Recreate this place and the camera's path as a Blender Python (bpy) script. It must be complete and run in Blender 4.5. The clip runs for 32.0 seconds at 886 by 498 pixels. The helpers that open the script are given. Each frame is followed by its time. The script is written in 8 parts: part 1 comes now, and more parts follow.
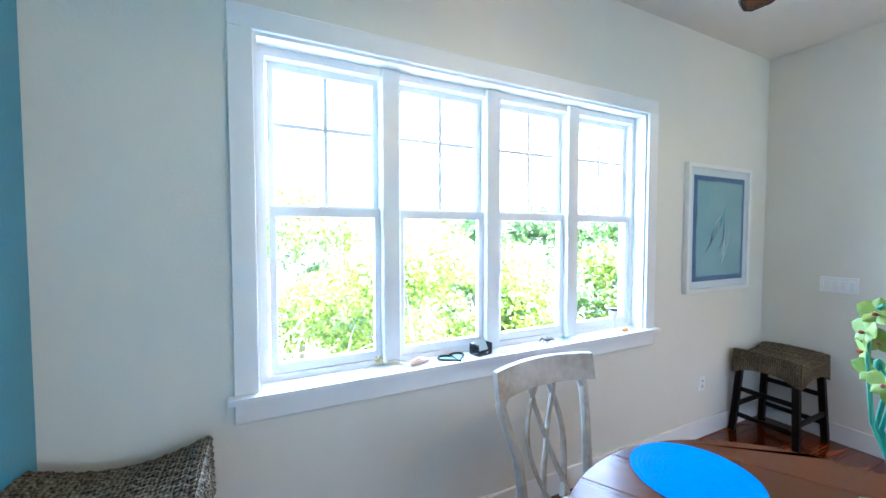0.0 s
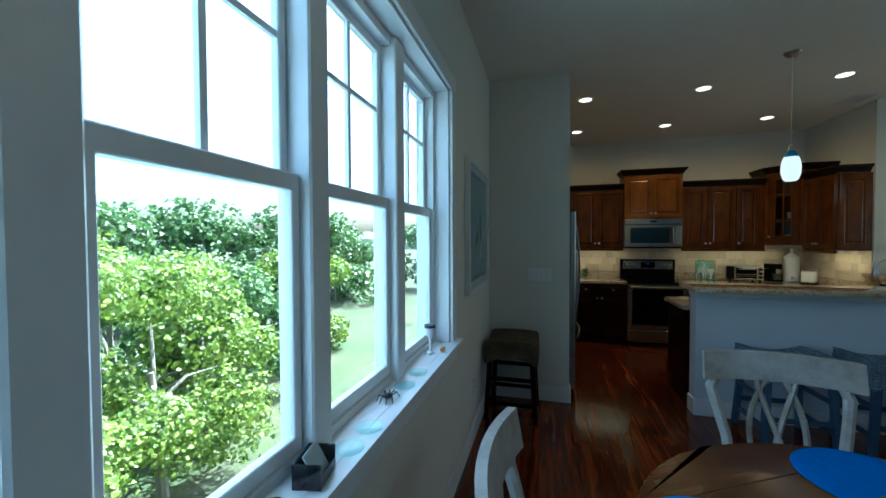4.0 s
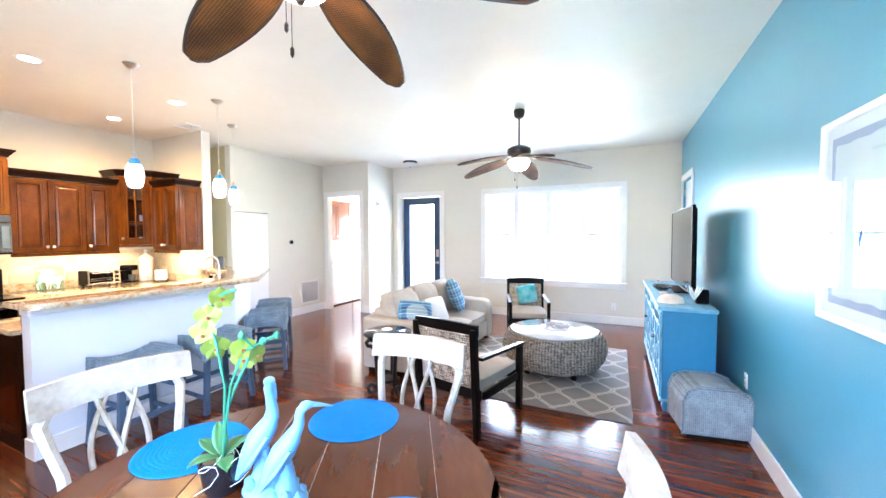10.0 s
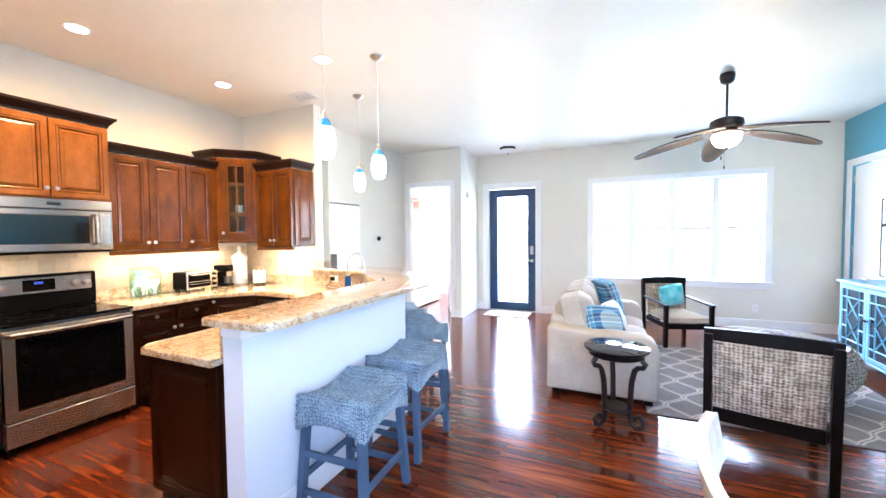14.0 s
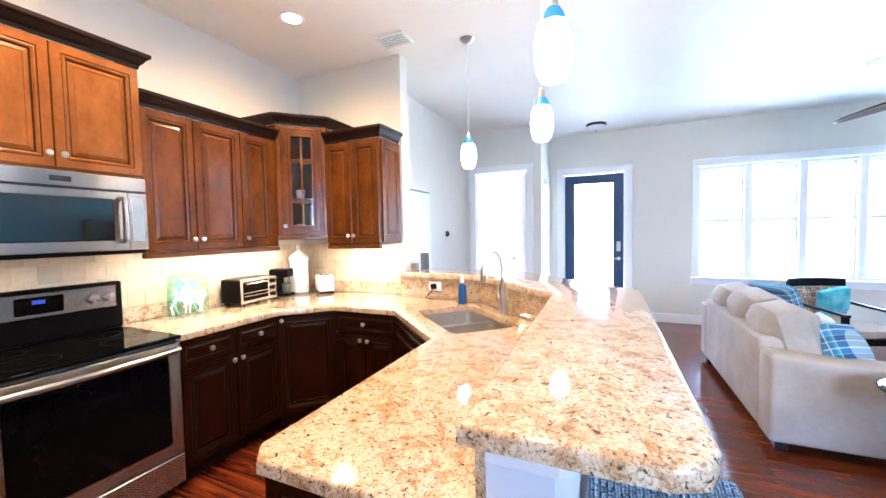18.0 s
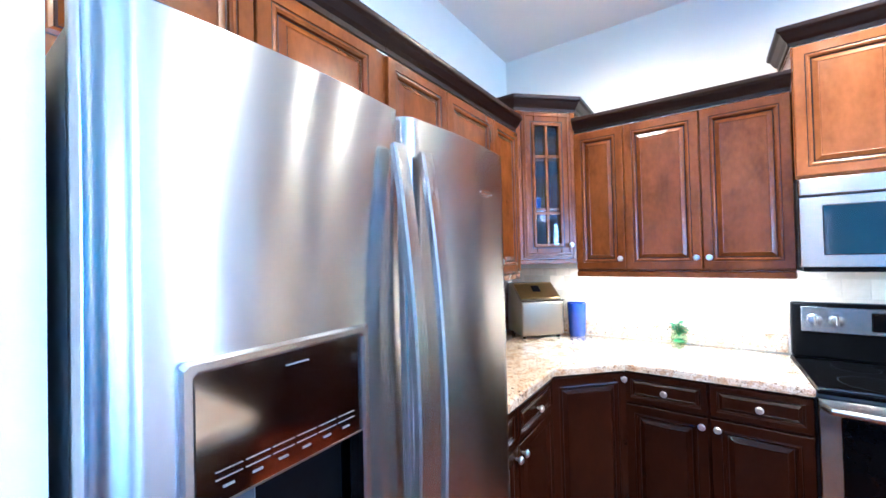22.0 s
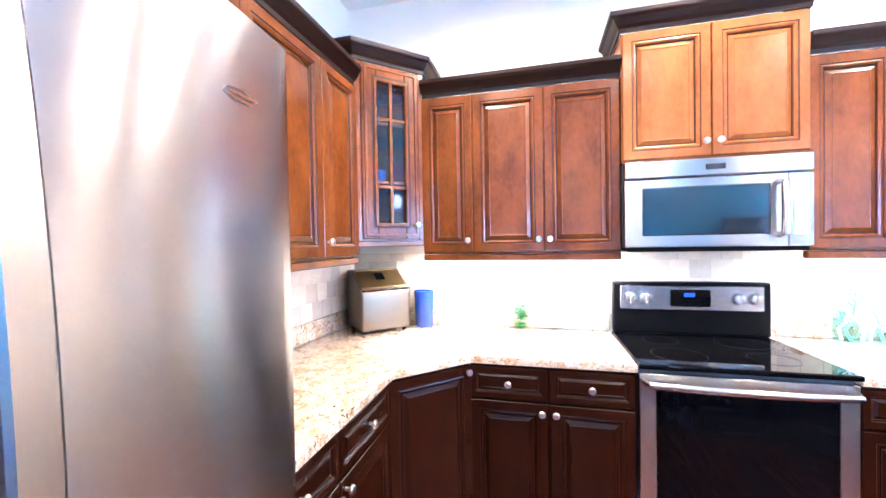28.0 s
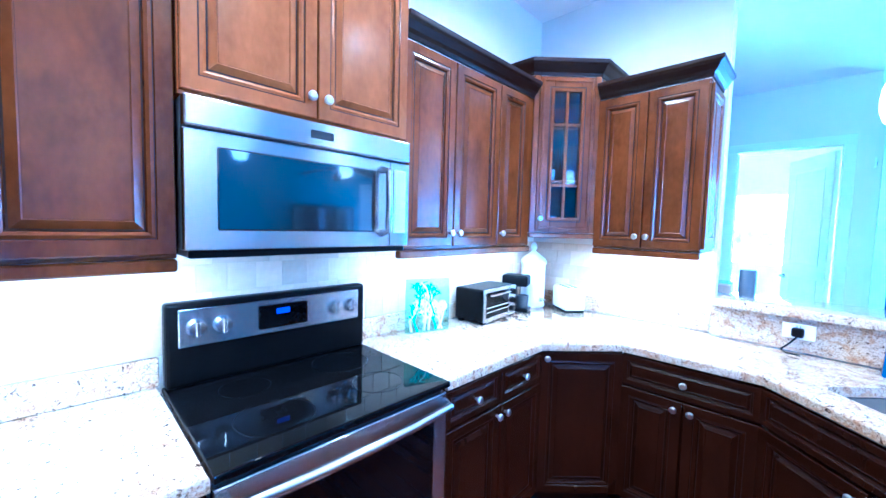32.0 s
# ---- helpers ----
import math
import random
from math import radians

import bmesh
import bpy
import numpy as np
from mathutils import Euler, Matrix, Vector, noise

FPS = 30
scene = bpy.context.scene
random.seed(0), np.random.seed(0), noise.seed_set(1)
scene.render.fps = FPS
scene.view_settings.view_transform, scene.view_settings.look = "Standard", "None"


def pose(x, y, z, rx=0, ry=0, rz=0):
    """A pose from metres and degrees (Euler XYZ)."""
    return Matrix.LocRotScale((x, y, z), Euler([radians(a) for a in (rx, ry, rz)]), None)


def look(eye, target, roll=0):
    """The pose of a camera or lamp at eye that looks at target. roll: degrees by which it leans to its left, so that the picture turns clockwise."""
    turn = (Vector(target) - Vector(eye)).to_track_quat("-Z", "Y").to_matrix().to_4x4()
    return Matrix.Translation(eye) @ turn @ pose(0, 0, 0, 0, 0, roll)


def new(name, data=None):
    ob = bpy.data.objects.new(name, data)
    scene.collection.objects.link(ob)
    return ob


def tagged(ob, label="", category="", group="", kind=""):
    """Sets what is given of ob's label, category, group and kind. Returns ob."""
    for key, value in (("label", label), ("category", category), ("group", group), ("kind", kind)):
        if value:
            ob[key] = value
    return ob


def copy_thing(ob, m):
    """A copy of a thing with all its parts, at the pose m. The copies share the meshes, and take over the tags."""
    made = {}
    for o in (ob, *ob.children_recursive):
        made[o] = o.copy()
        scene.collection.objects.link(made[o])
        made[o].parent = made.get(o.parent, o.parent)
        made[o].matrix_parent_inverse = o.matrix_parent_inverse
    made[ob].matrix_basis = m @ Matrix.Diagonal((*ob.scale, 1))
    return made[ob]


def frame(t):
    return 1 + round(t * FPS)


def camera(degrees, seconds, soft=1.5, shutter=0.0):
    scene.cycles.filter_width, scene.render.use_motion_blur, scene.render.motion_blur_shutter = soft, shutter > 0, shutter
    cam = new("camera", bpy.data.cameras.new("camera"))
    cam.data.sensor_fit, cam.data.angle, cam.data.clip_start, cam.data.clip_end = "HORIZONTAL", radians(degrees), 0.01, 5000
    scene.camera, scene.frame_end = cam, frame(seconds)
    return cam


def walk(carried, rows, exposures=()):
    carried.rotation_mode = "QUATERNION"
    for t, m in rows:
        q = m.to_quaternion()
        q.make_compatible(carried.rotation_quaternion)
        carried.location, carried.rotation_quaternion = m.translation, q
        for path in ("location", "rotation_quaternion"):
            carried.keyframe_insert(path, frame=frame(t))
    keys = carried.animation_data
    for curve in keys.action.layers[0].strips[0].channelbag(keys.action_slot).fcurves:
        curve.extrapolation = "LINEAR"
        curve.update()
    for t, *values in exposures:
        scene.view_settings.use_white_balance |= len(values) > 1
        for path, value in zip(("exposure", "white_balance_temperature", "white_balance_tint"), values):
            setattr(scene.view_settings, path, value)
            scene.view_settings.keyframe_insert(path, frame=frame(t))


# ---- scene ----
cam = camera(99.5, 32.0)
PATH = [
    (0, (0.555, 1.439, 1.568), (1.428, 3.236, 1.488), 0.0),
    (0.5, (0.541, 1.724, 1.529), (1.450, 3.505, 1.504), -0.9),
    (1, (0.573, 2.017, 1.540), (1.541, 3.768, 1.516), -1.1),
    (1.5, (0.580, 2.250, 1.527), (1.649, 3.940, 1.497), -1.0),
    (2, (0.576, 2.452, 1.532), (1.824, 4.014, 1.498), -1.0),
    (2.5, (0.655, 2.549, 1.507), (2.025, 4.006, 1.472), -1.2),
    (4.5, (0.815, 2.590, 1.518), (2.814, 2.551, 1.470), 0.4),
    (5, (0.767, 2.575, 1.534), (2.654, 1.914, 1.488), 0.8),
    (5.5, (0.649, 2.502, 1.576), (2.311, 1.392, 1.517), 0.6),
    (6, (0.589, 2.414, 1.562), (1.998, 0.995, 1.508), 0.5),
    (6.5, (0.552, 2.374, 1.552), (1.768, 0.786, 1.498), 0.4),
    (7, (0.530, 2.351, 1.543), (1.594, 0.658, 1.493), 0.2),
    (7.5, (0.532, 2.342, 1.550), (1.506, 0.595, 1.498), 0.1),
    (8, (0.535, 2.341, 1.542), (1.452, 0.564, 1.491), -0.0),
    (8.5, (0.545, 2.345, 1.544), (1.427, 0.550, 1.490), -0.1),
    (9, (0.576, 2.363, 1.538), (1.440, 0.560, 1.484), -0.1),
    (9.5, (0.655, 2.425, 1.552), (1.505, 0.615, 1.489), -0.2),
    (10, (0.797, 2.488, 1.568), (1.639, 0.675, 1.492), -0.3),
    (10.5, (1.041, 2.558, 1.590), (1.874, 0.742, 1.503), -0.3),
    (11, (1.304, 2.609, 1.612), (2.123, 0.787, 1.518), -0.3),
    (11.5, (1.516, 2.629, 1.614), (2.338, 0.808, 1.524), -0.2),
    (12, (1.791, 2.615, 1.571), (2.604, 0.790, 1.484), -0.2),
    (12.5, (2.081, 2.598, 1.534), (2.890, 0.770, 1.456), -0.2),
    (13, (2.381, 2.605, 1.500), (3.188, 0.776, 1.431), -0.4),
    (13.5, (2.659, 2.627, 1.498), (3.466, 0.798, 1.432), -0.5),
    (14, (2.911, 2.563, 1.494), (3.717, 0.735, 1.418), -0.6),
    (14.5, (3.154, 2.507, 1.506), (3.970, 0.682, 1.425), -0.6),
    (16.5, (3.873, 2.246, 1.480), (4.695, 0.425, 1.391), -1.0),
    (17, (4.087, 2.182, 1.465), (4.902, 0.358, 1.374), -1.1),
    (17.5, (4.264, 2.114, 1.462), (5.075, 0.288, 1.374), -1.1),
    (18, (4.380, 2.045, 1.467), (5.191, 0.219, 1.376), -1.1),
    (18.5, (4.461, 2.016, 1.471), (5.318, 0.211, 1.382), -1.1),
    (19, (4.544, 2.014, 1.455), (5.561, 0.294, 1.375), -1.2),
    (19.5, (4.612, 2.020, 1.461), (6.002, 0.584, 1.403), -1.4),
    (20, (4.687, 1.987, 1.478), (6.443, 1.031, 1.432), -1.7),
    (20.5, (4.720, 1.938, 1.462), (6.683, 1.559, 1.455), -2.0),
    (21, (4.695, 1.939, 1.451), (6.675, 2.213, 1.494), -1.8),
    (21.5, (4.589, 1.892, 1.463), (6.392, 2.755, 1.514), -1.5),
    (22, (4.471, 1.844, 1.497), (6.106, 2.996, 1.528), -1.4),
    (22.5, (4.320, 1.812, 1.491), (5.912, 3.022, 1.517), -1.4),
    (23, (4.213, 1.729, 1.487), (5.794, 2.954, 1.513), -1.3),
    (23.5, (4.120, 1.614, 1.469), (5.702, 2.837, 1.486), -1.3),
    (24, (4.038, 1.535, 1.453), (5.618, 2.762, 1.469), -1.4),
    (24.5, (4.003, 1.544, 1.420), (5.590, 2.761, 1.437), -1.4),
    (26.5, (4.398, 1.797, 1.392), (6.075, 2.887, 1.395), -1.1),
    (27, (4.618, 1.850, 1.417), (6.372, 2.811, 1.408), -1.2),
    (27.5, (4.773, 1.879, 1.425), (6.618, 2.653, 1.404), -1.1),
    (28, (4.878, 1.904, 1.437), (6.818, 2.389, 1.406), -1.0),
    (28.5, (4.940, 1.897, 1.449), (6.934, 2.046, 1.402), -1.0),
    (29, (5.044, 1.854, 1.455), (7.041, 1.761, 1.396), -0.7),
    (29.5, (5.148, 1.815, 1.460), (7.136, 1.605, 1.397), -0.6),
    (30, (5.290, 1.830, 1.464), (7.260, 1.490, 1.393), -0.5),
    (30.5, (5.421, 1.860, 1.473), (7.324, 1.252, 1.378), -0.2),
    (31, (5.464, 1.856, 1.485), (7.248, 0.957, 1.379), 0.1),
    (31.5, (5.543, 1.792, 1.494), (7.156, 0.617, 1.358), 1.1),
    (32, (5.680, 1.714, 1.485), (7.080, 0.291, 1.358), 1.5),
]
# seconds, stops, kelvin, tint
EXPOSURES = [
    (0.0, 5.0, 5300, 11), (1.0, 3.85, 4850, 2), (2.0, 2.65, 4450, -2), (2.5, 2.6, 4500, -4), (4.5, 2.55, 5050, -9),
    (5.0, 3.8, 5350, -10), (5.5, 5.25, 5950, 10), (6.0, 5.9, 5950, 16), (7.0, 6.05, 6100, 18), (9.0, 6.05, 6000, 18),
    (13.0, 6.05, 5750, 18), (17.0, 6.0, 5250, 19), (19.0, 5.8, 5000, 20), (20.0, 5.95, 4700, 18), (20.5, 6.6, 4350, 18),
    (21.0, 7.25, 3900, 14), (21.5, 6.7, 4000, 11), (22.0, 6.5, 3750, 11), (23.0, 6.6, 4100, 21), (24.0, 6.52, 4250, 26),
    (27.0, 6.75, 4250, 23), (28.0, 7.1, 4050, 20), (29.0, 7.45, 3700, 5), (30.0, 7.4, 3300, -6), (31.0, 7.05, 2860, 1), (32.0, 6.3, 2980, 9),
]
walk(cam, [(t, look(eye, target, roll)) for t, eye, target, roll in PATH], EXPOSURES)

# ---- world and light ----
world = bpy.data.worlds.new("world")
scene.world = world
world.use_nodes = True
wn = world.node_tree.nodes
sky = wn.new("ShaderNodeTexSky")
sky.sky_type, sky.sun_disc = "NISHITA", False
sky.dust_density, sky.air_density, sky.ozone_density = 6.0, 1.0, 0.0
sky.sun_elevation, sky.sun_rotation = radians(58), radians(115)
wn["Background"].inputs["Strength"].default_value = 0.15
world.node_tree.links.new(sky.outputs[0], wn["Background"].inputs["Color"])


def lamp(name, kind, m, energy, colour=(1, 1, 1), **more):
    data = bpy.data.lights.new(name, kind)
    data.energy, data.color = energy, colour
    for key, value in more.items():
        if key == "size": data.size = value
        if key == "size_y": data.shape, data.size_y = "RECTANGLE", value
        if key == "angle": data.angle = value
        if key == "radius": data.shadow_soft_size = value
        if key == "spot": data.spot_size, data.spot_blend = value, 1.0
        if key == "spread": data.spread = value
    ob = new(name, data)
    ob.matrix_world = m
    return ob


SUN_DIR = Vector((math.sin(radians(115)) * math.cos(radians(58)), math.cos(radians(115)) * math.cos(radians(58)), math.sin(radians(58))))
lamp("sun", "SUN", look(SUN_DIR * 50, (0, 0, 0)), 5.0, (1, 0.96, 0.9), angle=radians(0.6))
lamp("window_light_north", "AREA", look((1.72, 3.36, 1.65), (1.72, 0, 1.2)), 3.2, (0.63, 0.81, 1), size=2.2, size_y=1.4)
lamp("window_light_south", "AREA", look((1.95, -4.82, 1.55), (1.95, 0, 1.1)), 2.4, (0.63, 0.81, 1), size=2.3, size_y=1.6)
lamp("door_light", "AREA", look((4.6, -4.80, 1.2), (4.6, 0, 1.0)), 0.8, (0.67, 0.80, 1), size=0.55, size_y=2.0)
lamp("laundry_window_light", "AREA", look((6.25, -6.36, 1.55), (6.2, -3.0, 1.2)), 1.8, (0.88, 0.95, 1), size=1.0, size_y=1.0)
RECESSED = [(x, y) for y in (2.19, 1.07, -0.07) for x in (5.20, 6.48)]
for rx, ry in RECESSED:
    lamp("downlight", "SPOT", look((rx, ry, 3.0), (rx, ry, 0)), 2.0, (1, 0.60, 0.215), radius=0.06, spot=radians(166))
PENDANTS = [(4.56, 0.66), (4.74, -0.22), (5.44, -0.90)]
FAN_DINING, FAN_LIVING = (1.80, 1.49), (1.86, -1.95)
lamp("fan_bulb", "POINT", pose(*FAN_DINING, 2.47), 1.0, (1, 0.66, 0.32), radius=0.09)
lamp("fan_bulb", "POINT", pose(*FAN_LIVING, 2.39), 1.0, (1, 0.66, 0.32), radius=0.09)
lamp("undercabinet_glow", "AREA", look((7.00, 2.0, 1.36), (7.10, 2.0, 0.9)), 0.40, (1, 0.79, 0.45), size=1.15, size_y=0.08)
lamp("undercabinet_glow", "AREA", look((7.00, 0.1, 1.36), (7.10, 0.1, 0.9)), 0.35, (1, 0.79, 0.45), size=1.1, size_y=0.08)
lamp("undercabinet_glow", "AREA", look((6.35, -0.68, 1.36), (6.35, -0.74, 0.9)), 0.22, (1, 0.79, 0.45), size=0.5, size_y=0.08)

# ---- materials ----
MATS = {}


def mat(name, a, b=None, scale=8.0, rough=0.5, metal=0.0, bump=0.0, bump_scale=None, stretch=(1, 1, 1), detail=4.0, coat=0.0, rough_vary=0.0, random_amount=0.0, emit=None, spec=0.5, fine=None):
    """Procedural paint: two colours mixed by noise at two scales, with relief."""
    m = bpy.data.materials.new(name)
    m.use_nodes = True
    n, links = m.node_tree.nodes, m.node_tree.links
    p = n["Principled BSDF"]
    p.inputs["Metallic"].default_value, p.inputs["Roughness"].default_value = metal, rough
    p.inputs["Coat Weight"].default_value = coat
    p.inputs["Coat Roughness"].default_value = 0.12
    p.inputs["Specular IOR Level"].default_value = spec
    b = b or tuple(c * 0.86 for c in a)
    tc, mp = n.new("ShaderNodeTexCoord"), n.new("ShaderNodeMapping")
    mp.inputs["Scale"].default_value = stretch
    links.new(tc.outputs["Object"], mp.inputs["Vector"])
    n1 = n.new("ShaderNodeTexNoise")
    n1.inputs["Scale"].default_value, n1.inputs["Detail"].default_value = scale, detail
    links.new(mp.outputs[0], n1.inputs["Vector"])
    n2 = n.new("ShaderNodeTexNoise")
    n2.inputs["Scale"].default_value, n2.inputs["Detail"].default_value = scale * 7, 3
    links.new(mp.outputs[0], n2.inputs["Vector"])
    add = n.new("ShaderNodeMath")
    add.operation = "MULTIPLY_ADD"
    links.new(n2.outputs["Fac"], add.inputs[0])
    add.inputs[1].default_value = 0.35
    links.new(n1.outputs["Fac"], add.inputs[2])
    ramp = n.new("ShaderNodeValToRGB")
    ramp.color_ramp.elements[0].position, ramp.color_ramp.elements[1].position = 0.45, 0.9
    ramp.color_ramp.elements[0].color, ramp.color_ramp.elements[1].color = (*a, 1), (*b, 1)
    links.new(add.outputs[0], ramp.inputs[0])
    out = ramp.outputs[0]
    if random_amount:
        info, hsv = n.new("ShaderNodeObjectInfo"), n.new("ShaderNodeHueSaturation")
        mr = n.new("ShaderNodeMapRange")
        mr.inputs[3].default_value, mr.inputs[4].default_value = 1 - random_amount, 1 + random_amount
        links.new(info.outputs["Random"], mr.inputs[0])
        links.new(mr.outputs[0], hsv.inputs["Value"])
        links.new(out, hsv.inputs["Color"])
        out = hsv.outputs[0]
    links.new(out, p.inputs["Base Color"])
    if rough_vary:
        mr = n.new("ShaderNodeMapRange")
        mr.inputs[3].default_value, mr.inputs[4].default_value = max(0.02, rough - rough_vary), min(1, rough + rough_vary)
        links.new(n1.outputs["Fac"], mr.inputs[0])
        links.new(mr.outputs[0], p.inputs["Roughness"])
    if bump:
        n3 = n.new("ShaderNodeTexNoise")
        n3.inputs["Scale"].default_value, n3.inputs["Detail"].default_value = bump_scale or scale * 12, 3
        links.new(mp.outputs[0], n3.inputs["Vector"])
        bp = n.new("ShaderNodeBump")
        bp.inputs["Strength"].default_value, bp.inputs["Distance"].default_value = bump, 0.01
        links.new(n3.outputs["Fac"], bp.inputs["Height"])
        links.new(bp.outputs[0], p.inputs["Normal"])
    if emit:
        p.inputs["Emission Color"].default_value, p.inputs["Emission Strength"].default_value = (*emit[:3], 1), emit[3]
    MATS[name] = m
    return m


def brushed(m, rough, amount):
    """Fine horizontal brushing: highlights stretch upright."""
    n, links = m.node_tree.nodes, m.node_tree.links
    p, tg = n["Principled BSDF"], n.new("ShaderNodeTangent")
    tg.direction_type, tg.axis = "RADIAL", "Z"
    p.inputs["Roughness"].default_value = rough
    p.inputs["Anisotropic"].default_value, p.inputs["Anisotropic Rotation"].default_value = amount, 0.25
    links.new(tg.outputs[0], p.inputs["Tangent"])


WALL = mat("wall_paint", (0.715, 0.69, 0.625), (0.675, 0.65, 0.585), scale=1.2, rough=0.75, bump=0.08, bump_scale=90)
TEAL = mat("teal_wall_paint", (0.068, 0.300, 0.430), (0.057, 0.275, 0.400), scale=1.0, rough=0.33, bump=0.06, bump_scale=90, spec=0.75)
CEIL = mat("ceiling_paint", (0.83, 0.795, 0.72), (0.79, 0.75, 0.67), scale=1.5, rough=0.5, bump=0.15, bump_scale=60)
TRIM = mat("white_trim_paint", (0.80, 0.80, 0.80), (0.76, 0.76, 0.77), scale=3, rough=0.35)
KNEE = mat("knee_wall_paint", (0.68, 0.71, 0.76), (0.64, 0.67, 0.72), scale=1.5, rough=0.6, bump=0.06, bump_scale=80)
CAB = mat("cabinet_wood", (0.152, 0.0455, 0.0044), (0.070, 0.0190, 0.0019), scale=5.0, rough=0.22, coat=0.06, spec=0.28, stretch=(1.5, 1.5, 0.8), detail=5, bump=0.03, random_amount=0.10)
# cabinet wood again in a brighter mix, for the cabinet over the microwave
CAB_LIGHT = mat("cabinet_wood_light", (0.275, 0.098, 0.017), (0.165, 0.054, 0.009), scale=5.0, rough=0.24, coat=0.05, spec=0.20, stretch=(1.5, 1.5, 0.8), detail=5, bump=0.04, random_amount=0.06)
# cabinet wood again at about a seventh of its brightness, below the worktops
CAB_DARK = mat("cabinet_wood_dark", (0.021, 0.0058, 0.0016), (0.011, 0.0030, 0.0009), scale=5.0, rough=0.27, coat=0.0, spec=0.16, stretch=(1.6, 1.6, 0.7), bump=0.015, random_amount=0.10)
CROWN = mat("crown_wood", (0.018, 0.0065, 0.0038), (0.009, 0.0035, 0.002), scale=3, rough=0.4, coat=0.05, spec=0.2, stretch=(1, 1, 6))
GLAZE = mat("brown_glaze_line", (0.022, 0.007, 0.0020), (0.012, 0.004, 0.0012), scale=20, rough=0.45, spec=0.2)
GLAZE_SOFT = mat("brushed_brown_glaze", (0.075, 0.020, 0.0028), (0.034, 0.009, 0.0014), scale=9, rough=0.26, coat=0.05, spec=0.28)
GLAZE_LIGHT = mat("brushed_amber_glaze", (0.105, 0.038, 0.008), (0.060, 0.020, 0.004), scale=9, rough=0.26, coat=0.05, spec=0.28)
NICKEL = mat("brushed_nickel", (0.62, 0.60, 0.56), (0.56, 0.54, 0.50), scale=20, rough=0.28, metal=1.0)
STEEL = mat("brushed_steel", (0.44, 0.43, 0.43), (0.41, 0.40, 0.40), scale=6, rough=0.24, metal=1.0, stretch=(30, 30, 0.6))
brushed(STEEL, 0.25, 0.95)
SINK_STEEL = mat("satin_sink_steel", (0.60, 0.60, 0.61), (0.54, 0.54, 0.55), scale=9, rough=0.33, metal=1.0)
KNOB_STEEL = mat("satin_knob_steel", (0.66, 0.66, 0.67), (0.62, 0.62, 0.63), scale=9, rough=0.24, metal=1.0)
CHROME = mat("chrome", (0.75, 0.76, 0.78), (0.72, 0.73, 0.75), rough=0.09, metal=1.0)
BLACK_GLASS = mat("black_glass", (0.002, 0.002, 0.0026), (0.003, 0.003, 0.0036), rough=0.03, spec=0.10)
BLACK = mat("black_plastic", (0.0024, 0.0024, 0.0028), (0.004, 0.004, 0.0044), scale=12, rough=0.36, spec=0.06)
DARK_GREY = mat("dark_grey_metal", (0.06, 0.065, 0.07), (0.04, 0.045, 0.05), scale=8, rough=0.45)
WHITE = mat("white_enamel", (0.78, 0.78, 0.77), (0.73, 0.73, 0.72), scale=5, rough=0.3, coat=0.3)
WHITE_WORN = mat("white_worn_paint", (0.51, 0.49, 0.45), (0.28, 0.23, 0.17), scale=6, rough=0.5, bump=0.15, detail=8)
TABLE_WOOD = mat("table_wood", (0.082, 0.0205, 0.0048), (0.041, 0.0098, 0.0026), scale=2.4, rough=0.22, coat=0.10, spec=0.32, stretch=(5, 0.8, 1), bump=0.05, random_amount=0.14)
DARK_WOOD = mat("espresso_wood", (0.0062, 0.0045, 0.004), (0.0036, 0.0028, 0.0026), scale=4, rough=0.35, coat=0.02, spec=0.10, stretch=(1, 1, 5))
GREY_WOOD = mat("grey_painted_wood", (0.062, 0.108, 0.175), (0.040, 0.072, 0.122), scale=5, rough=0.55, bump=0.1, spec=0.3)
BLUE_PAINT = mat("blue_cabinet_paint", (0.018, 0.185, 0.345), (0.014, 0.15, 0.29), scale=2.5, rough=0.42, bump=0.08)
BLUE_EDGE = mat("rubbed_blue_paint", (0.19, 0.42, 0.55), (0.09, 0.28, 0.42), scale=16, rough=0.45, bump=0.1)
SOFA = mat("sofa_microfibre", (0.46, 0.41, 0.345), (0.35, 0.31, 0.255), scale=4, rough=0.9, bump=0.25, bump_scale=160)
BEIGE_SEAT = mat("beige_seat_fabric", (0.42, 0.36, 0.29), (0.36, 0.30, 0.24), scale=6, rough=0.9, bump=0.3, bump_scale=180)
MAT_BLUE = mat("placemat_blue", (0.002, 0.18, 0.64), (0.002, 0.15, 0.56), scale=30, spec=0.12, rough=0.7, bump=0.4, bump_scale=220)
BIRD = mat("bird_glaze", (0.16, 0.38, 0.60), (0.13, 0.33, 0.54), scale=6, rough=0.5, bump=0.1)
POT_BLACK = mat("black_glazed_pot", (0.010, 0.010, 0.013), (0.018, 0.018, 0.022), scale=10, rough=0.12, coat=0.5)
STEM = mat("orchid_stem", (0.025, 0.20, 0.11), (0.045, 0.26, 0.15), scale=14, rough=0.5)
LEAF_DARK = mat("orchid_leaf", (0.035, 0.15, 0.05), (0.06, 0.21, 0.08), scale=8, rough=0.45)
PETAL = mat("orchid_petal", (0.21, 0.32, 0.035), (0.31, 0.37, 0.07), scale=9, rough=0.55)
PETAL_RED = mat("orchid_throat", (0.24, 0.03, 0.03), (0.42, 0.10, 0.03), scale=20, rough=0.5)
FAN_DARK = mat("fan_bronze", (0.030, 0.022, 0.020), (0.045, 0.030, 0.024), scale=9, rough=0.4, metal=0.5)
FROST = mat("frosted_lamp_glass", (0.9, 0.85, 0.75), (0.88, 0.82, 0.7), rough=0.4, emit=(1, 0.86, 0.62, 0.18))
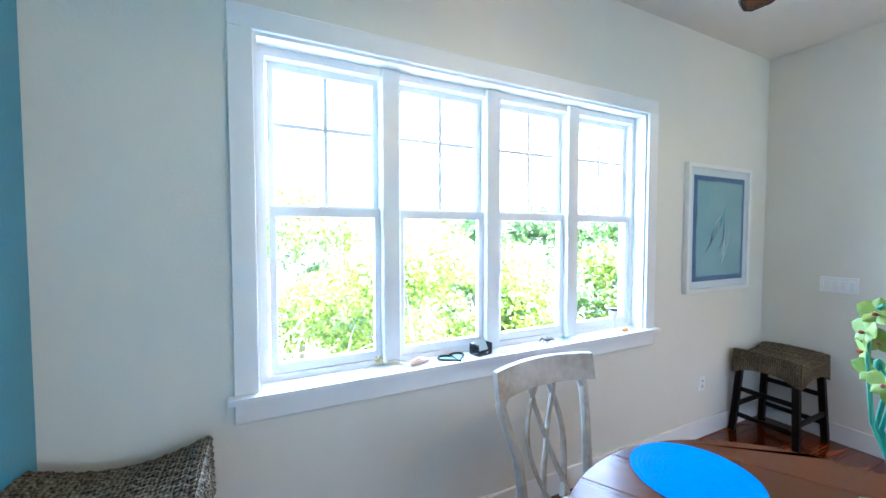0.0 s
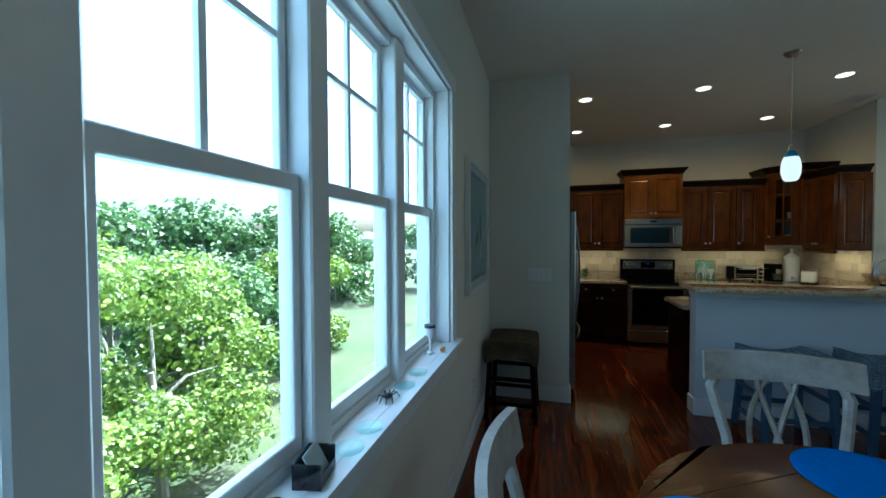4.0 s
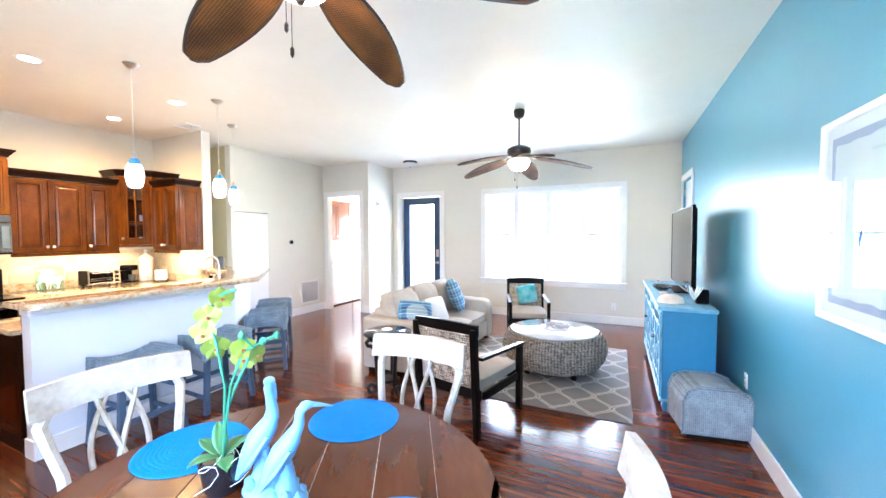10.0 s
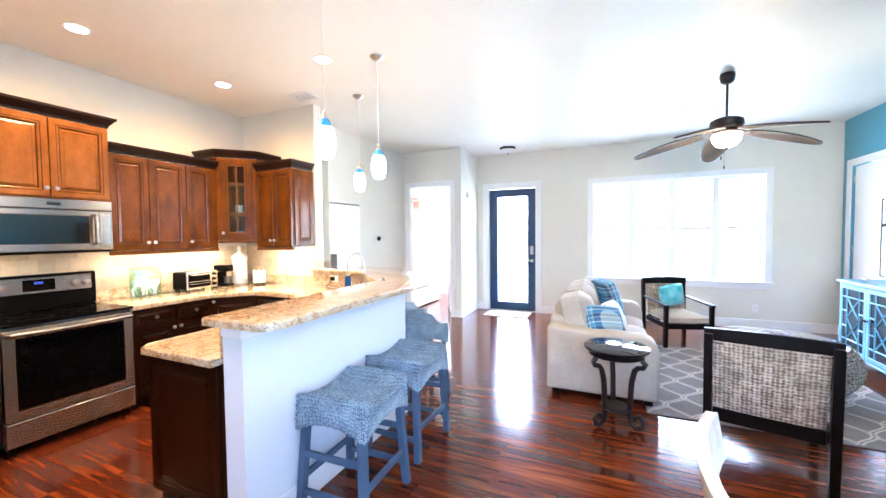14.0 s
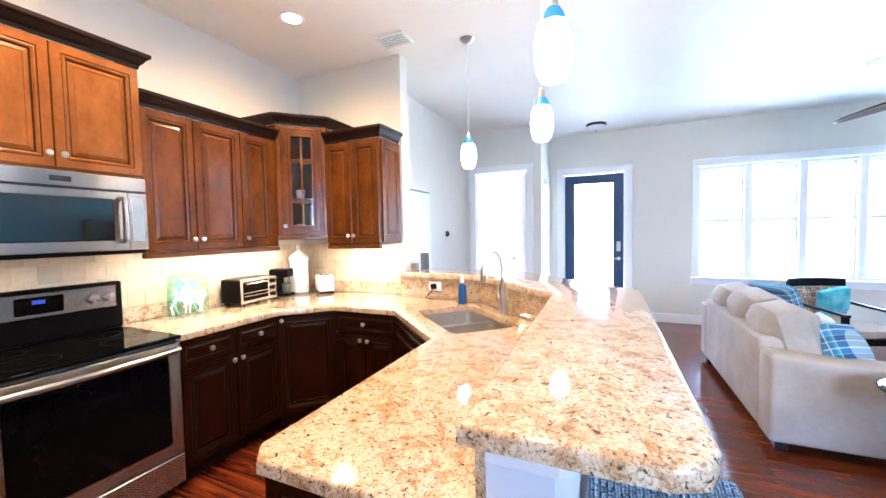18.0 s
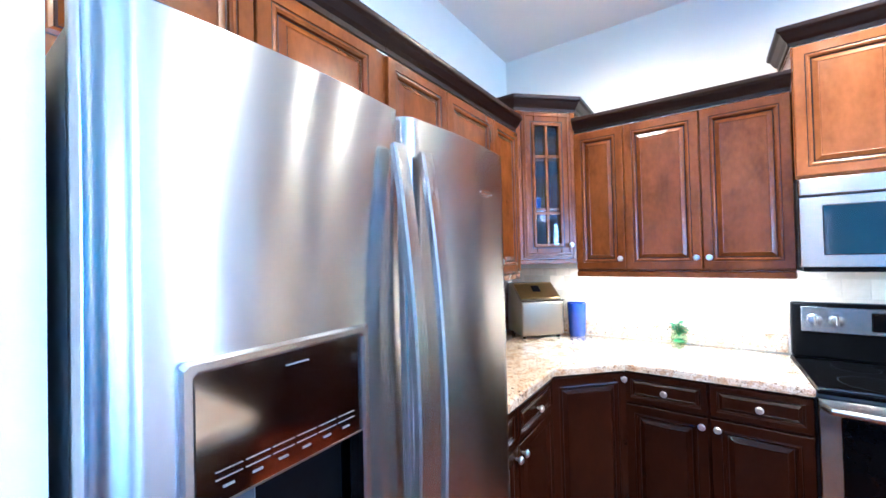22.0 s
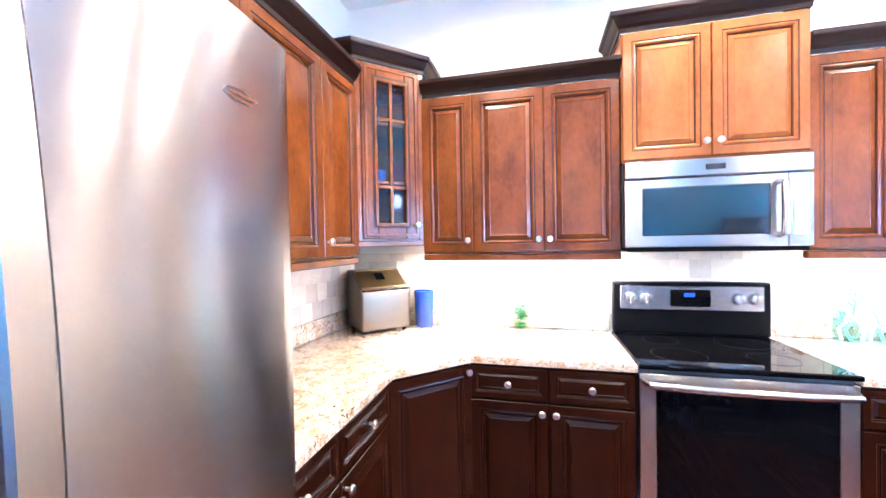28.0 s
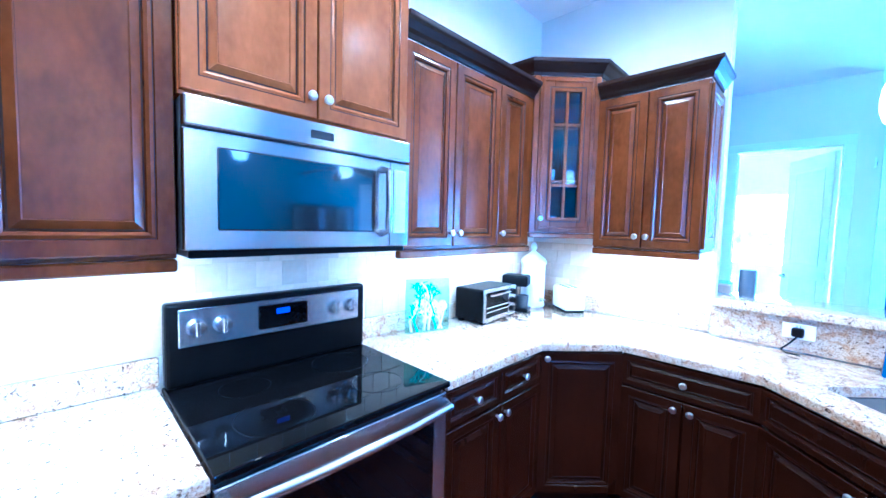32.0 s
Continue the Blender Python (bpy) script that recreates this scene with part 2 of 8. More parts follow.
BULB = mat("downlight_bulb", (1, 0.9, 0.75), (1, 0.9, 0.75), emit=(1, 0.82, 0.58, 0.5))
PEND = mat("pendant_glass", (0.9, 0.93, 0.95), (0.9, 0.92, 0.93), rough=0.2, emit=(1, 0.95, 0.85, 0.15))
PEND_BLUE = mat("pendant_blue_glass", (0.05, 0.27, 0.54), (0.08, 0.32, 0.58), rough=0.15, emit=(0.03, 0.28, 0.75, 0.005))
# navy paint, with extra blue for the daylight bloom mixed into its colour
DOOR_DARK = mat("front_door_paint", (0.012, 0.052, 0.135), (0.009, 0.040, 0.105), scale=3, rough=0.4)
PAPER = mat("picture_mat_board", (0.72, 0.76, 0.78), (0.66, 0.71, 0.74), scale=2, rough=0.8)
ART_BLUE = mat("picture_blue_band", (0.05, 0.14, 0.33), (0.04, 0.11, 0.27), scale=6, rough=0.7)
# lavender mat of the west picture; glare on its glass is lightened into the colour
BAND_PALE = mat("picture_lavender_band", (0.30, 0.38, 0.56), (0.26, 0.34, 0.52), scale=6, rough=0.7)
ART_PALE = mat("picture_pale_wash", (0.50, 0.62, 0.68), (0.62, 0.70, 0.70), scale=3.5, rough=0.8)
ART_TEAL = mat("picture_teal_wash", (0.17, 0.36, 0.43), (0.30, 0.47, 0.50), scale=3.5, rough=0.8)
RUST = mat("art_stroke", (0.50, 0.30, 0.20), (0.35, 0.25, 0.22), scale=10, rough=0.8)
BLUE_CUP = mat("cobalt_ceramic", (0.02, 0.05, 0.30), (0.015, 0.04, 0.24), scale=6, rough=0.15, coat=0.5)
ICE = mat("icemaker_champagne_metal", (0.20, 0.158, 0.105), (0.175, 0.138, 0.09), scale=5, rough=0.33, metal=0.9)
ICE_LID = mat("bronze_gold_metal", (0.30, 0.19, 0.055), (0.25, 0.155, 0.045), scale=6, rough=0.28, metal=0.85)
GREEN_PLANT = mat("herb_leaf", (0.032, 0.135, 0.03), (0.06, 0.20, 0.045), scale=20, rough=0.5)
SHELL = mat("shell", (0.72, 0.62, 0.54), (0.60, 0.48, 0.40), scale=18, rough=0.4, bump=0.2)
IRON = mat("wrought_iron", (0.015, 0.013, 0.014), (0.03, 0.022, 0.02), scale=12, rough=0.4, metal=0.6, bump=0.1)
YELLOW_WALL = mat("hall_paint", (0.66, 0.58, 0.36), (0.62, 0.54, 0.33), scale=2, rough=0.75)
DOORMAT = mat("doormat_fibre", (0.52, 0.45, 0.33), (0.44, 0.37, 0.27), scale=40, rough=0.95, bump=0.5, bump_scale=200)
BARK = mat("bark", (0.20, 0.17, 0.14), (0.32, 0.29, 0.25), scale=8, rough=0.9, bump=0.6, stretch=(3, 3, 0.5))
CARD_BLACK = mat("black_card", (0.012, 0.012, 0.014), (0.02, 0.02, 0.022), rough=0.25)
STUCCO = mat("outside_stucco", (0.55, 0.52, 0.45), (0.5, 0.47, 0.40), scale=3, rough=0.9, bump=0.3)


def glass(name, tint=(0.97, 0.99, 1.0), rough=0.0):
    m = bpy.data.materials.new(name)
    m.use_nodes = True
    n, links = m.node_tree.nodes, m.node_tree.links
    out = n["Material Output"]
    n.remove(n["Principled BSDF"])
    tr, gl, mix, fr = n.new("ShaderNodeBsdfTransparent"), n.new("ShaderNodeBsdfGlossy"), n.new("ShaderNodeMixShader"), n.new("ShaderNodeLayerWeight")
    tr.inputs[0].default_value, gl.inputs["Roughness"].default_value = (*tint, 1), rough
    fr.inputs["Blend"].default_value = 0.5
    gain, lift = n.new("ShaderNodeMath"), n.new("ShaderNodeMath")
    gain.operation, lift.operation = "POWER", "MULTIPLY_ADD"
    gain.inputs[1].default_value = 4.0
    lift.inputs[1].default_value, lift.inputs[2].default_value = 0.55, 0.035
    links.new(fr.outputs["Facing"], gain.inputs[0])
    links.new(gain.outputs[0], lift.inputs[0])
    links.new(lift.outputs[0], mix.inputs[0])
    links.new(tr.outputs[0], mix.inputs[1])
    links.new(gl.outputs[0], mix.inputs[2])
    links.new(mix.outputs[0], out.inputs[0])
    return m


PANE = glass("window_glass")
GREEN_GLASS = glass("green_glass", (0.80, 0.92, 0.68))
CLEAR = glass("clear_glass", (0.86, 0.96, 0.95))
TEAL_GLASS = glass("teal_glass", (0.72, 0.90, 0.86))
OVEN_GLASS = mat("smoked_oven_glass", (0.008, 0.010, 0.011), (0.011, 0.013, 0.014), rough=0.05, spec=0.9, coat=0.7)
DISPLAY_GLASS = mat("smoked_mirror_panel", (0.42, 0.41, 0.41), (0.38, 0.37, 0.37), rough=0.10, metal=1.0)


def granite(name):
    m = bpy.data.materials.new(name)
    m.use_nodes = True
    n, links = m.node_tree.nodes, m.node_tree.links
    p = n["Principled BSDF"]
    p.inputs["Roughness"].default_value, p.inputs["Coat Weight"].default_value = 0.12, 0.7
    p.inputs["Coat Roughness"].default_value = 0.04
    tc = n.new("ShaderNodeTexCoord")

    def ns(scale, detail, rough=0.6, dist=0.0):
        t = n.new("ShaderNodeTexNoise")
        t.inputs["Scale"].default_value, t.inputs["Detail"].default_value, t.inputs["Roughness"].default_value, t.inputs["Distortion"].default_value = scale, detail, rough, dist
        links.new(tc.outputs["Object"], t.inputs["Vector"])
        return t.outputs["Fac"]

    def rp(fac, stops):
        r = n.new("ShaderNodeValToRGB")
        for i, (pos, col) in enumerate(stops):
            e = r.color_ramp.elements[i] if i < 2 else r.color_ramp.elements.new(pos)
            e.position, e.color = pos, (*col, 1)
        links.new(fac, r.inputs[0])
        return r.outputs[0]

    base = rp(ns(18, 8, 0.80, 0.5), [(0.37, (0.37, 0.22, 0.105)), (0.46, (0.47, 0.335, 0.20)), (0.53, (0.61, 0.52, 0.395)), (0.66, (0.48, 0.37, 0.25))])
    grain = rp(ns(130, 4, 0.75), [(0.40, (0.22, 0.14, 0.09)), (0.49, (1, 1, 1))])
    dark = rp(ns(62, 5, 0.72, 0.4), [(0.585, (1, 1, 1)), (0.620, (0.080, 0.036, 0.030))])
    out = base
    for layer, amount in ((grain, 0.65), (dark, 0.92)):
        mx = n.new("ShaderNodeMixRGB")
        mx.blend_type = "MULTIPLY"
        mx.inputs[0].default_value = amount
        links.new(out, mx.inputs[1])
        links.new(layer, mx.inputs[2])
        out = mx.outputs[0]
    links.new(out, p.inputs["Base Color"])
    return m


GRANITE = granite("speckled_granite")


def plank_material(name):
    m = bpy.data.materials.new(name)
    m.use_nodes = True
    n, links = m.node_tree.nodes, m.node_tree.links
    p = n["Principled BSDF"]
    p.inputs["Roughness"].default_value, p.inputs["Specular IOR Level"].default_value = 0.16, 0.42
    p.inputs["Coat Weight"].default_value, p.inputs["Coat Roughness"].default_value = 0.22, 0.09
    tc, mp, info, geo = n.new("ShaderNodeTexCoord"), n.new("ShaderNodeMapping"), n.new("ShaderNodeObjectInfo"), n.new("ShaderNodeNewGeometry")
    mp.inputs["Scale"].default_value = (1.0, 13, 1)
    add = n.new("ShaderNodeMath")
    add.operation = "ADD"
    links.new(info.outputs["Random"], add.inputs[0])
    links.new(geo.outputs["Random Per Island"], add.inputs[1])
    fr = n.new("ShaderNodeMath")
    fr.operation = "FRACT"
    links.new(add.outputs[0], fr.inputs[0])
    sc = n.new("ShaderNodeVectorMath")
    sc.operation = "MULTIPLY_ADD"
    links.new(tc.outputs["Object"], sc.inputs[0])
    sc.inputs[1].default_value = (1, 1, 1)
    cmb = n.new("ShaderNodeCombineXYZ")
    m7 = n.new("ShaderNodeMath")
    m7.operation = "MULTIPLY"
    m7.inputs[1].default_value = 37
    links.new(fr.outputs[0], m7.inputs[0])
    links.new(m7.outputs[0], cmb.inputs[0])
    links.new(m7.outputs[0], cmb.inputs[2])
    links.new(cmb.outputs[0], sc.inputs[2])
    links.new(sc.outputs[0], mp.inputs["Vector"])
    t = n.new("ShaderNodeTexNoise")
    t.inputs["Scale"].default_value, t.inputs["Detail"].default_value, t.inputs["Distortion"].default_value = 2.0, 4, 0.6
    links.new(mp.outputs[0], t.inputs["Vector"])
    r = n.new("ShaderNodeValToRGB")
    r.color_ramp.elements[0].position, r.color_ramp.elements[0].color = 0.30, (0.034, 0.0052, 0.0016, 1)
    r.color_ramp.elements[1].position, r.color_ramp.elements[1].color = 0.74, (0.235, 0.052, 0.010, 1)
    e = r.color_ramp.elements.new(0.52)
    e.color = (0.100, 0.0185, 0.0044, 1)
    links.new(t.outputs["Fac"], r.inputs[0])
    hsv = n.new("ShaderNodeHueSaturation")
    mr = n.new("ShaderNodeMapRange")
    mr.inputs[3].default_value, mr.inputs[4].default_value = 0.76, 1.25
    links.new(fr.outputs[0], mr.inputs[0])
    links.new(mr.outputs[0], hsv.inputs["Value"])
    links.new(r.outputs[0], hsv.inputs["Color"])
    links.new(hsv.outputs[0], p.inputs["Base Color"])
    bp = n.new("ShaderNodeBump")
    bp.inputs["Strength"].default_value, bp.inputs["Distance"].default_value = 0.05, 0.003
    links.new(t.outputs["Fac"], bp.inputs["Height"])
    links.new(bp.outputs[0], p.inputs["Normal"])
    return m


PLANK = plank_material("cherry_floor_plank")


def weave(name, a, b, across, along, rough=0.75, strength=0.9, warp=2.5):
    """Woven fibre: crossing waves for colour and relief."""
    m = bpy.data.materials.new(name)
    m.use_nodes = True
    n, links = m.node_tree.nodes, m.node_tree.links
    p = n["Principled BSDF"]
    p.inputs["Roughness"].default_value, p.inputs["Specular IOR Level"].default_value = rough, 0.2
    tc = n.new("ShaderNodeTexCoord")
    fac = []
    for axis, scale in (("X", across), ("Y", across), ("Z", along)):
        w = n.new("ShaderNodeTexWave")
        w.bands_direction = axis
        w.inputs["Scale"].default_value, w.inputs["Distortion"].default_value, w.inputs["Detail"].default_value = scale, warp, 1
        w.inputs["Detail Scale"].default_value = 3
        links.new(tc.outputs["Object"], w.inputs["Vector"])
        fac.append(w.outputs["Fac"])
    mul = fac[0]
    for f in fac[1:]:
        q = n.new("ShaderNodeMath")
        q.operation = "ADD"
        links.new(mul, q.inputs[0])
        links.new(f, q.inputs[1])
        mul = q.outputs[0]
    third = n.new("ShaderNodeMath")
    third.operation = "MULTIPLY"
    third.inputs[1].default_value = 0.34
    links.new(mul, third.inputs[0])
    r = n.new("ShaderNodeValToRGB")
    r.color_ramp.elements[0].position, r.color_ramp.elements[0].color = 0.25, (*b, 1)
    r.color_ramp.elements[1].position, r.color_ramp.elements[1].color = 0.75, (*a, 1)
    links.new(third.outputs[0], r.inputs[0])
    big = n.new("ShaderNodeTexNoise")
    big.inputs["Scale"].default_value = 9
    links.new(tc.outputs["Object"], big.inputs["Vector"])
    mx = n.new("ShaderNodeMixRGB")
    mx.blend_type, mx.inputs[0].default_value = "OVERLAY", 0.5
    links.new(r.outputs[0], mx.inputs[1])
    links.new(big.outputs["Fac"], mx.inputs[2])
    links.new(mx.outputs[0], p.inputs["Base Color"])
    bp = n.new("ShaderNodeBump")
    bp.inputs["Strength"].default_value, bp.inputs["Distance"].default_value = strength, 0.008
    links.new(third.outputs[0], bp.inputs["Height"])
    links.new(bp.outputs[0], p.inputs["Normal"])
    return m


SEAGRASS = weave("blue_grey_seagrass", (0.36, 0.46, 0.54), (0.09, 0.135, 0.19), 30, 34)
SEAGRASS_BROWN = weave("brown_seagrass", (0.19, 0.155, 0.10), (0.05, 0.04, 0.026), 24, 28)
WICKER = weave("grey_brown_wicker", (0.38, 0.33, 0.27), (0.10, 0.08, 0.065), 11, 22)
BACK_WEAVE = weave("armchair_basket_weave", (0.52, 0.42, 0.33), (0.20, 0.145, 0.105), 13, 15, strength=0.8, warp=1.2)
TV_GLASS = mat("television_screen_glass", (0.003, 0.003, 0.004), (0.004, 0.004, 0.005), rough=0.03, spec=0.9)
GLOSS_BLACK = mat("polished_black_wood", (0.006, 0.006, 0.008), (0.010, 0.009, 0.010), scale=6, rough=0.10, spec=0.6, coat=0.3)
OTTO = weave("grey_ottoman_fabric", (0.34, 0.39, 0.42), (0.15, 0.18, 0.21), 22, 22, strength=0.5)
BLADE = weave("woven_fan_blade", (0.100, 0.042, 0.012), (0.020, 0.008, 0.003), 26, 26, strength=0.6, warp=0.5)


def plaid(name):
    m = bpy.data.materials.new(name)
    m.use_nodes = True
    n, links = m.node_tree.nodes, m.node_tree.links
    p = n["Principled BSDF"]
    p.inputs["Roughness"].default_value = 0.9
    tc = n.new("ShaderNodeTexCoord")
    out = None
    for axis in ("X", "Z"):
        w = n.new("ShaderNodeTexWave")
        w.bands_direction, w.wave_profile = axis, "SAW"
        w.inputs["Scale"].default_value = 2.6
        links.new(tc.outputs["Object"], w.inputs["Vector"])
        r = n.new("ShaderNodeValToRGB")
        r.color_ramp.interpolation = "CONSTANT"
        stops = [(0.0, (0.05, 0.18, 0.30)), (0.30, (0.50, 0.55, 0.50)), (0.36, (0.02, 0.08, 0.20)), (0.62, (0.36, 0.46, 0.22)), (0.66, (0.05, 0.26, 0.46)), (0.92, (0.70, 0.74, 0.76))]
        for i, (pos, col) in enumerate(stops):
            e = r.color_ramp.elements[i] if i < 2 else r.color_ramp.elements.new(pos)
            e.position, e.color = pos, (*col, 1)
        links.new(w.outputs["Fac"], r.inputs[0])
        if out is None:
            out = r.outputs[0]
        else:
            mx = n.new("ShaderNodeMixRGB")
            mx.inputs[0].default_value = 0.5
            links.new(out, mx.inputs[1])
            links.new(r.outputs[0], mx.inputs[2])
            out = mx.outputs[0]
    links.new(out, p.inputs["Base Color"])
    return m


PLAID = plaid("blue_plaid_cloth")
TEAL_CLOTH = mat("teal_patterned_cloth", (0.02, 0.32, 0.40), (0.25, 0.58, 0.62), scale=9, rough=0.9, detail=2)
WHITE_CLOTH = mat("white_cloth", (0.74, 0.74, 0.72), (0.66, 0.67, 0.66), scale=6, rough=0.9, bump=0.2, bump_scale=140)
RUG_GREY = mat("rug_grey", (0.215, 0.20, 0.19), (0.165, 0.155, 0.15), scale=5, rough=0.95, bump=0.4, bump_scale=200)
RUG_LINE = mat("rug_line", (0.52, 0.48, 0.42), (0.44, 0.40, 0.35), scale=14, rough=0.95, bump=0.4, bump_scale=200)
TILE = mat("travertine_tile", (0.62, 0.51, 0.37), (0.50, 0.39, 0.26), scale=5, rough=0.5, bump=0.15, random_amount=0.18)
GROUT = mat("tile_grout", (0.58, 0.49, 0.36), (0.53, 0.44, 0.32), scale=10, rough=0.9)

# ---- mesh helpers ----


def cube(bm, lo, hi, bevel=0.0, seg=1):
    r = bmesh.ops.create_cube(bm, size=1.0)
    vs = r["verts"]
    for v in vs:
        v.co = Vector([lo[i] + (v.co[i] + 0.5) * (hi[i] - lo[i]) for i in range(3)])
    if bevel:
        es = list({e for v in vs for e in v.link_edges})
        bmesh.ops.bevel(bm, geom=es, offset=bevel, segments=seg, affect="EDGES", profile=0.5)
    return vs


def prism(bm, pts, z0, z1, bevel=0.0, seg=2, edges="top"):
    low = [bm.verts.new((x, y, z0)) for x, y in pts]
    top = [bm.verts.new((x, y, z1)) for x, y in pts]
    bm.faces.new(low[::-1])
    f = bm.faces.new(top)
    for i in range(len(pts)):
        j = (i + 1) % len(pts)
        bm.faces.new((low[i], low[j], top[j], top[i]))
    bm.normal_update()
    if bevel:
        bmesh.ops.bevel(bm, geom=list(f.edges), offset=bevel, segments=seg, affect="EDGES", profile=0.5)


def lathe(bm, profile, seg=24, at=(0, 0, 0)):
    rings = []
    for r, z in profile:
        rings.append([bm.verts.new((at[0] + r * math.cos(2 * math.pi * k / seg), at[1] + r * math.sin(2 * math.pi * k / seg), at[2] + z)) for k in range(seg)] if r > 1e-5 else [bm.verts.new((at[0], at[1], at[2] + z))])
    for a, b in zip(rings, rings[1:]):
        for k in range(seg):
            j = (k + 1) % seg
            quad = [a[k % len(a)], a[j % len(a)], b[j % len(b)], b[k % len(b)]]
            quad = list(dict.fromkeys(quad))
            if len(quad) > 2:
                bm.faces.new(quad)
    if len(rings[0]) > 1:
        bm.faces.new(rings[0][::-1])
    if len(rings[-1]) > 1:
        bm.faces.new(rings[-1])


def tube(bm, pts, radius, seg=8, flat=1.0):
    pts = [Vector(p) for p in pts]
    radii = radius if isinstance(radius, (list, tuple)) else [radius] * len(pts)
    rings = []
    side = None
    for i, p in enumerate(pts):
        d = (pts[min(i + 1, len(pts) - 1)] - pts[max(i - 1, 0)]).normalized()
        ref = Vector((0, 0, 1)) if abs(d.z) < 0.9 else Vector((1, 0, 0))
        if side is None:
            side = d.cross(ref).normalized()
        side = (side - d * side.dot(d)).normalized()
        up = side.cross(d).normalized()
        rings.append([bm.verts.new(p + radii[i] * (math.cos(2 * math.pi * k / seg) * side + flat * math.sin(2 * math.pi * k / seg) * up)) for k in range(seg)])
    for a, b in zip(rings, rings[1:]):
        for k in range(seg):
            j = (k + 1) % seg
            bm.faces.new((a[k], a[j], b[j], b[k]))
    bm.faces.new(rings[0][::-1])
    bm.faces.new(rings[-1])


def sheet(bm, nx, ny, func):
    """A grid of (nx+1) x (ny+1) points func(u, v)."""
    g = [[bm.verts.new(func(i / nx, j / ny)) for j in range(ny + 1)] for i in range(nx + 1)]
    for i in range(nx):
        for j in range(ny):
            bm.faces.new((g[i][j], g[i + 1][j], g[i + 1][j + 1], g[i][j + 1]))


def ball(bm, centre, radii, sub=2):
    r = bmesh.ops.create_icosphere(bm, subdivisions=sub, radius=1.0)
    for v in r["verts"]:
        v.co = Vector([centre[i] + v.co[i] * radii[i] for i in range(3)])
    return r["verts"]


def mesh(name, bm, material, smooth=False):
    bmesh.ops.recalc_face_normals(bm, faces=bm.faces)
    me = bpy.data.meshes.new(name)
    bm.to_mesh(me)
    bm.free()
    me.materials.append(material)
    if smooth:
        for f in me.polygons:
            f.use_smooth = True
        me.set_sharp_from_angle(angle=radians(40))
    return me


def part(name, bm, material, parent, label="", smooth=False, at=None):
    ob = new(name, mesh(name, bm, material, smooth))
    ob.parent = parent
    if at is not None:
        ob.matrix_basis = at
    return tagged(ob, label)


def thing(name, m, label, category, group="", kind=""):
    ob = new(name)
    ob.empty_display_size = 0.1
    ob.matrix_basis = m
    return tagged(ob, label, category, group, kind)


def single(name, bm, material, label, category, m=None, smooth=False, group="", kind=""):
    ob = new(name, mesh(name, bm, material, smooth))
    if m is not None:
        ob.matrix_basis = m
    return tagged(ob, label, category, group, kind)


def structure(name, bm, material, label="", smooth=False):
    return single(name, bm, material, label, "", smooth=smooth, kind="structure")


def bx(*args, **more):
    b = bmesh.new()
    cube(b, *args, **more)
    return b


def framed(x0, z0, x1, z1, left, right, low, high, y0, y1, bevel=0.0):
    """A rectangular frame in one piece, with its opening cut through it along y."""
    b = bmesh.new()
    outer = [(x0, z0), (x1, z0), (x1, z1), (x0, z1)]
    inner = [(x0 + left, z0 + low), (x1 - right, z0 + low), (x1 - right, z1 - high), (x0 + left, z1 - high)]
    v = [[b.verts.new((x, y, z)) for x, z in loop] for y in (y0, y1) for loop in (outer, inner)]
    for k in range(4):
        j = (k + 1) % 4
        b.faces.new((v[0][k], v[0][j], v[1][j], v[1][k]))
        b.faces.new((v[2][j], v[2][k], v[3][k], v[3][j]))
        b.faces.new((v[0][j], v[0][k], v[2][k], v[2][j]))
        b.faces.new((v[1][k], v[1][j], v[3][j], v[3][k]))
    bmesh.ops.recalc_face_normals(b, faces=b.faces)
    if bevel:
        bmesh.ops.bevel(b, geom=list(b.edges), offset=bevel, segments=1, affect="EDGES")
    return b


def boxes(items, bevel=0.0):
    b = bmesh.new()
    for lo, hi in items:
        cube(b, lo, hi, bevel)
    return b

# ---- plan ----
W, N, S, CEILING = -0.13, 3.13, -4.61, 3.03
KE, KS, PX = 7.24, -0.88, 4.44          # kitchen east wall, kitchen south wall, wall beside the fridge
HX, BY = 6.48, -3.70                    # hall wall, laundry wall


def wall(name, axis, a0, a1, t0, t1, z0, z1, holes, material, label=""):
    """A wall along x or y from a0 to a1, t0 to t1 thick, with openings (a, b, low, high)."""
    b = bmesh.new()
    cuts = sorted(holes)
    spans, at = [], a0
    for h in cuts:
        spans.append((at, h[0], z0, z1))
        spans.append((h[0], h[1], z0, h[2]))
        spans.append((h[0], h[1], h[3], z1))
        at = h[1]
    spans.append((at, a1, z0, z1))
    for p, q, lo, hi in spans:
        if q - p > 1e-3 and hi - lo > 1e-3:
            cube(b, (p, t0, lo) if axis == "x" else (t0, p, lo), (q, t1, hi) if axis == "x" else (t1, q, hi))
    bmesh.ops.remove_doubles(b, verts=b.verts, dist=1e-4)
    return structure(name, b, material, label)


NWIN = (0.54, 2.90, 0.92, 2.37)
SWIN = (0.74, 3.16, 0.72, 2.37)
FDOOR = (4.14, 5.10, 0.0, 2.39)
wall("wall_north", "x", W - 0.2, KE + 0.2, N, N + 0.2, 0, CEILING, [NWIN], WALL, "pale greige painted wall with a wide window")
wall("wall_west", "y", S - 0.2, N, W - 0.2, W, 0, CEILING, [(-4.40, -3.62, 0, 2.37)], TEAL, "teal painted wall")
wall("wall_south", "x", W - 0.2, 5.31, S - 0.2, S, 0, CEILING, [SWIN, FDOOR], WALL, "pale greige painted wall with window and door")
wall("wall_kitchen_east", "y", KS - 0.12, N, KE, KE + 0.2, 0, CEILING, [], WALL)
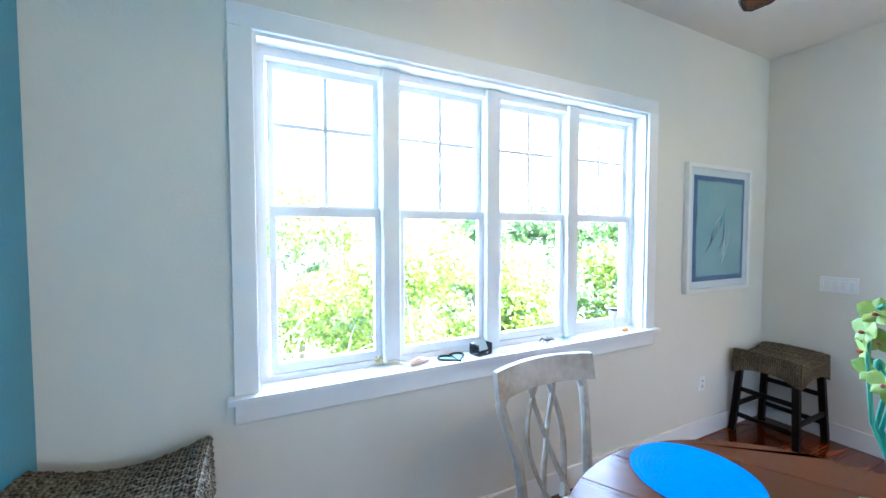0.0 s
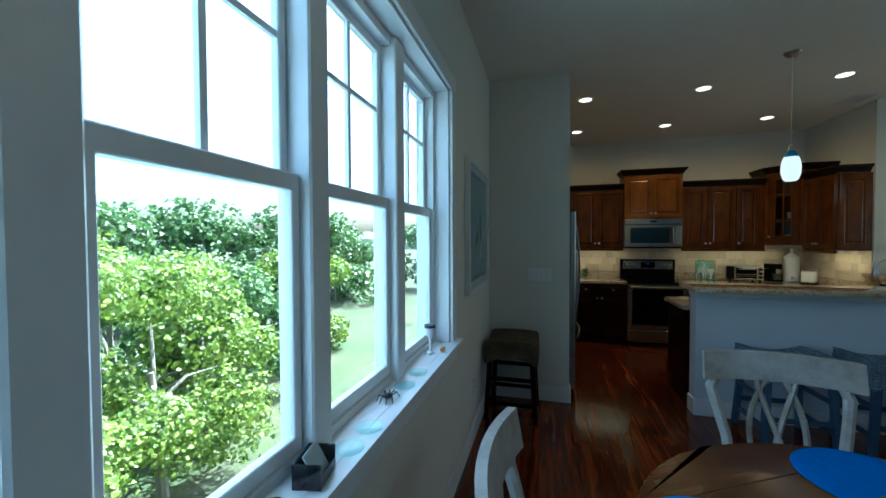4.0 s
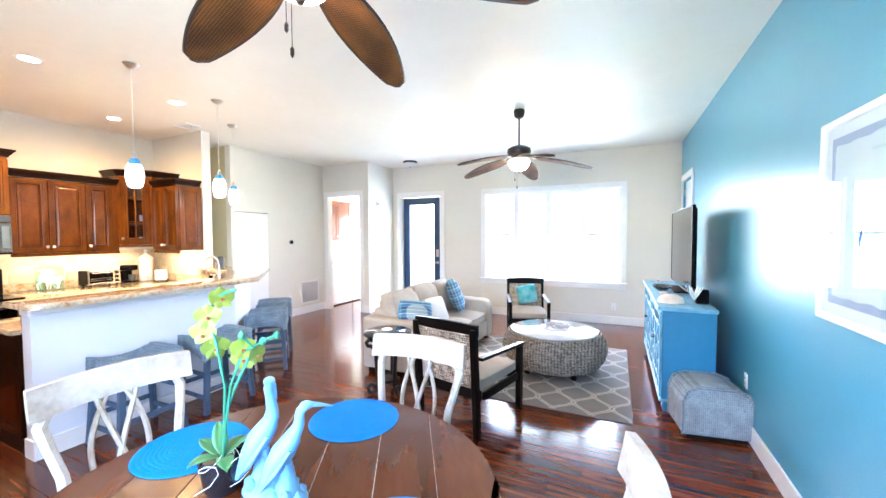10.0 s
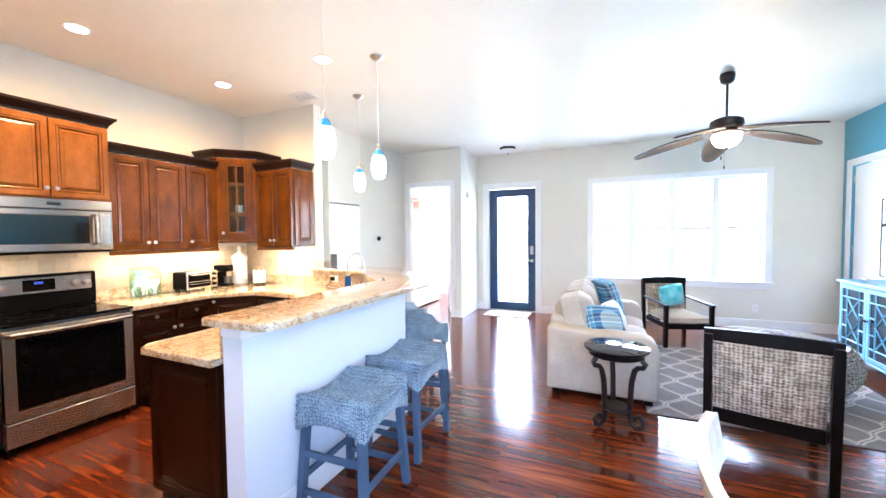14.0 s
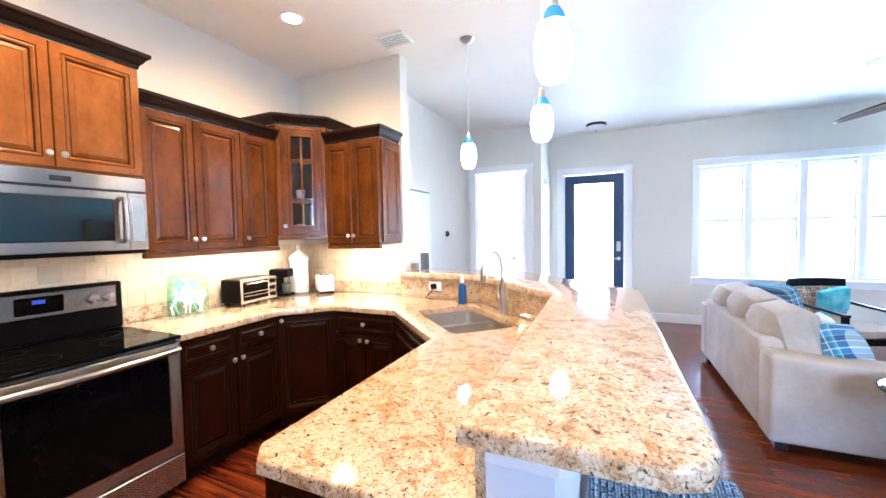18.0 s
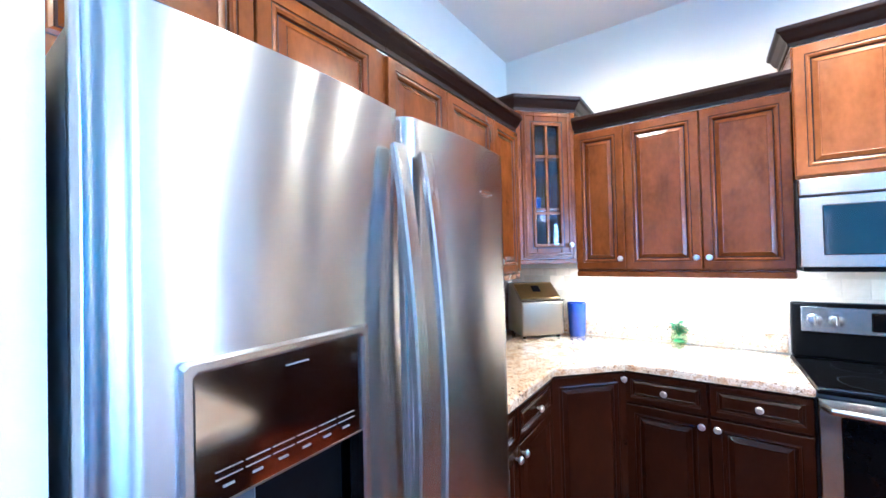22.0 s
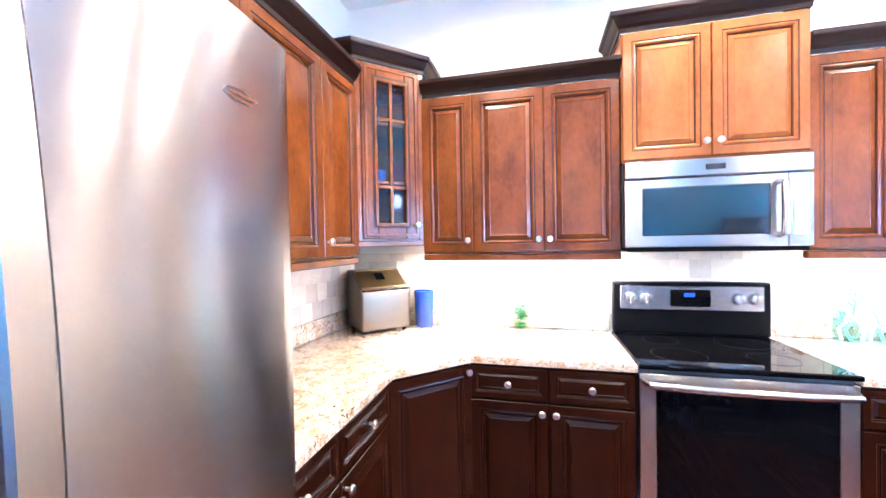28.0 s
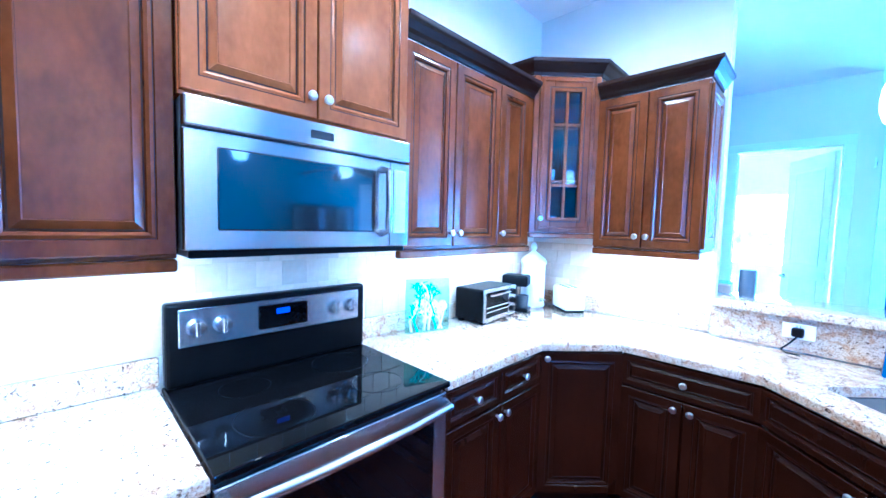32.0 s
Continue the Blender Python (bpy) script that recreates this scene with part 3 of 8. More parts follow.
wall("wall_kitchen_south", "x", 6.06, KE, KS - 0.12, KS, 0, CEILING, [], WALL)
wall("wall_fridge_side", "y", 2.39, N, PX, PX + 0.11, 0, CEILING, [], WALL)
wall("wall_hall", "y", BY, -1.60, HX, HX + 0.12, 0, CEILING, [(-2.30, -1.64, 0, 1.97)], WALL)
wall("wall_laundry", "x", 5.31, HX, BY - 0.12, BY, 0, CEILING, [(5.52, 6.34, 0, 2.38)], WALL)
wall("wall_entry_return", "y", S - 0.2, BY - 0.12, 5.31, 5.43, 0, CEILING, [], WALL)
wall("wall_hall_back", "y", -1.60, KS - 0.12, 8.4, 8.5, 0, CEILING, [], YELLOW_WALL)
wall("wall_hall_side", "x", HX + 0.12, 8.5, -1.72, -1.60, 0, CEILING, [], YELLOW_WALL)
wall("wall_hall_far", "x", KE, 8.5, KS - 0.12, KS, 0, CEILING, [], YELLOW_WALL)
wall("wall_laundry_north", "x", HX + 0.12, 8.42, BY - 0.12, BY, 0, CEILING, [], WALL)
wall("wall_pantry_back", "y", BY, -1.72, 7.2, 7.3, 0, CEILING, [], WALL)
wall("wall_laundry_south", "x", 5.43, 8.42, -6.32, -6.20, 0, CEILING, [(5.75, 6.75, 1.0, 2.1)], TRIM)
wall("wall_laundry_east", "y", -6.20, BY - 0.12, 7.2, 7.32, 0, CEILING, [], WALL)
wall("wall_laundry_west", "y", -6.20, S - 0.2, 5.31, 5.43, 0, CEILING, [], WALL)
structure("ceiling", bx((W - 0.3, -6.6, CEILING), (8.6, N + 0.3, CEILING + 0.12)), CEIL, "white painted ceiling")
structure("roof_slab", bx((W - 1.0, -5.6, CEILING + 0.14), (9.0, N + 0.75, CEILING + 0.3)), STUCCO, "roof slab with eaves")
structure("subfloor", bx((W - 0.2, -6.6, -0.12), (8.6, N + 0.2, -0.012)), DARK_WOOD, "subfloor under the planks")


def run_trim(name, pieces, h, t, material=TRIM):
    t_ = thing(name, pose(0, 0, 0), "white painted trim", "trim", kind="structure")
    for lo, hi in pieces:
        part("trim_board", bx(lo, hi, 0.004), material, t_)
    return t_


BH = 0.14
run_trim("baseboard_1", [((W, N - 0.016, 0), (PX, N, BH)), ((PX - 0.016, 2.39, 0), (PX, N - 0.016, BH)), ((PX - 0.016, 2.374, 0), (PX + 0.11, 2.39, BH))], BH, 0)
run_trim("baseboard_2", [((W, -3.53, 0), (W + 0.016, N - 0.016, BH)), ((W, S, 0), (W + 0.016, -4.49, BH)), ((W + 0.016, S, 0), (FDOOR[0] - 0.09, S + 0.016, BH)), ((FDOOR[1] + 0.09, S, 0), (5.31, S + 0.016, BH))], BH, 0)
run_trim("baseboard_3", [((5.294, S + 0.016, 0), (5.31, BY, BH)), ((5.294, BY, 0), (5.43, BY + 0.016, BH)), ((6.43, BY, 0), (HX, BY + 0.016, BH)), ((HX - 0.016, BY + 0.016, 0), (HX, -2.31, BH))], BH, 0)


def casing(name, axis, a0, a1, z1, face, out, w=0.09, t=0.02, sill=None, z0=0.0):
    """Flat casing round an opening on the wall face; out is the side that it stands proud of."""
    f0, f1 = sorted((face, face + out * t))
    items = []
    low = z0 if sill is None else sill
    for p, q, lo, hi in ((a0 - w, a0, low, z1), (a1, a1 + w, low, z1), (a0 - w, a1 + w, z1, z1 + w)):
        items.append(((p, f0, lo), (q, f1, hi)) if axis == "x" else ((f0, p, lo), (f1, q, hi)))
    t_ = thing(name, pose(0, 0, 0), "white painted casing", "trim", kind="structure")
    for lo, hi in items:
        part("casing_board", bx(lo, hi, 0.003), TRIM, t_)
    return t_


def window(name, x0, x1, z0, z1, face, out, units, rail, muntin_z, muntins=True):
    """A row of double-hung units. out: +1 when the outside lies towards +y."""
    win = thing(name, pose(0, 0, 0), "white vinyl double-hung window units in a row", "window", kind="structure")
    g = face + out * 0.12
    def yb(a, b):
        return sorted((face + out * a, face + out * b))
    j0, j1 = yb(0.002, 0.195)
    b = bmesh.new()
    for lo, hi in (((x0, j0, z0), (x0 + 0.012, j1, z1)), ((x1 - 0.012, j0, z0), (x1, j1, z1)), ((x0 + 0.012, j0, z1 - 0.012), (x1 - 0.012, j1, z1))):
        cube(b, lo, hi)
    part("jamb_lining", b, TRIM, win)
    step = (x1 - x0) / units
    f0, f1 = yb(0.085, 0.165)
    part("window_frame", framed(x0 + 0.012, z0, x1 - 0.012, z1 - 0.012, 0.028, 0.028, 0.03, 0.038, f0, f1), TRIM, win)
    m0, m1 = yb(0.06, 0.17)
    for k in range(1, units):
        x = x0 + k * step
        part("mullion", bx((x - 0.045, m0, z0 + 0.002), (x + 0.045, m1, z1 - 0.014), 0.006), TRIM, win)
    for k in range(units):
        a, c = x0 + k * step + 0.047, x0 + (k + 1) * step - 0.047
        l0, l1 = yb(0.095, 0.125)
        u0, u1 = yb(0.13, 0.158)
        lower = part("lower_sash", framed(a, z0 + 0.032, c, rail + 0.02, 0.03, 0.03, 0.043, 0.045, l0, l1, 0.003), TRIM, win)
        upper = part("upper_sash", framed(a, rail - 0.02, c, z1 - 0.052, 0.028, 0.028, 0.05, 0.033, u0, u1, 0.003), TRIM, win)
        gl, gu = face + out * 0.110, face + out * 0.144
        p1 = part("pane", bx((a + 0.028, gl - 0.002, z0 + 0.07), (c - 0.028, gl + 0.002, rail - 0.022)), PANE, lower)
        p2 = part("pane", bx((a + 0.026, gu - 0.002, rail + 0.028), (c - 0.026, gu + 0.002, z1 - 0.083)), PANE, upper)
        p1.visible_shadow = p2.visible_shadow = False
        if muntins:
            x = (a + c) / 2
            part("muntin", bx((x - 0.009, gu - 0.008, rail + 0.03), (x + 0.009, gu + 0.008, z1 - 0.085)), TRIM, upper)
            for p, q in ((a + 0.028, x - 0.0095), (x + 0.0095, c - 0.028)):
                part("muntin", bx((p, gu - 0.007, muntin_z - 0.009), (q, gu + 0.007, muntin_z + 0.009)), TRIM, upper)
    s0, s1 = sorted((face + out * 0.083, face - out * 0.055))
    part("window_sill", bx((x0 - 0.11, s0, z0 - 0.022), (x1 + 0.11, min(s1, face) if out > 0 else s1, z0 + 0.002), 0.004) if out < 0 else boxes([((x0 - 0.11, face - 0.055, z0 - 0.022), (x1 + 0.11, face - 0.001, z0 + 0.002)), ((x0 + 0.013, face - 0.001, z0 + 0.0015), (x1 - 0.013, face + 0.083, z0 + 0.0035))], 0.0), TRIM, win)
    a0, a1 = sorted((face - out * 0.022, face))
    part("apron", bx((x0 - 0.09, a0, z0 - 0.11), (x1 + 0.09, a1, z0 - 0.024), 0.003), TRIM, win)
    return win


window("window_1", *NWIN, N, 1, 4, 1.67, 2.05)
window("window_2", *SWIN, S, -1, 4, 1.56, 2.0)
casing("casing_1", "x", NWIN[0], NWIN[1], NWIN[3], N, -1, sill=NWIN[2] + 0.003)
casing("casing_2", "x", SWIN[0], SWIN[1], SWIN[3], S, 1, sill=SWIN[2] + 0.003)
casing("casing_3", "x", FDOOR[0], FDOOR[1], FDOOR[3], S, 1)
casing("casing_4", "x", 5.52, 6.34, 2.38, BY, 1)
casing("casing_5", "y", -4.40, -3.62, 2.37, W, 1)

# front door: dark leaf with one tall light
fd = thing("door_1", pose(4.17, S - 0.06, 0), "dark navy front door with one tall glass light", "door", kind="structure")
LW, LH = 0.90, 2.36
part("leaf", framed(0, 0.01, LW, LH, 0.15, 0.15, 0.15, 0.14, -0.045, 0, 0.002), DOOR_DARK, fd)
p = part("pane", bx((0.15, -0.026, 0.16), (LW - 0.15, -0.02, LH - 0.14)), PANE, fd)
p.visible_shadow = False
part("glazing_bead", framed(0.135, 0.145, LW - 0.135, LH - 0.125, 0.02, 0.02, 0.02, 0.02, 0.0005, 0.008), DOOR_DARK, fd)
b = bmesh.new()
cube(b, (0.045, 0, 1.10), (0.105, 0.022, 1.26), 0.006)
part("keypad_lock", b, NICKEL, fd)
b = bmesh.new()
lathe(b, [(0.03, 0), (0.03, 0.012), (0.012, 0.016), (0.012, 0.045)], 12)
tube(b, [(0, 0, 0.045), (0.06, 0, 0.05), (0.12, 0.004, 0.05)], 0.009)
part("lever_handle", b, NICKEL, fd, at=pose(0.075, 0.001, 0.98, -90, 0, 0))
part("threshold", bx((-0.03, -0.1, 0.0), (LW + 0.03, 0.05, 0.012), 0.003), NICKEL, fd)
structure("door_frame_1", boxes([((FDOOR[0], S - 0.19, 0), (4.168, S, 2.372)), ((5.072, S - 0.19, 0), (FDOOR[1], S, 2.372)), ((FDOOR[0], S - 0.19, 2.374), (FDOOR[1], S, 2.39))]), TRIM, "white door jamb")

# pantry door, flush in the hall wall
pd = thing("door_2", pose(HX - 0.004, -1.645, 0, 0, 0, -90), "plain white flush closet door", "door", kind="structure")
part("leaf", bx((0.004, 0, 0.012), (0.651, 0.035, 1.955), 0.002), TRIM, pd)
b = bmesh.new()
lathe(b, [(0.022, 0), (0.01, 0.01), (0.01, 0.03), (0.024, 0.04), (0.02, 0.06), (0, 0.064)], 14)
part("knob", b, NICKEL, pd, at=pose(0.06, -0.002, 0.98, 90, 0, 0), smooth=True)

# laundry door, standing part open into the laundry
ld_ = thing("door_4", pose(5.535, BY - 0.13, 0, 0, 0, -62), "white panelled laundry door standing half open", "door", kind="structure")
lf_ = part("leaf", bx((0, 0, 0.012), (0.78, 0.035, 2.35), 0.003), TRIM, ld_)
for z0, z1 in ((0.22, 1.00), (1.14, 2.20)):
    for y0, y1 in ((-0.004, 0.002), (0.033, 0.039)):
        part("panel_moulding", framed(0.13, z0, 0.65, z1, 0.03, 0.03, 0.03, 0.03, y0, y1, 0.002), TRIM, lf_)
for y, turn in ((0.036, -90), (-0.001, 90)):
    b = bmesh.new()
    lathe(b, [(0.027, 0), (0.027, 0.010), (0.011, 0.014), (0.011, 0.040)], 14)
    tube(b, [(0, 0, 0.042), (-0.05, 0, 0.048), (-0.11, 0.0, 0.046)], 0.009)
    part("lever_handle", b, IRON, lf_, smooth=True, at=pose(0.72, y, 0.98, turn, 0, 0))

# west closet door, standing in its casing
wd = thing("door_3", pose(W - 0.03, -3.63, 0, 0, 0, 90), "white interior door with steel hinges, closed", "door", kind="structure")
b = bmesh.new()
cube(b, (-0.765, 0, 0.01), (-0.005, 0.04, 2.355), 0.002)
part("leaf", b, TRIM, wd)
for z in (0.25, 1.2, 2.15):
    part("hinge", bx((-0.775, -0.012, z), (-0.755, 0.0, z + 0.09), 0.002), NICKEL, wd)

# ---- kitchen cabinets ----


def panel_rings(bm, x0, x1, z0, z1, y, steps):
    """Nested rectangles: steps of (inset, depth) from the edge inwards, facing -y."""
    rings = []
    for inset, depth in steps:
        a, c, lo, hi = x0 + inset, x1 - inset, z0 + inset, z1 - inset
        rings.append([bm.verts.new((px, y + depth, pz)) for px, pz in ((a, lo), (c, lo), (c, hi), (a, hi))])
    for r, s in zip(rings, rings[1:]):
        for k in range(4):
            j = (k + 1) % 4
            bm.faces.new((r[k], r[j], s[j], s[k]))
    bm.faces.new(rings[-1])
    bm.faces.new(rings[0][::-1])


DOOR_STEPS = [(0.0, 0.020), (0.0, 0.003), (0.003, 0.0), (0.040, 0.0), (0.042, 0.003), (0.0445, 0.003), (0.052, 0.001), (0.060, 0.006), (0.063, 0.012), (0.067, 0.012), (0.086, 0.003), (0.089, 0.005), (0.090, 0.005)]
DRAWER_STEPS = [(0.0, 0.020), (0.0, 0.003), (0.003, 0.0), (0.024, 0.0), (0.026, 0.003), (0.0285, 0.003), (0.034, 0.009), (0.0375, 0.009), (0.048, 0.002), (0.050, 0.0035), (0.051, 0.0035)]


def knob_mesh():
    b = bmesh.new()
    lathe(b, [(0.006, 0), (0.006, 0.012), (0.015, 0.018), (0.016, 0.024), (0.011, 0.030), (0, 0.031)], 12)
    return mesh("knob", b, NICKEL, True)


KNOB = knob_mesh()


def add_knob(parent, x, z, y=-0.02):
    k = new("knob", KNOB)
    k.parent = parent
    k.matrix_basis = pose(x, y, z, 90, 0, 0)


def cab_door(parent, x0, x1, z0, z1, material, knob=None, drawer=False):
    b = bmesh.new()
    panel_rings(b, x0, x1, z0, z1, -0.02, DRAWER_STEPS if drawer else DOOR_STEPS)
    d = part("drawer_front" if drawer else "door", b, material, parent)
    d.data.materials.append(GLAZE)
    d.data.materials.append(GLAZE_LIGHT if material is CAB_LIGHT else GLAZE_SOFT if material is CAB else material)
    for rings_, slot in (((4, 6) if drawer else (4, 8), 1), ((3, 9) if drawer else (3, 7, 11), 2)):
        for ring in rings_:
            for k in range(4):
                d.data.polygons[4 * ring + k].material_index = slot
    if knob:
        add_knob(d, *knob)
    return d


def glass_door(parent, x0, x1, z0, z1, material, knob):
    b = bmesh.new()
    f = 0.082
    for lo, hi in (((x0, -0.02, z0), (x0 + f, 0, z1)), ((x1 - f, -0.02, z0), (x1, 0, z1)), ((x0 + f, -0.02, z0), (x1 - f, 0, z0 + f)), ((x0 + f, -0.02, z1 - f), (x1 - f, 0, z1))):
        cube(b, lo, hi, 0.004)
    d = part("glass_door_frame", b, material, parent)
    part("outer_moulding", framed(x0 + 0.012, z0 + 0.012, x1 - 0.012, z1 - 0.012, 0.016, 0.016, 0.016, 0.016, -0.026, -0.0195, 0.003), material, d)
    part("inner_moulding", framed(x0 + f - 0.018, z0 + f - 0.018, x1 - f + 0.018, z1 - f + 0.018, 0.02, 0.02, 0.02, 0.02, -0.028, -0.0195, 0.004), material, d)
    part("glaze_line", framed(x0 + f - 0.026, z0 + f - 0.026, x1 - f + 0.026, z1 - f + 0.026, 0.006, 0.006, 0.006, 0.006, -0.0215, -0.0195), GLAZE, d)
    mx, h = (x0 + x1) / 2, z1 - z0 - 2 * f
    part("muntin", bx((mx - 0.008, -0.018, z0 + f), (mx + 0.008, -0.004, z1 - f)), material, d)
    for k in (0.26, 0.74):
        z = z0 + f + h * k
        for p, q in ((x0 + f, mx - 0.0085), (mx + 0.0085, x1 - f)):
            part("muntin", bx((p, -0.017, z - 0.008), (q, -0.005, z + 0.008)), material, d)
    pn = part("pane", bx((x0 + f - 0.004, -0.010, z0 + f - 0.004), (x1 - f + 0.004, -0.007, z1 - f + 0.004)), PANE, d)
    pn.visible_shadow = False
    add_knob(d, *knob)


def crown(parent, pts, z, material=CROWN, h=0.085, out=0.055):
    """Stepped cornice along an open line of plan points, growing outwards with height. Outwards lies to the right of the line."""
    b = bmesh.new()
    prof = [(0.0, 0.0), (0.010, 0.0), (0.012, 0.018), (0.024, 0.030), (0.040, 0.056), (out - 0.002, 0.064), (out, 0.070), (out, h), (0.0, h)]
    P = [Vector(q) for q in pts]
    offs = []
    for i, q in enumerate(P):
        ds = []
        if i > 0: ds.append((P[i] - P[i - 1]).normalized())
        if i < len(P) - 1: ds.append((P[i + 1] - P[i]).normalized())
        ns = [Vector((d.y, -d.x)) for d in ds]
        n = sum(ns, Vector((0, 0))).normalized()
        offs.append(n / max(0.3, n.dot(ns[0])))
    rings = [[b.verts.new((q.x + o.x * s, q.y + o.y * s, z + dz)) for s, dz in prof] for q, o in zip(P, offs)]
    for r, s in zip(rings, rings[1:]):
        for k in range(len(prof)):
            j = (k + 1) % len(prof)
            b.faces.new((r[k], r[j], s[j], s[k]))
    b.faces.new(rings[0])
    b.faces.new(rings[-1][::-1])
    part("crown", b, material, parent)


UP_LOW, UP_TOP = 1.375, 2.245


def upper(m, w, d, widths, knobs, label, z0=UP_LOW, z1=UP_TOP, material=CAB, crown_line=None, name="wall_cabinet", rail=True, top_crown=True):
    c = thing(name, m @ pose(0, 0, 0), label, "cabinet", group="kitchen wall cabinets")
    part("body", bx((0, 0.001, z0), (w, d, z1), 0.002), material, c)
    x = 0.0
    for wd, side in zip(widths, knobs):
        kx = x + (0.028 if side == "l" else wd - 0.028)
        cab_door(c, x + 0.003, x + wd - 0.003, z0 + 0.012, z1 - 0.012, material, (kx, z0 + 0.075))
        x += wd
    if rail:
        part("light_rail", bx((0, -0.014, z0 - 0.035), (w, 0.02, z0 - 0.001), 0.005), material, c)
    if top_crown:
        crown(c, crown_line or [(0, 0), (w, 0)], z1 + 0.001)
    return c


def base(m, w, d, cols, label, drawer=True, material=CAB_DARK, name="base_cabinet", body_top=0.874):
    """cols: (width, knob side) for each door; one drawer over each."""
    c = thing(name, m, label, "cabinet", group="kitchen base cabinets")
    part("body", bx((0, 0.001, 0.11), (w, d, body_top), 0.002), material, c)
    part("toe_kick", bx((0.0, 0.07, 0.0), (w, d, 0.108)), CROWN, c)
    x = 0.0
    for wd, side in cols:
        kx = x + (0.030 if side == "l" else wd - 0.030)
        if drawer:
            cab_door(c, x + 0.004, x + wd - 0.004, 0.715, 0.862, material, (x + wd / 2, 0.788), drawer=True)
            cab_door(c, x + 0.004, x + wd - 0.004, 0.125, 0.703, material, (kx, 0.665))
        else:
            cab_door(c, x + 0.004, x + wd - 0.004, 0.125, 0.862, material, (kx, 0.835))
        x += wd
    return c


EF = KE - 0.33      # front of the east wall cabinets
RY0, RY1 = 0.735, 1.495
# wall cabinets on the east wall, to both sides of the range
upper(pose(EF, 2.52, 0, 0, 0, -90), 2.52 - RY1 - 0.002, 0.328, (0.285, 0.37, 0.368), "rrl", "reddish-brown wooden wall cabinet with three raised-panel doors")
upper(pose(EF, RY0 - 0.002, 0, 0, 0, -90), RY0 + 0.268, 0.328, (0.315, 0.345, 0.275), "rll", "reddish-brown wooden wall cabinet with three raised-panel doors")
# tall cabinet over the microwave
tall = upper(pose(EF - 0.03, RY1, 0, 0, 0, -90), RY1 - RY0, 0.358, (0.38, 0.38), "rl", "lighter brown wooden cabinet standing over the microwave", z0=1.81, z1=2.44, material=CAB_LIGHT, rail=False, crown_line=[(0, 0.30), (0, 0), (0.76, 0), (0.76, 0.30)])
# corner cabinets with a glass door
for cx, cy, ang, lab in ((6.63, 2.80, -45, "reddish-brown corner wall cabinet with a glazed door"), (EF, -0.27, -135, "reddish-brown corner wall cabinet with a glazed door and small objects inside")):
    c = thing("corner_cabinet", pose(cx, cy, 0, 0, 0, ang), lab, "cabinet", group="kitchen wall cabinets")
    L = 0.28 * math.sqrt(2)
    z0, z1 = 1.455, 2.38
    k = 0.33 / math.sqrt(2)
    outline = [(0, 0.0), (L, 0.0), (L + k, k), (L / 2, L / 2 + 2 * k), (-k, k)]
    for lo, hi in ((z0, z0 + 0.02), (z1 - 0.02, z1), (1.76, 1.775), (2.07, 2.085)):
        b = bmesh.new()
        prism(b, [(px, py + 0.001) for px, py in outline], lo, hi)
        part("shelf_board", b, CAB, c)
    b = bmesh.new()
    for p, q in (((L, 0), (L + k, k)), ((L + k, k), (L / 2, L / 2 + 2 * k)), ((L / 2, L / 2 + 2 * k), (-k, k)), ((-k, k), (0, 0))):
        P, Q = Vector(p), Vector(q)
        inn = (Vector((L / 2, k)) - (P + Q) / 2).normalized() * 0.015
        vs = [(P.x, P.y), (Q.x, Q.y), (Q.x + inn.x, Q.y + inn.y), (P.x + inn.x, P.y + inn.y)]
        prism(b, [(vx, vy + 0.001) for vx, vy in vs], z0 + 0.0205, z1 - 0.0205)
    part("body", b, CAB, c)
    glass_door(c, 0.035, L - 0.035, z0 + 0.01, z1 - 0.01, CAB, ((0.058 if ang == -135 else L - 0.058), z0 + 0.085, -0.021))
    part("stile", boxes([((0, -0.012, z0), (0.034, 0.001, z1)), ((L - 0.034, -0.012, z0), (L, 0.001, z1))], 0.003), CAB, c)
    crown(c, [(-k, k), (0, 0), (L, 0), (L + k, k)], z1 + 0.001)
    part("light_rail", bx((0, -0.014, z0 - 0.03), (L, 0.014, z0 - 0.001), 0.005), CAB, c)
# north wall: short row over the fridge, then two full doors
upper(pose(4.555, 2.80, 0), 0.92, 0.328, (0.43, 0.44), "rl", "reddish-brown short wall cabinet over the fridge", z0=1.85, rail=False)
upper(pose(5.477, 2.80, 0), 1.151, 0.328, (0.385, 0.445, 0.321), "rll", "reddish-brown wooden wall cabinet with raised-panel doors")
# kitchen south wall
upper(pose(6.628, KS + 0.33, 0, 0, 0, 180), 0.545, 0.328, (0.27, 0.275), "rl", "reddish-brown wooden wall cabinet with two doors and a panelled end", crown_line=[(0, 0), (0.545, 0), (0.545, 0.30)])
b = bmesh.new()
panel_rings(b, 0.01, 0.30, UP_LOW + 0.02, UP_TOP - 0.02, -0.012, [(s, dd * 0.6) for s, dd in DOOR_STEPS])
single("cabinet_end_panel", b, CAB, "reddish-brown raised end panel on a wall cabinet", "panel", pose(6.081, KS + 0.33 - 0.01, 0, 0, 0, -90))
# under-cabinet light strips
for x, y, w, d in ((7.02, 1.95, 0.06, 0.9), (7.02, 0.25, 0.06, 0.8)):
    single("light_strip", bx((x - w / 2, y - d / 2, UP_LOW - 0.012), (x + w / 2, y + d / 2, UP_LOW - 0.002)), WHITE, "slim white light strip under a wall cabinet", "light strip", group="light strips")
single("light_strip", bx((6.1, -0.70, UP_LOW - 0.012), (6.6, -0.64, UP_LOW - 0.002)), WHITE, "slim white light strip under a wall cabinet", "light strip", group="light strips")

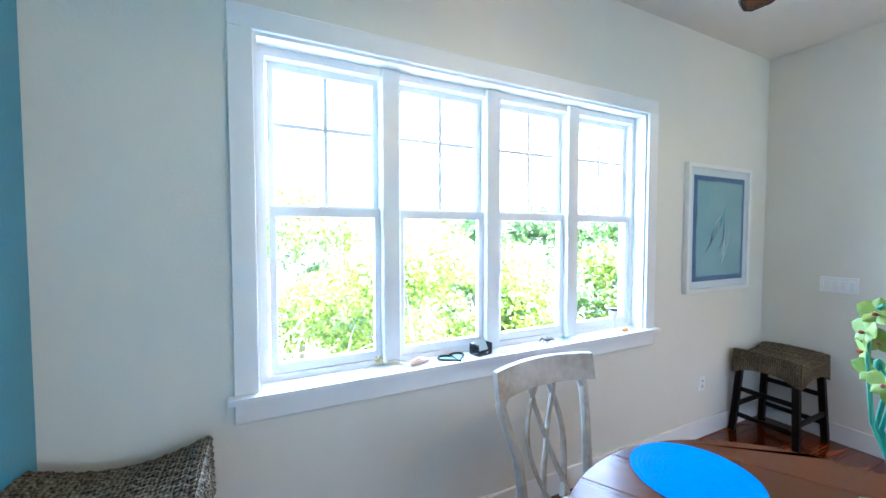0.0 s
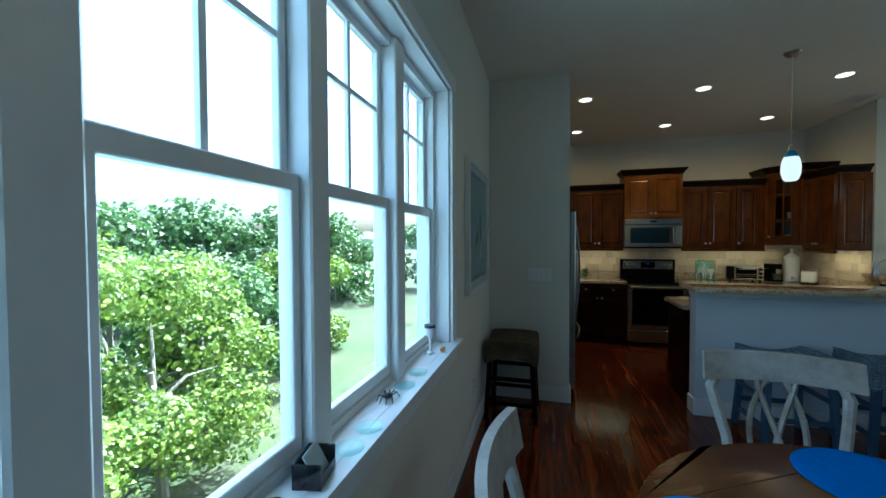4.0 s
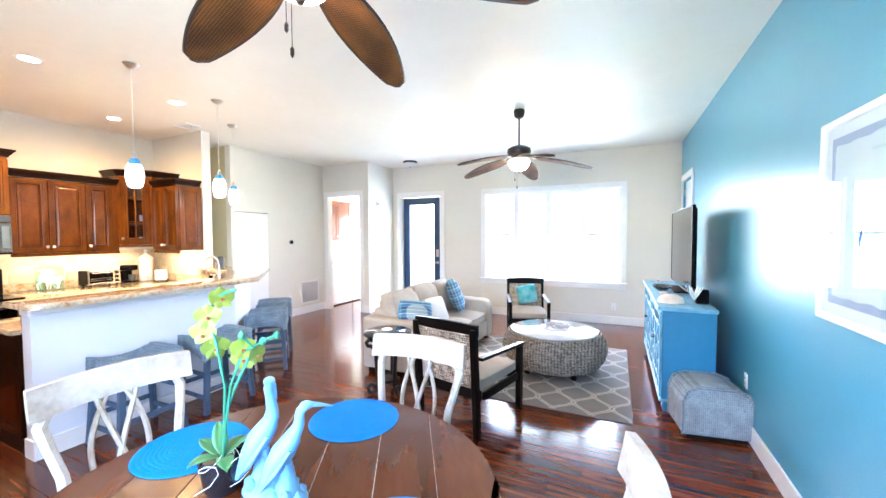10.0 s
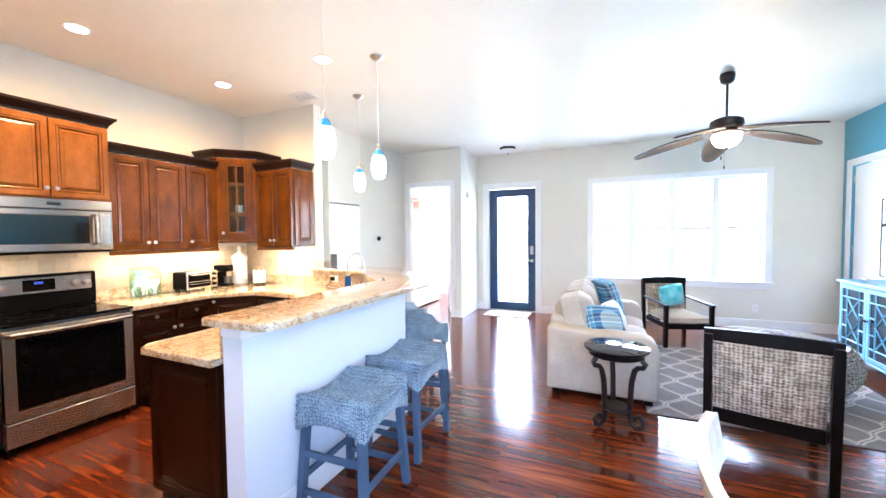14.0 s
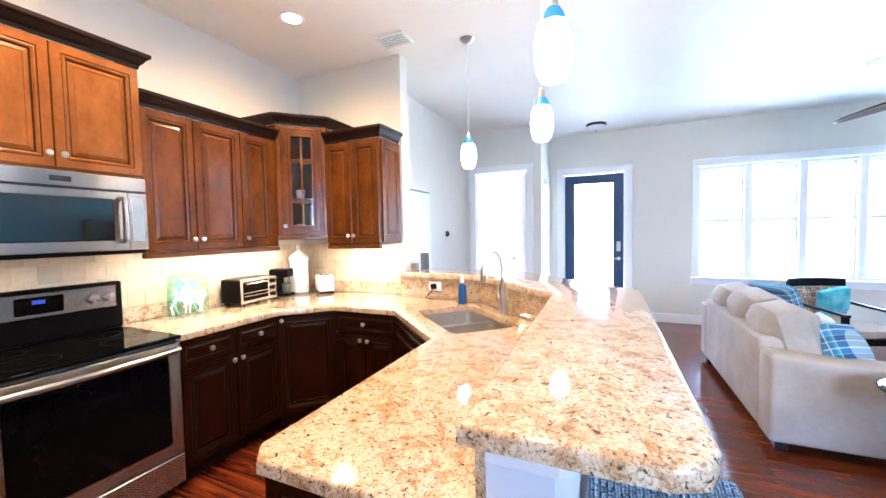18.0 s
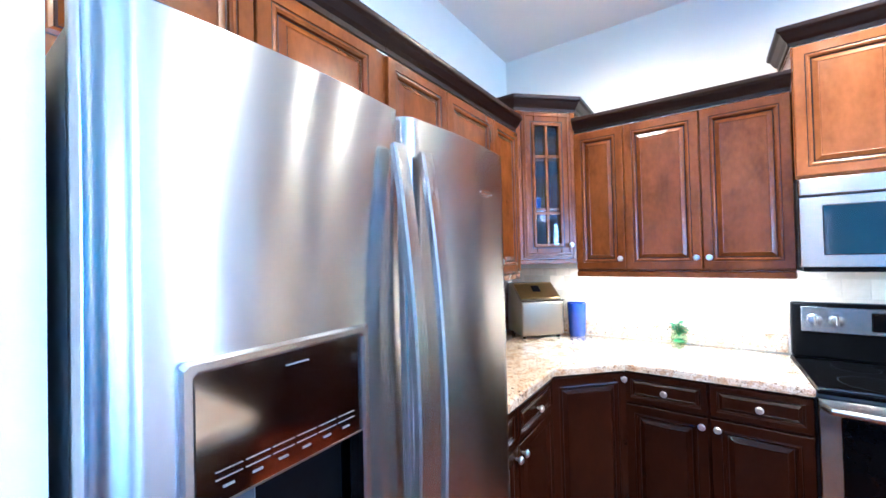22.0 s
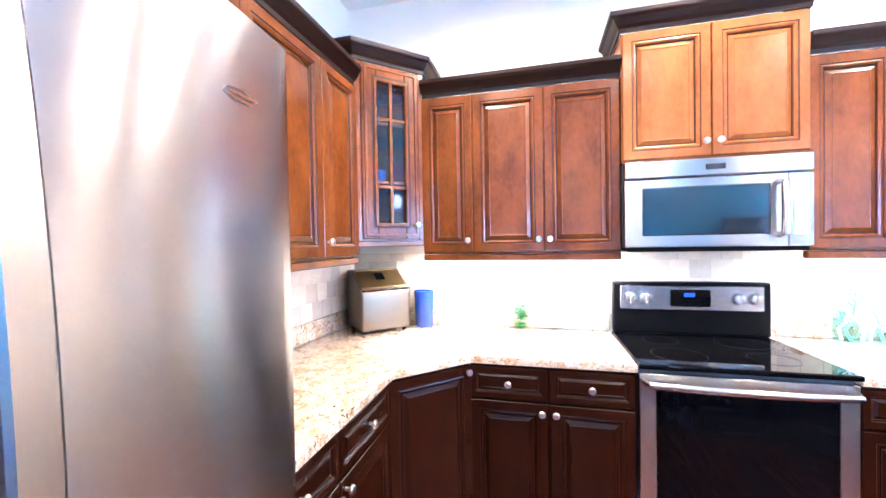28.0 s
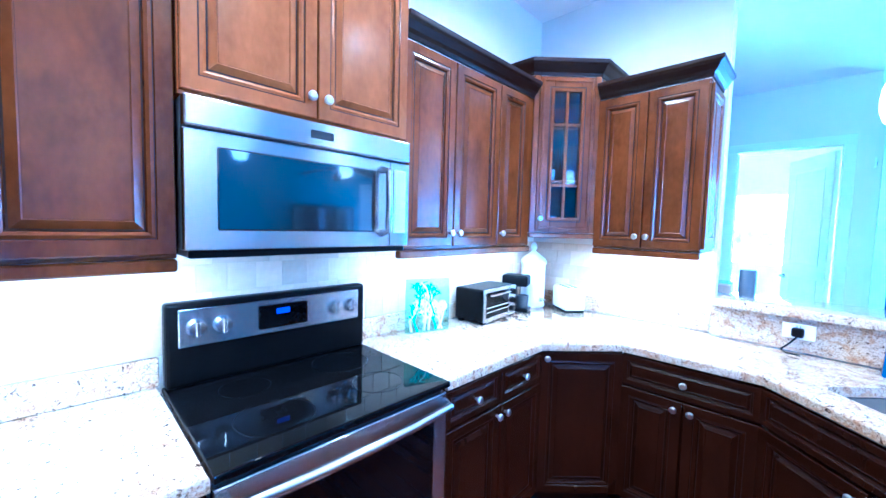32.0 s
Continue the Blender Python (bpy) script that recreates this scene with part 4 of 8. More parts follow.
BF = KE - 0.61
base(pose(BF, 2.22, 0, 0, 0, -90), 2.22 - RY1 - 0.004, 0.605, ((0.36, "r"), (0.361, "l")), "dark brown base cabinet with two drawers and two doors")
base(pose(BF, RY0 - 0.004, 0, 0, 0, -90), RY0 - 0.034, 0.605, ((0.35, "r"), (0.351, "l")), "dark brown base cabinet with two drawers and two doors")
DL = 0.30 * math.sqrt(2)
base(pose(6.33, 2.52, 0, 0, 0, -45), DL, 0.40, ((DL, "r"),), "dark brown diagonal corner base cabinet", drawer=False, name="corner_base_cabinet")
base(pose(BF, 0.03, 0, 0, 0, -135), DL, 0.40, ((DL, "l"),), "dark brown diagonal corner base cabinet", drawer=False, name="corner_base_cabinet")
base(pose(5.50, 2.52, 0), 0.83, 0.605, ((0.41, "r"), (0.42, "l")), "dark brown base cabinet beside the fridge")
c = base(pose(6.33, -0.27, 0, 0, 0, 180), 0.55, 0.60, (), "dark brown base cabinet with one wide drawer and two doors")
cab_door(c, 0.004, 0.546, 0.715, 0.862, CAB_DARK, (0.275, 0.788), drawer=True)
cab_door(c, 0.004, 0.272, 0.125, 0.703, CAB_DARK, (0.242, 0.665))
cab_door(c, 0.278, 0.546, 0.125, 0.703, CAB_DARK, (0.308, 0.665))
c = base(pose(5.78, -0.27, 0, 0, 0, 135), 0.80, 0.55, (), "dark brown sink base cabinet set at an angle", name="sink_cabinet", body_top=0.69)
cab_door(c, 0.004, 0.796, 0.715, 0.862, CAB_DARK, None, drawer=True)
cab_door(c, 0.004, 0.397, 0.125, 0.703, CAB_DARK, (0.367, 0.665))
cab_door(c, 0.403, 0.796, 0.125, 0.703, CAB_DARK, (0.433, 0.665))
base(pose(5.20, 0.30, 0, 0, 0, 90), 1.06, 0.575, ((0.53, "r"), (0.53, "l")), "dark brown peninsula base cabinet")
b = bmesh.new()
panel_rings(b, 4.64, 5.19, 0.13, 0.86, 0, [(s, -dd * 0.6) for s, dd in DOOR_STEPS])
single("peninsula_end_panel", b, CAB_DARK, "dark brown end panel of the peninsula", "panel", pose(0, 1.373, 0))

# granite worktops
b = bmesh.new()
prism(b, [(4.625, 1.41), (4.645, -0.06), (5.30, -0.725), (6.05, -0.80), (6.05, KS), (KE, KS), (KE, RY0 - 0.003), (BF - 0.03, RY0 - 0.003), (BF - 0.03, 0.06), (6.33, -0.24), (5.78, -0.24), (5.23, 0.31), (5.23, 1.36), (5.18, 1.41)], 0.876, 0.916, 0.012, 3)
top = single("granite_worktop", b, GRANITE, "speckled tan and cream granite worktop with a sink cut-out", "worktop", smooth=True)
cut = new("sink_cutter", mesh("sink_cutter", bx((-0.34, -0.215, 0.7), (0.34, 0.215, 1.0), 0.05, seg=3), GRANITE))
SINK_M = pose(5.235, -0.185, 0, 0, 0, 135)
cut.matrix_basis = SINK_M
mod = top.modifiers.new("sink_hole", "BOOLEAN")
mod.object, mod.operation, mod.solver = cut, "DIFFERENCE", "EXACT"
bpy.context.view_layer.update()
dg = bpy.context.evaluated_depsgraph_get()
me = bpy.data.meshes.new_from_object(top.evaluated_get(dg))
top.modifiers.clear()
top.data = me
bpy.data.objects.remove(cut)
b = bmesh.new()
prism(b, [(5.50, N), (5.50, 2.49), (6.32, 2.49), (6.60, 2.21), (BF - 0.03, RY1 + 0.003), (KE, RY1 + 0.003), (KE, N)], 0.876, 0.916, 0.012, 3)
single("granite_worktop", b, GRANITE, "speckled tan and cream granite worktop beside the range", "worktop", smooth=True)
ups = thing("granite_upstand", pose(0, 0, 0), "granite upstand behind the worktop", "upstand", kind="structure")
for lo, hi in (((KE - 0.022, RY1 + 0.003, 0.917), (KE, N - 0.022, 1.015)), ((KE - 0.022, KS + 0.022, 0.917), (KE, RY0 - 0.003, 1.015)), ((5.50, N - 0.022, 0.917), (KE, N, 1.015)), ((6.07, KS, 0.917), (KE, KS + 0.022, 1.015))):
    part("upstand_slab", bx(lo, hi, 0.002), GRANITE, ups)
# raised bar: knee wall, granite facing and top
KW = [(4.47, 1.36), (4.47, -0.17), (5.18, -0.90), (6.06, -0.985), (6.06, -0.83), (5.29, -0.755), (4.622, -0.07), (4.602, 1.36)]
b = bmesh.new()
prism(b, KW, 0.0, 1.083)
structure("knee_wall", b, KNEE, "white painted knee wall under the bar")
b = bmesh.new()
prism(b, [(4.603, 1.36), (4.623, -0.07), (5.29, -0.756), (6.06, -0.831), (6.06, -0.808), (5.30, -0.733), (4.645, -0.06), (4.624, 1.36)], 0.917, 1.083)
structure("bar_facing", b, GRANITE, "granite facing on the kitchen side of the bar")
b = bmesh.new()
prism(b, [(4.63, 1.44), (4.66, -0.04), (5.31, -0.70), (6.05, -0.775), (6.05, -1.15), (5.10, -1.15), (4.22, -0.26), (4.22, 1.36), (4.245, 1.415), (4.30, 1.44)], 1.086, 1.126, 0.014, 3)
single("granite_bar_top", b, GRANITE, "speckled cream granite bar top with a rounded edge", "bar top", smooth=True)
run_trim("baseboard_4", [((4.454, -0.17, 0), (4.47, 1.36, 0.14)), ((4.454, 1.36, 0), (4.602, 1.376, 0.14))], 0.14, 0)
run_trim("bar_trim", [((4.458, -0.16, 1.02), (4.47, 1.36, 1.083)), ((4.458, 1.36, 1.02), (4.602, 1.372, 1.083))], 0, 0)

# ---- backsplash tiles ----
def tiles(name, m, w, h, skip=()):
    """A field of square travertine tiles over grout; local x runs along the wall, the face looks to -y."""
    t = thing(name, m, "cream travertine backsplash tiles", "backsplash", kind="structure")
    part("grout", bx((0, 0.002, 0), (w, 0.006, h)), GROUT, t)
    s = 0.102
    shared = {}
    z = 0.0
    row = 0
    while z < h - 0.015:
        x = -(row % 2) * s / 2
        while x < w - 0.004:
            a, c, zz = max(x, 0), min(x + s, w), min(z + s, h)
            if c - a > 0.012 and not any(k0 < (a + c) / 2 < k1 for k0, k1 in skip):
                key = (round(c - a, 3), round(zz - z, 3))
                if key not in shared:
                    b = bmesh.new()
                    panel_rings(b, 0.0007, key[0] - 0.0007, 0.0007, key[1] - 0.0007, -0.002, [(0, 0.0055), (0, 0.0006), (0.0012, 0.0)])
                    shared[key] = mesh("tile", b, TILE)
                o = new("tile", shared[key])
                o.location = (a, 0, z)
                o.parent = t
            x += s
        z += s
        row += 1
    return t


tiles("backsplash_1", pose(KE - 0.007, N - 0.01, 1.016, 0, 0, -90), N - KS - 0.02, 0.36)
tiles("backsplash_2", pose(5.50, N - 0.007, 1.016), KE - 5.51, 0.36)
tiles("backsplash_3", pose(KE - 0.01, KS + 0.007, 1.016, 0, 0, 180), KE - 6.08, 0.36)

# ---- range ----
rg = thing("range", pose(BF - 0.03, RY1 - 0.003, 0, 0, 0, -90), "stainless steel electric range with a black glass cooktop and oven door", "range")
RWD = RY1 - RY0 - 0.006
part("body", bx((0, 0.03, 0.06), (RWD, 0.60, 0.895), 0.003), DARK_GREY, rg)
part("cooktop", bx((-0.004, -0.015, 0.896), (RWD + 0.004, 0.60, 0.918), 0.006, seg=2), BLACK_GLASS, rg)
for cx, cy, r in ((0.20, 0.16, 0.11), (0.56, 0.16, 0.09), (0.20, 0.42, 0.08), (0.56, 0.42, 0.11)):
    b = bmesh.new()
    tube(b, [(cx + r * math.cos(a_ * math.pi / 18), cy + r * math.sin(a_ * math.pi / 18), 0.9184) for a_ in range(37)], 0.0012, 4, flat=0.5)
    part("burner_ring", b, BLACK, rg)
bg = part("backguard", bx((0, 0.545, 0.919), (RWD, 0.60, 1.205), 0.012, seg=2), BLACK, rg)
part("control_panel", bx((0.035, 0.537, 1.055), (RWD - 0.035, 0.546, 1.185), 0.003), STEEL, bg)
part("display", bx((0.285, 0.532, 1.075), (0.475, 0.538, 1.165), 0.004), BLACK_GLASS, bg)
b = bx((0.35, 0.530, 1.128), (0.40, 0.533, 1.148))
part("clock_digits", b, mat("blue_digits", (0.02, 0.05, 0.4), (0.02, 0.05, 0.4), emit=(0.06, 0.14, 1, 0.005)), bg)
for kx in (0.085, 0.165, 0.60, 0.675):
    b = bmesh.new()
    lathe(b, [(0.031, 0), (0.030, 0.012), (0.025, 0.026), (0, 0.028)], 20)
    kn_ = part("knob", b, KNOB_STEEL, bg, smooth=True, at=pose(kx, 0.537, 1.12, 90, 0, 0))
    part("grip", bx((-0.006, -0.026, 0.020), (0.006, 0.026, 0.036), 0.003), KNOB_STEEL, kn_)
od = part("oven_door", framed(0.0, 0.245, RWD, 0.875, 0.075, 0.075, 0.08, 0.075, 0.0, 0.03, 0.003), STEEL, rg)
part("oven_window", bx((0.06, -0.003, 0.31), (RWD - 0.06, 0.012, 0.815), 0.01, seg=2), BLACK_GLASS, od)
b = bmesh.new()
tube(b, [(0.02, -0.008, 0.845), (0.03, -0.045, 0.845), (0.2, -0.055, 0.842), (RWD / 2, -0.058, 0.841), (RWD - 0.2, -0.055, 0.842), (RWD - 0.03, -0.045, 0.845), (RWD - 0.02, -0.008, 0.845)], 0.016, 10)
part("handle", b, STEEL, od, smooth=True)
part("warming_drawer", bx((0.0, 0.0, 0.07), (RWD, 0.03, 0.235), 0.004), STEEL, rg)
for fx in (0.05, RWD - 0.05):
    b = bmesh.new()
    lathe(b, [(0.02, 0), (0.02, 0.06)], 12, (fx, 0.1, 0))
    part("foot", b, BLACK, rg)

# ---- microwave ----
mw = thing("microwave", pose(EF - 0.07, RY1 - 0.003, 1.40, 0, 0, -90), "stainless steel over-range microwave under a wooden cabinet", "microwave")
part("body", bx((0, 0.03, 0.0), (RWD, 0.395, 0.405), 0.003), DARK_GREY, mw)
part("top_grille", bx((0, -0.006, 0.325), (RWD, 0.03, 0.405), 0.006, seg=2), STEEL, mw)
md = part("door", framed(0, 0, 0.66, 0.32, 0.10, 0.09, 0.07, 0.055, 0.0, 0.03, 0.002), STEEL, mw)
part("window", bx((0.075, -0.002, 0.052), (0.595, 0.012, 0.282), 0.006, seg=2), OVEN_GLASS, md)
b = bmesh.new()
tube(b, [(0.625, 0.0, 0.05), (0.625, -0.045, 0.06), (0.625, -0.048, 0.16), (0.625, -0.045, 0.275), (0.625, 0.0, 0.285)], 0.015, 10)
part("handle", b, STEEL, md, smooth=True)
part("keypad", bx((0.662, 0, 0.0), (RWD, 0.03, 0.32), 0.002), STEEL, mw)
part("button_field", bx((0.68, -0.003, 0.05), (RWD - 0.018, 0.006, 0.29), 0.002), NICKEL, mw)
part("badge", bx((0.34, -0.0085, 0.352), (0.42, -0.004, 0.378), 0.002), CARD_BLACK, mw)
part("vent_base", bx((0.01, 0.01, -0.022), (RWD - 0.01, 0.39, -0.001), 0.004), BLACK, mw)

# ---- fridge ----
GREY_MARK = mat("grey_print", (0.16, 0.16, 0.17), (0.14, 0.14, 0.15), rough=0.6)
fx0, fx1, fy = 4.562, 5.468, 2.375
fr = thing("fridge", pose(fx0, fy, 0), "stainless steel side-by-side fridge with an ice dispenser", "fridge")
FW, FS, FH = fx1 - fx0, 0.465, 1.775
part("cabinet", bx((0.004, 0.0, 0.03), (FW - 0.004, 0.72, 1.755), 0.004), mat("grey_fridge_side", (0.17, 0.18, 0.19), (0.15, 0.16, 0.17), scale=30, rough=0.4, bump=0.1), fr)
part("toe_grille", bx((0.01, -0.03, 0.0), (FW - 0.01, 0.02, 0.075), 0.003), BLACK, fr)


def bowed_door(x0, x1, z0, z1, hole=None):
    """A door skin that bulges gently forward, with rounded upright edges; hole cuts (x0, x1, z0, z1) out of it."""
    b = bmesh.new()
    xs = [x0, x0 + 0.006, x0 + 0.02] + [x0 + (x1 - x0) * k / 10 for k in range(1, 10)] + [x1 - 0.02, x1 - 0.006, x1]
    zs = [z0, z1]
    if hole:
        xs = sorted(set([v for v in xs if not (abs(v - hole[0]) < 0.012 or abs(v - hole[1]) < 0.012)] + [hole[0], hole[1]]))
        zs = [z0, hole[2], hole[3], z1]
    def depth(x):
        u = (x - x0) / (x1 - x0)
        d = -0.052 - 0.014 * math.sin(math.pi * u)
        e = min(x - x0, x1 - x)
        return d + (0.018 * (1 - min(e, 0.02) / 0.02) ** 2)
    g = {(i, j): b.verts.new((x, depth(x), z)) for i, x in enumerate(xs) for j, z in enumerate(zs)}
    bk = {(i, j): b.verts.new((x, 0.0, z)) for i, x in enumerate(xs) for j, z in enumerate(zs)}
    for i in range(len(xs) - 1):
        for j in range(len(zs) - 1):
            if hole and hole[0] - 1e-6 <= xs[i] and xs[i + 1] <= hole[1] + 1e-6 and j == 1:
                continue
            b.faces.new((g[i, j], g[i + 1, j], g[i + 1, j + 1], g[i, j + 1]))
            b.faces.new((bk[i, j], bk[i, j + 1], bk[i + 1, j + 1], bk[i + 1, j]))
        b.faces.new((g[i, 0], bk[i, 0], bk[i + 1, 0], g[i + 1, 0]))
        k = len(zs) - 1
        b.faces.new((g[i, k], g[i + 1, k], bk[i + 1, k], bk[i, k]))
    for j in range(len(zs) - 1):
        k = len(xs) - 1
        b.faces.new((g[0, j], g[0, j + 1], bk[0, j + 1], bk[0, j]))
        b.faces.new((g[k, j], bk[k, j], bk[k, j + 1], g[k, j + 1]))
    return b


DISP = (0.085, 0.335, 0.99, 1.375)
ld = part("freezer_door", bowed_door(0.0, FS - 0.005, 0.675, FH, DISP), STEEL, fr, smooth=True)
part("fridge_door", bowed_door(FS + 0.005, FW, 0.675, FH), STEEL, fr, smooth=True)
part("freezer_drawer", bowed_door(0.0, FW, 0.08, 0.663), STEEL, fr, smooth=True)
dp = part("dispenser_bezel", framed(DISP[0] - 0.012, DISP[2] - 0.012, DISP[1] + 0.012, DISP[3] + 0.012, 0.016, 0.016, 0.018, 0.016, -0.070, -0.03, 0.004), STEEL, ld)
part("control_face", bx((DISP[0] + 0.005, -0.062, 1.215), (DISP[1] - 0.005, -0.045, DISP[3] - 0.005)), DISPLAY_GLASS, dp)
for k in range(6):
    x = DISP[0] + 0.025 + k * 0.035
    for a0, a1, z0, z1 in ((0, 0.031, 1.243, 1.2438), (0, 0.031, 1.252, 1.2528), (0.008, 0.021, 1.232, 1.2345)):
        part("control_mark", bx((x + a0, -0.0635, z0), (x + a1, -0.0622, z1)), GREY_MARK, dp)
part("control_mark", bx((0.20, -0.0635, 1.352), (0.235, -0.0622, 1.354)), GREY_MARK, dp)
part("recess", boxes([((DISP[0] + 0.005, -0.012, DISP[2] + 0.007), (DISP[1] - 0.005, -0.005, 1.214)), ((DISP[0] + 0.005, -0.06, DISP[2] + 0.0065), (DISP[1] - 0.005, -0.012, DISP[2] + 0.012))]), BLACK, dp)
part("paddle", bx((0.13, -0.03, 1.06), (0.175, -0.02, 1.205), 0.004), DARK_GREY, dp)
part("metal_strip", bx((DISP[0] + 0.005, -0.0625, 1.2135), (DISP[1] - 0.005, -0.05, 1.2165)), ICE, dp)


def strap(b, pts, wide, thick, side):
    """A flat bar with eased edges swept along pts; side is the direction of its width."""
    side, rings = Vector(side), []
    P = [Vector(q) for q in pts]
    for i, q in enumerate(P):
        d = (P[min(i + 1, len(P) - 1)] - P[max(i - 1, 0)]).normalized()
        out = d.cross(side).normalized()
        w, t, e = wide / 2, thick / 2, 0.004
        rings.append([b.verts.new(q + side * u + out * v) for u, v in ((-w + e, -t), (w - e, -t), (w, -t + e), (w, t - e), (w - e, t), (-w + e, t), (-w, t - e), (-w, -t + e))])
    for r, s in zip(rings, rings[1:]):
        for k in range(8):
            b.faces.new((r[k], r[(k + 1) % 8], s[(k + 1) % 8], s[k]))
    b.faces.new(rings[0])
    b.faces.new(rings[-1][::-1])


BOW = [0, 0.008, 0.02, 0.035, 0.055, 0.08] + [0.12 + 0.76 * k / 14 for k in range(15)] + [0.92, 0.945, 0.965, 0.98, 0.992, 1]


def handle_bow(u):
    """How far a strap handle stands in front of the door at u along it: a shallow bow from end to end."""
    return -0.071 - 0.044 * math.sin(math.pi * u) ** 0.85


for hx in (FS - 0.040, FS + 0.040):
    b = bmesh.new()
    strap(b, [(hx, handle_bow(u), 0.715 + 0.985 * u) for u in BOW], 0.034, 0.018, (1, 0, 0))
    part("handle", b, STEEL, fr, smooth=True)
b = bmesh.new()
strap(b, [(0.07 + (FW - 0.14) * u, handle_bow(u), 0.575) for u in BOW], 0.034, 0.018, (0, 0, 1))
part("drawer_handle", b, STEEL, fr, smooth=True)
b = bmesh.new()
tube(b, [(0.77 + 0.030 * math.cos(k_ * math.pi / 12), -0.0655, 1.652 + 0.008 * math.sin(k_ * math.pi / 12)) for k_ in range(25)], 0.0016, 5)
cube(b, (0.745, -0.067, 1.651), (0.795, -0.063, 1.6535))
part("badge", b, CHROME, fr)
for z in (0.084, 1.777):
    part("hinge_cover", bx((0.01, -0.03, z if z > 1 else 0.04), (0.09, 0.05, z + 0.018 if z > 1 else 0.075), 0.004), BLACK, fr)

# ---- sink and tap ----
sk = thing("sink", SINK_M, "stainless steel double-bowl sink under the granite", "sink")
for a, c in ((-0.335, -0.012), (0.012, 0.335)):
    b = bmesh.new()
    w0, w1, d0, d1 = a, c, -0.21, 0.21
    rings = []
    for inset, z in ((0.0, 0.874), (0.004, 0.80), (0.02, 0.71), (0.05, 0.70)):
        ring = []
        r = 0.05
        for cx, cy, st in ((c - inset - r, d1 - inset - r, 0), (a + inset + r, d1 - inset - r, 90), (a + inset + r, d0 + inset + r, 180), (c - inset - r, d0 + inset + r, 270)):
            for k in range(5):
                ang = radians(st + k * 22.5)
                ring.append(b.verts.new((cx + r * math.cos(ang), cy + r * math.sin(ang), z)))
        rings.append(ring)
    for p_, q_ in zip(rings, rings[1:]):
        for k in range(20):
            b.faces.new((p_[k], p_[(k + 1) % 20], q_[(k + 1) % 20], q_[k]))
    b.faces.new(rings[-1])
    part("bowl", b, SINK_STEEL, sk, smooth=True)
    b = bmesh.new()
    lathe(b, [(0.04, 0.0), (0.035, 0.004), (0.02, 0.002), (0, 0.002)], 18, ((a + c) / 2, 0, 0.701))
    part("drain", b, CHROME, sk)
part("divider", boxes([((-0.013, -0.207, 0.80), (0.013, 0.207, 0.873))], 0.005), SINK_STEEL, sk)
tp = thing("kitchen_tap", pose(5.03, -0.38, 0.916, 0, 0, 45), "brushed steel gooseneck kitchen tap with a side lever", "tap")
b = bmesh.new()
lathe(b, [(0.03, 0), (0.032, 0.012), (0.022, 0.03), (0.025, 0.07), (0.020, 0.12), (0.014, 0.16)], 18)
tube(b, [(0, 0, 0.15), (0, 0, 0.30), (0.012, 0, 0.37), (0.05, 0, 0.415), (0.10, 0, 0.405), (0.135, 0, 0.36), (0.142, 0, 0.31)], 0.0125, 12)
part("spout", b, NICKEL, tp, smooth=True)
b = bmesh.new()
lathe(b, [(0.014, 0), (0.019, -0.03), (0.022, -0.09), (0.016, -0.10)], 16, (0.142, 0, 0.315))
part("spray_head", b, NICKEL, tp, smooth=True)
b = bmesh.new()
tube(b, [(0, -0.02, 0.075), (0, -0.055, 0.10), (0, -0.07, 0.16), (0, -0.062, 0.19)], [0.010, 0.009, 0.008, 0.010], 8)
part("lever", b, NICKEL, tp, smooth=True)

# ---- dining set ----
TC = Vector((1.75, 1.68, 0))
TR = 0.70
tb = thing("dining_table", pose(TC.x, TC.y, 0, 0, 0, 30), "round brown plank-top dining table with a white rim and pedestal", "table")
edges_x = [-TR + 2 * TR * k / 7 for k in range(8)]
for k in range(7):
    a, c = edges_x[k] + (0.0009 if k else 0), edges_x[k + 1] - (0.0009 if k < 6 else 0)
    pts = []
    for i in range(13):
        x = a + (c - a) * i / 12
        pts.append((x, -math.sqrt(max(0, TR ** 2 - x * x)) + 0.004))
    for i in range(13):
        x = c - (c - a) * i / 12
        pts.append((x, math.sqrt(max(0, TR ** 2 - x * x)) - 0.004))
    clean = []
    for q in pts:
        if not clean or (Vector(q) - Vector(clean[-1])).length > 1e-3:
            clean.append(q)
    if (Vector(clean[0]) - Vector(clean[-1])).length < 1e-3:
        clean.pop()
    b = bmesh.new()
    prism(b, clean, 0.735, 0.765, 0.0015, 1)
    part("board", b, TABLE_WOOD, tb)
b = bmesh.new()
lathe(b, [(TR - 0.06, 0.70), (TR - 0.002, 0.70), (TR + 0.006, 0.712), (TR + 0.006, 0.728), (TR - 0.004, 0.7345), (TR - 0.06, 0.7345)], 64)
part("rim", b, WHITE_WORN, tb, smooth=True)
b = bmesh.new()
lathe(b, [(TR - 0.012, 0.736), (TR - 0.012, 0.7625), (0.0, 0.7625)], 64)
part("seam_filler", b, WHITE_WORN, tb, "pale filler in the joints of the boards")
b = bmesh.new()
lathe(b, [(0.10, 0.10), (0.14, 0.14), (0.10, 0.22), (0.075, 0.30), (0.11, 0.40), (0.13, 0.48), (0.08, 0.56), (0.09, 0.62), (0.20, 0.70)], 28)
part("pedestal", b, WHITE_WORN, tb, smooth=True)
for k in range(4):
    b = bmesh.new()
    tube(b, [(0.06, 0, 0.22), (0.16, 0, 0.19), (0.28, 0, 0.10), (0.38, 0, 0.045), (0.43, 0, 0.04)], [0.05, 0.05, 0.042, 0.036, 0.038], 10)
    part("foot", b, WHITE_WORN, tb, smooth=True, at=pose(0, 0, 0, 0, 0, 45 + 90 * k))

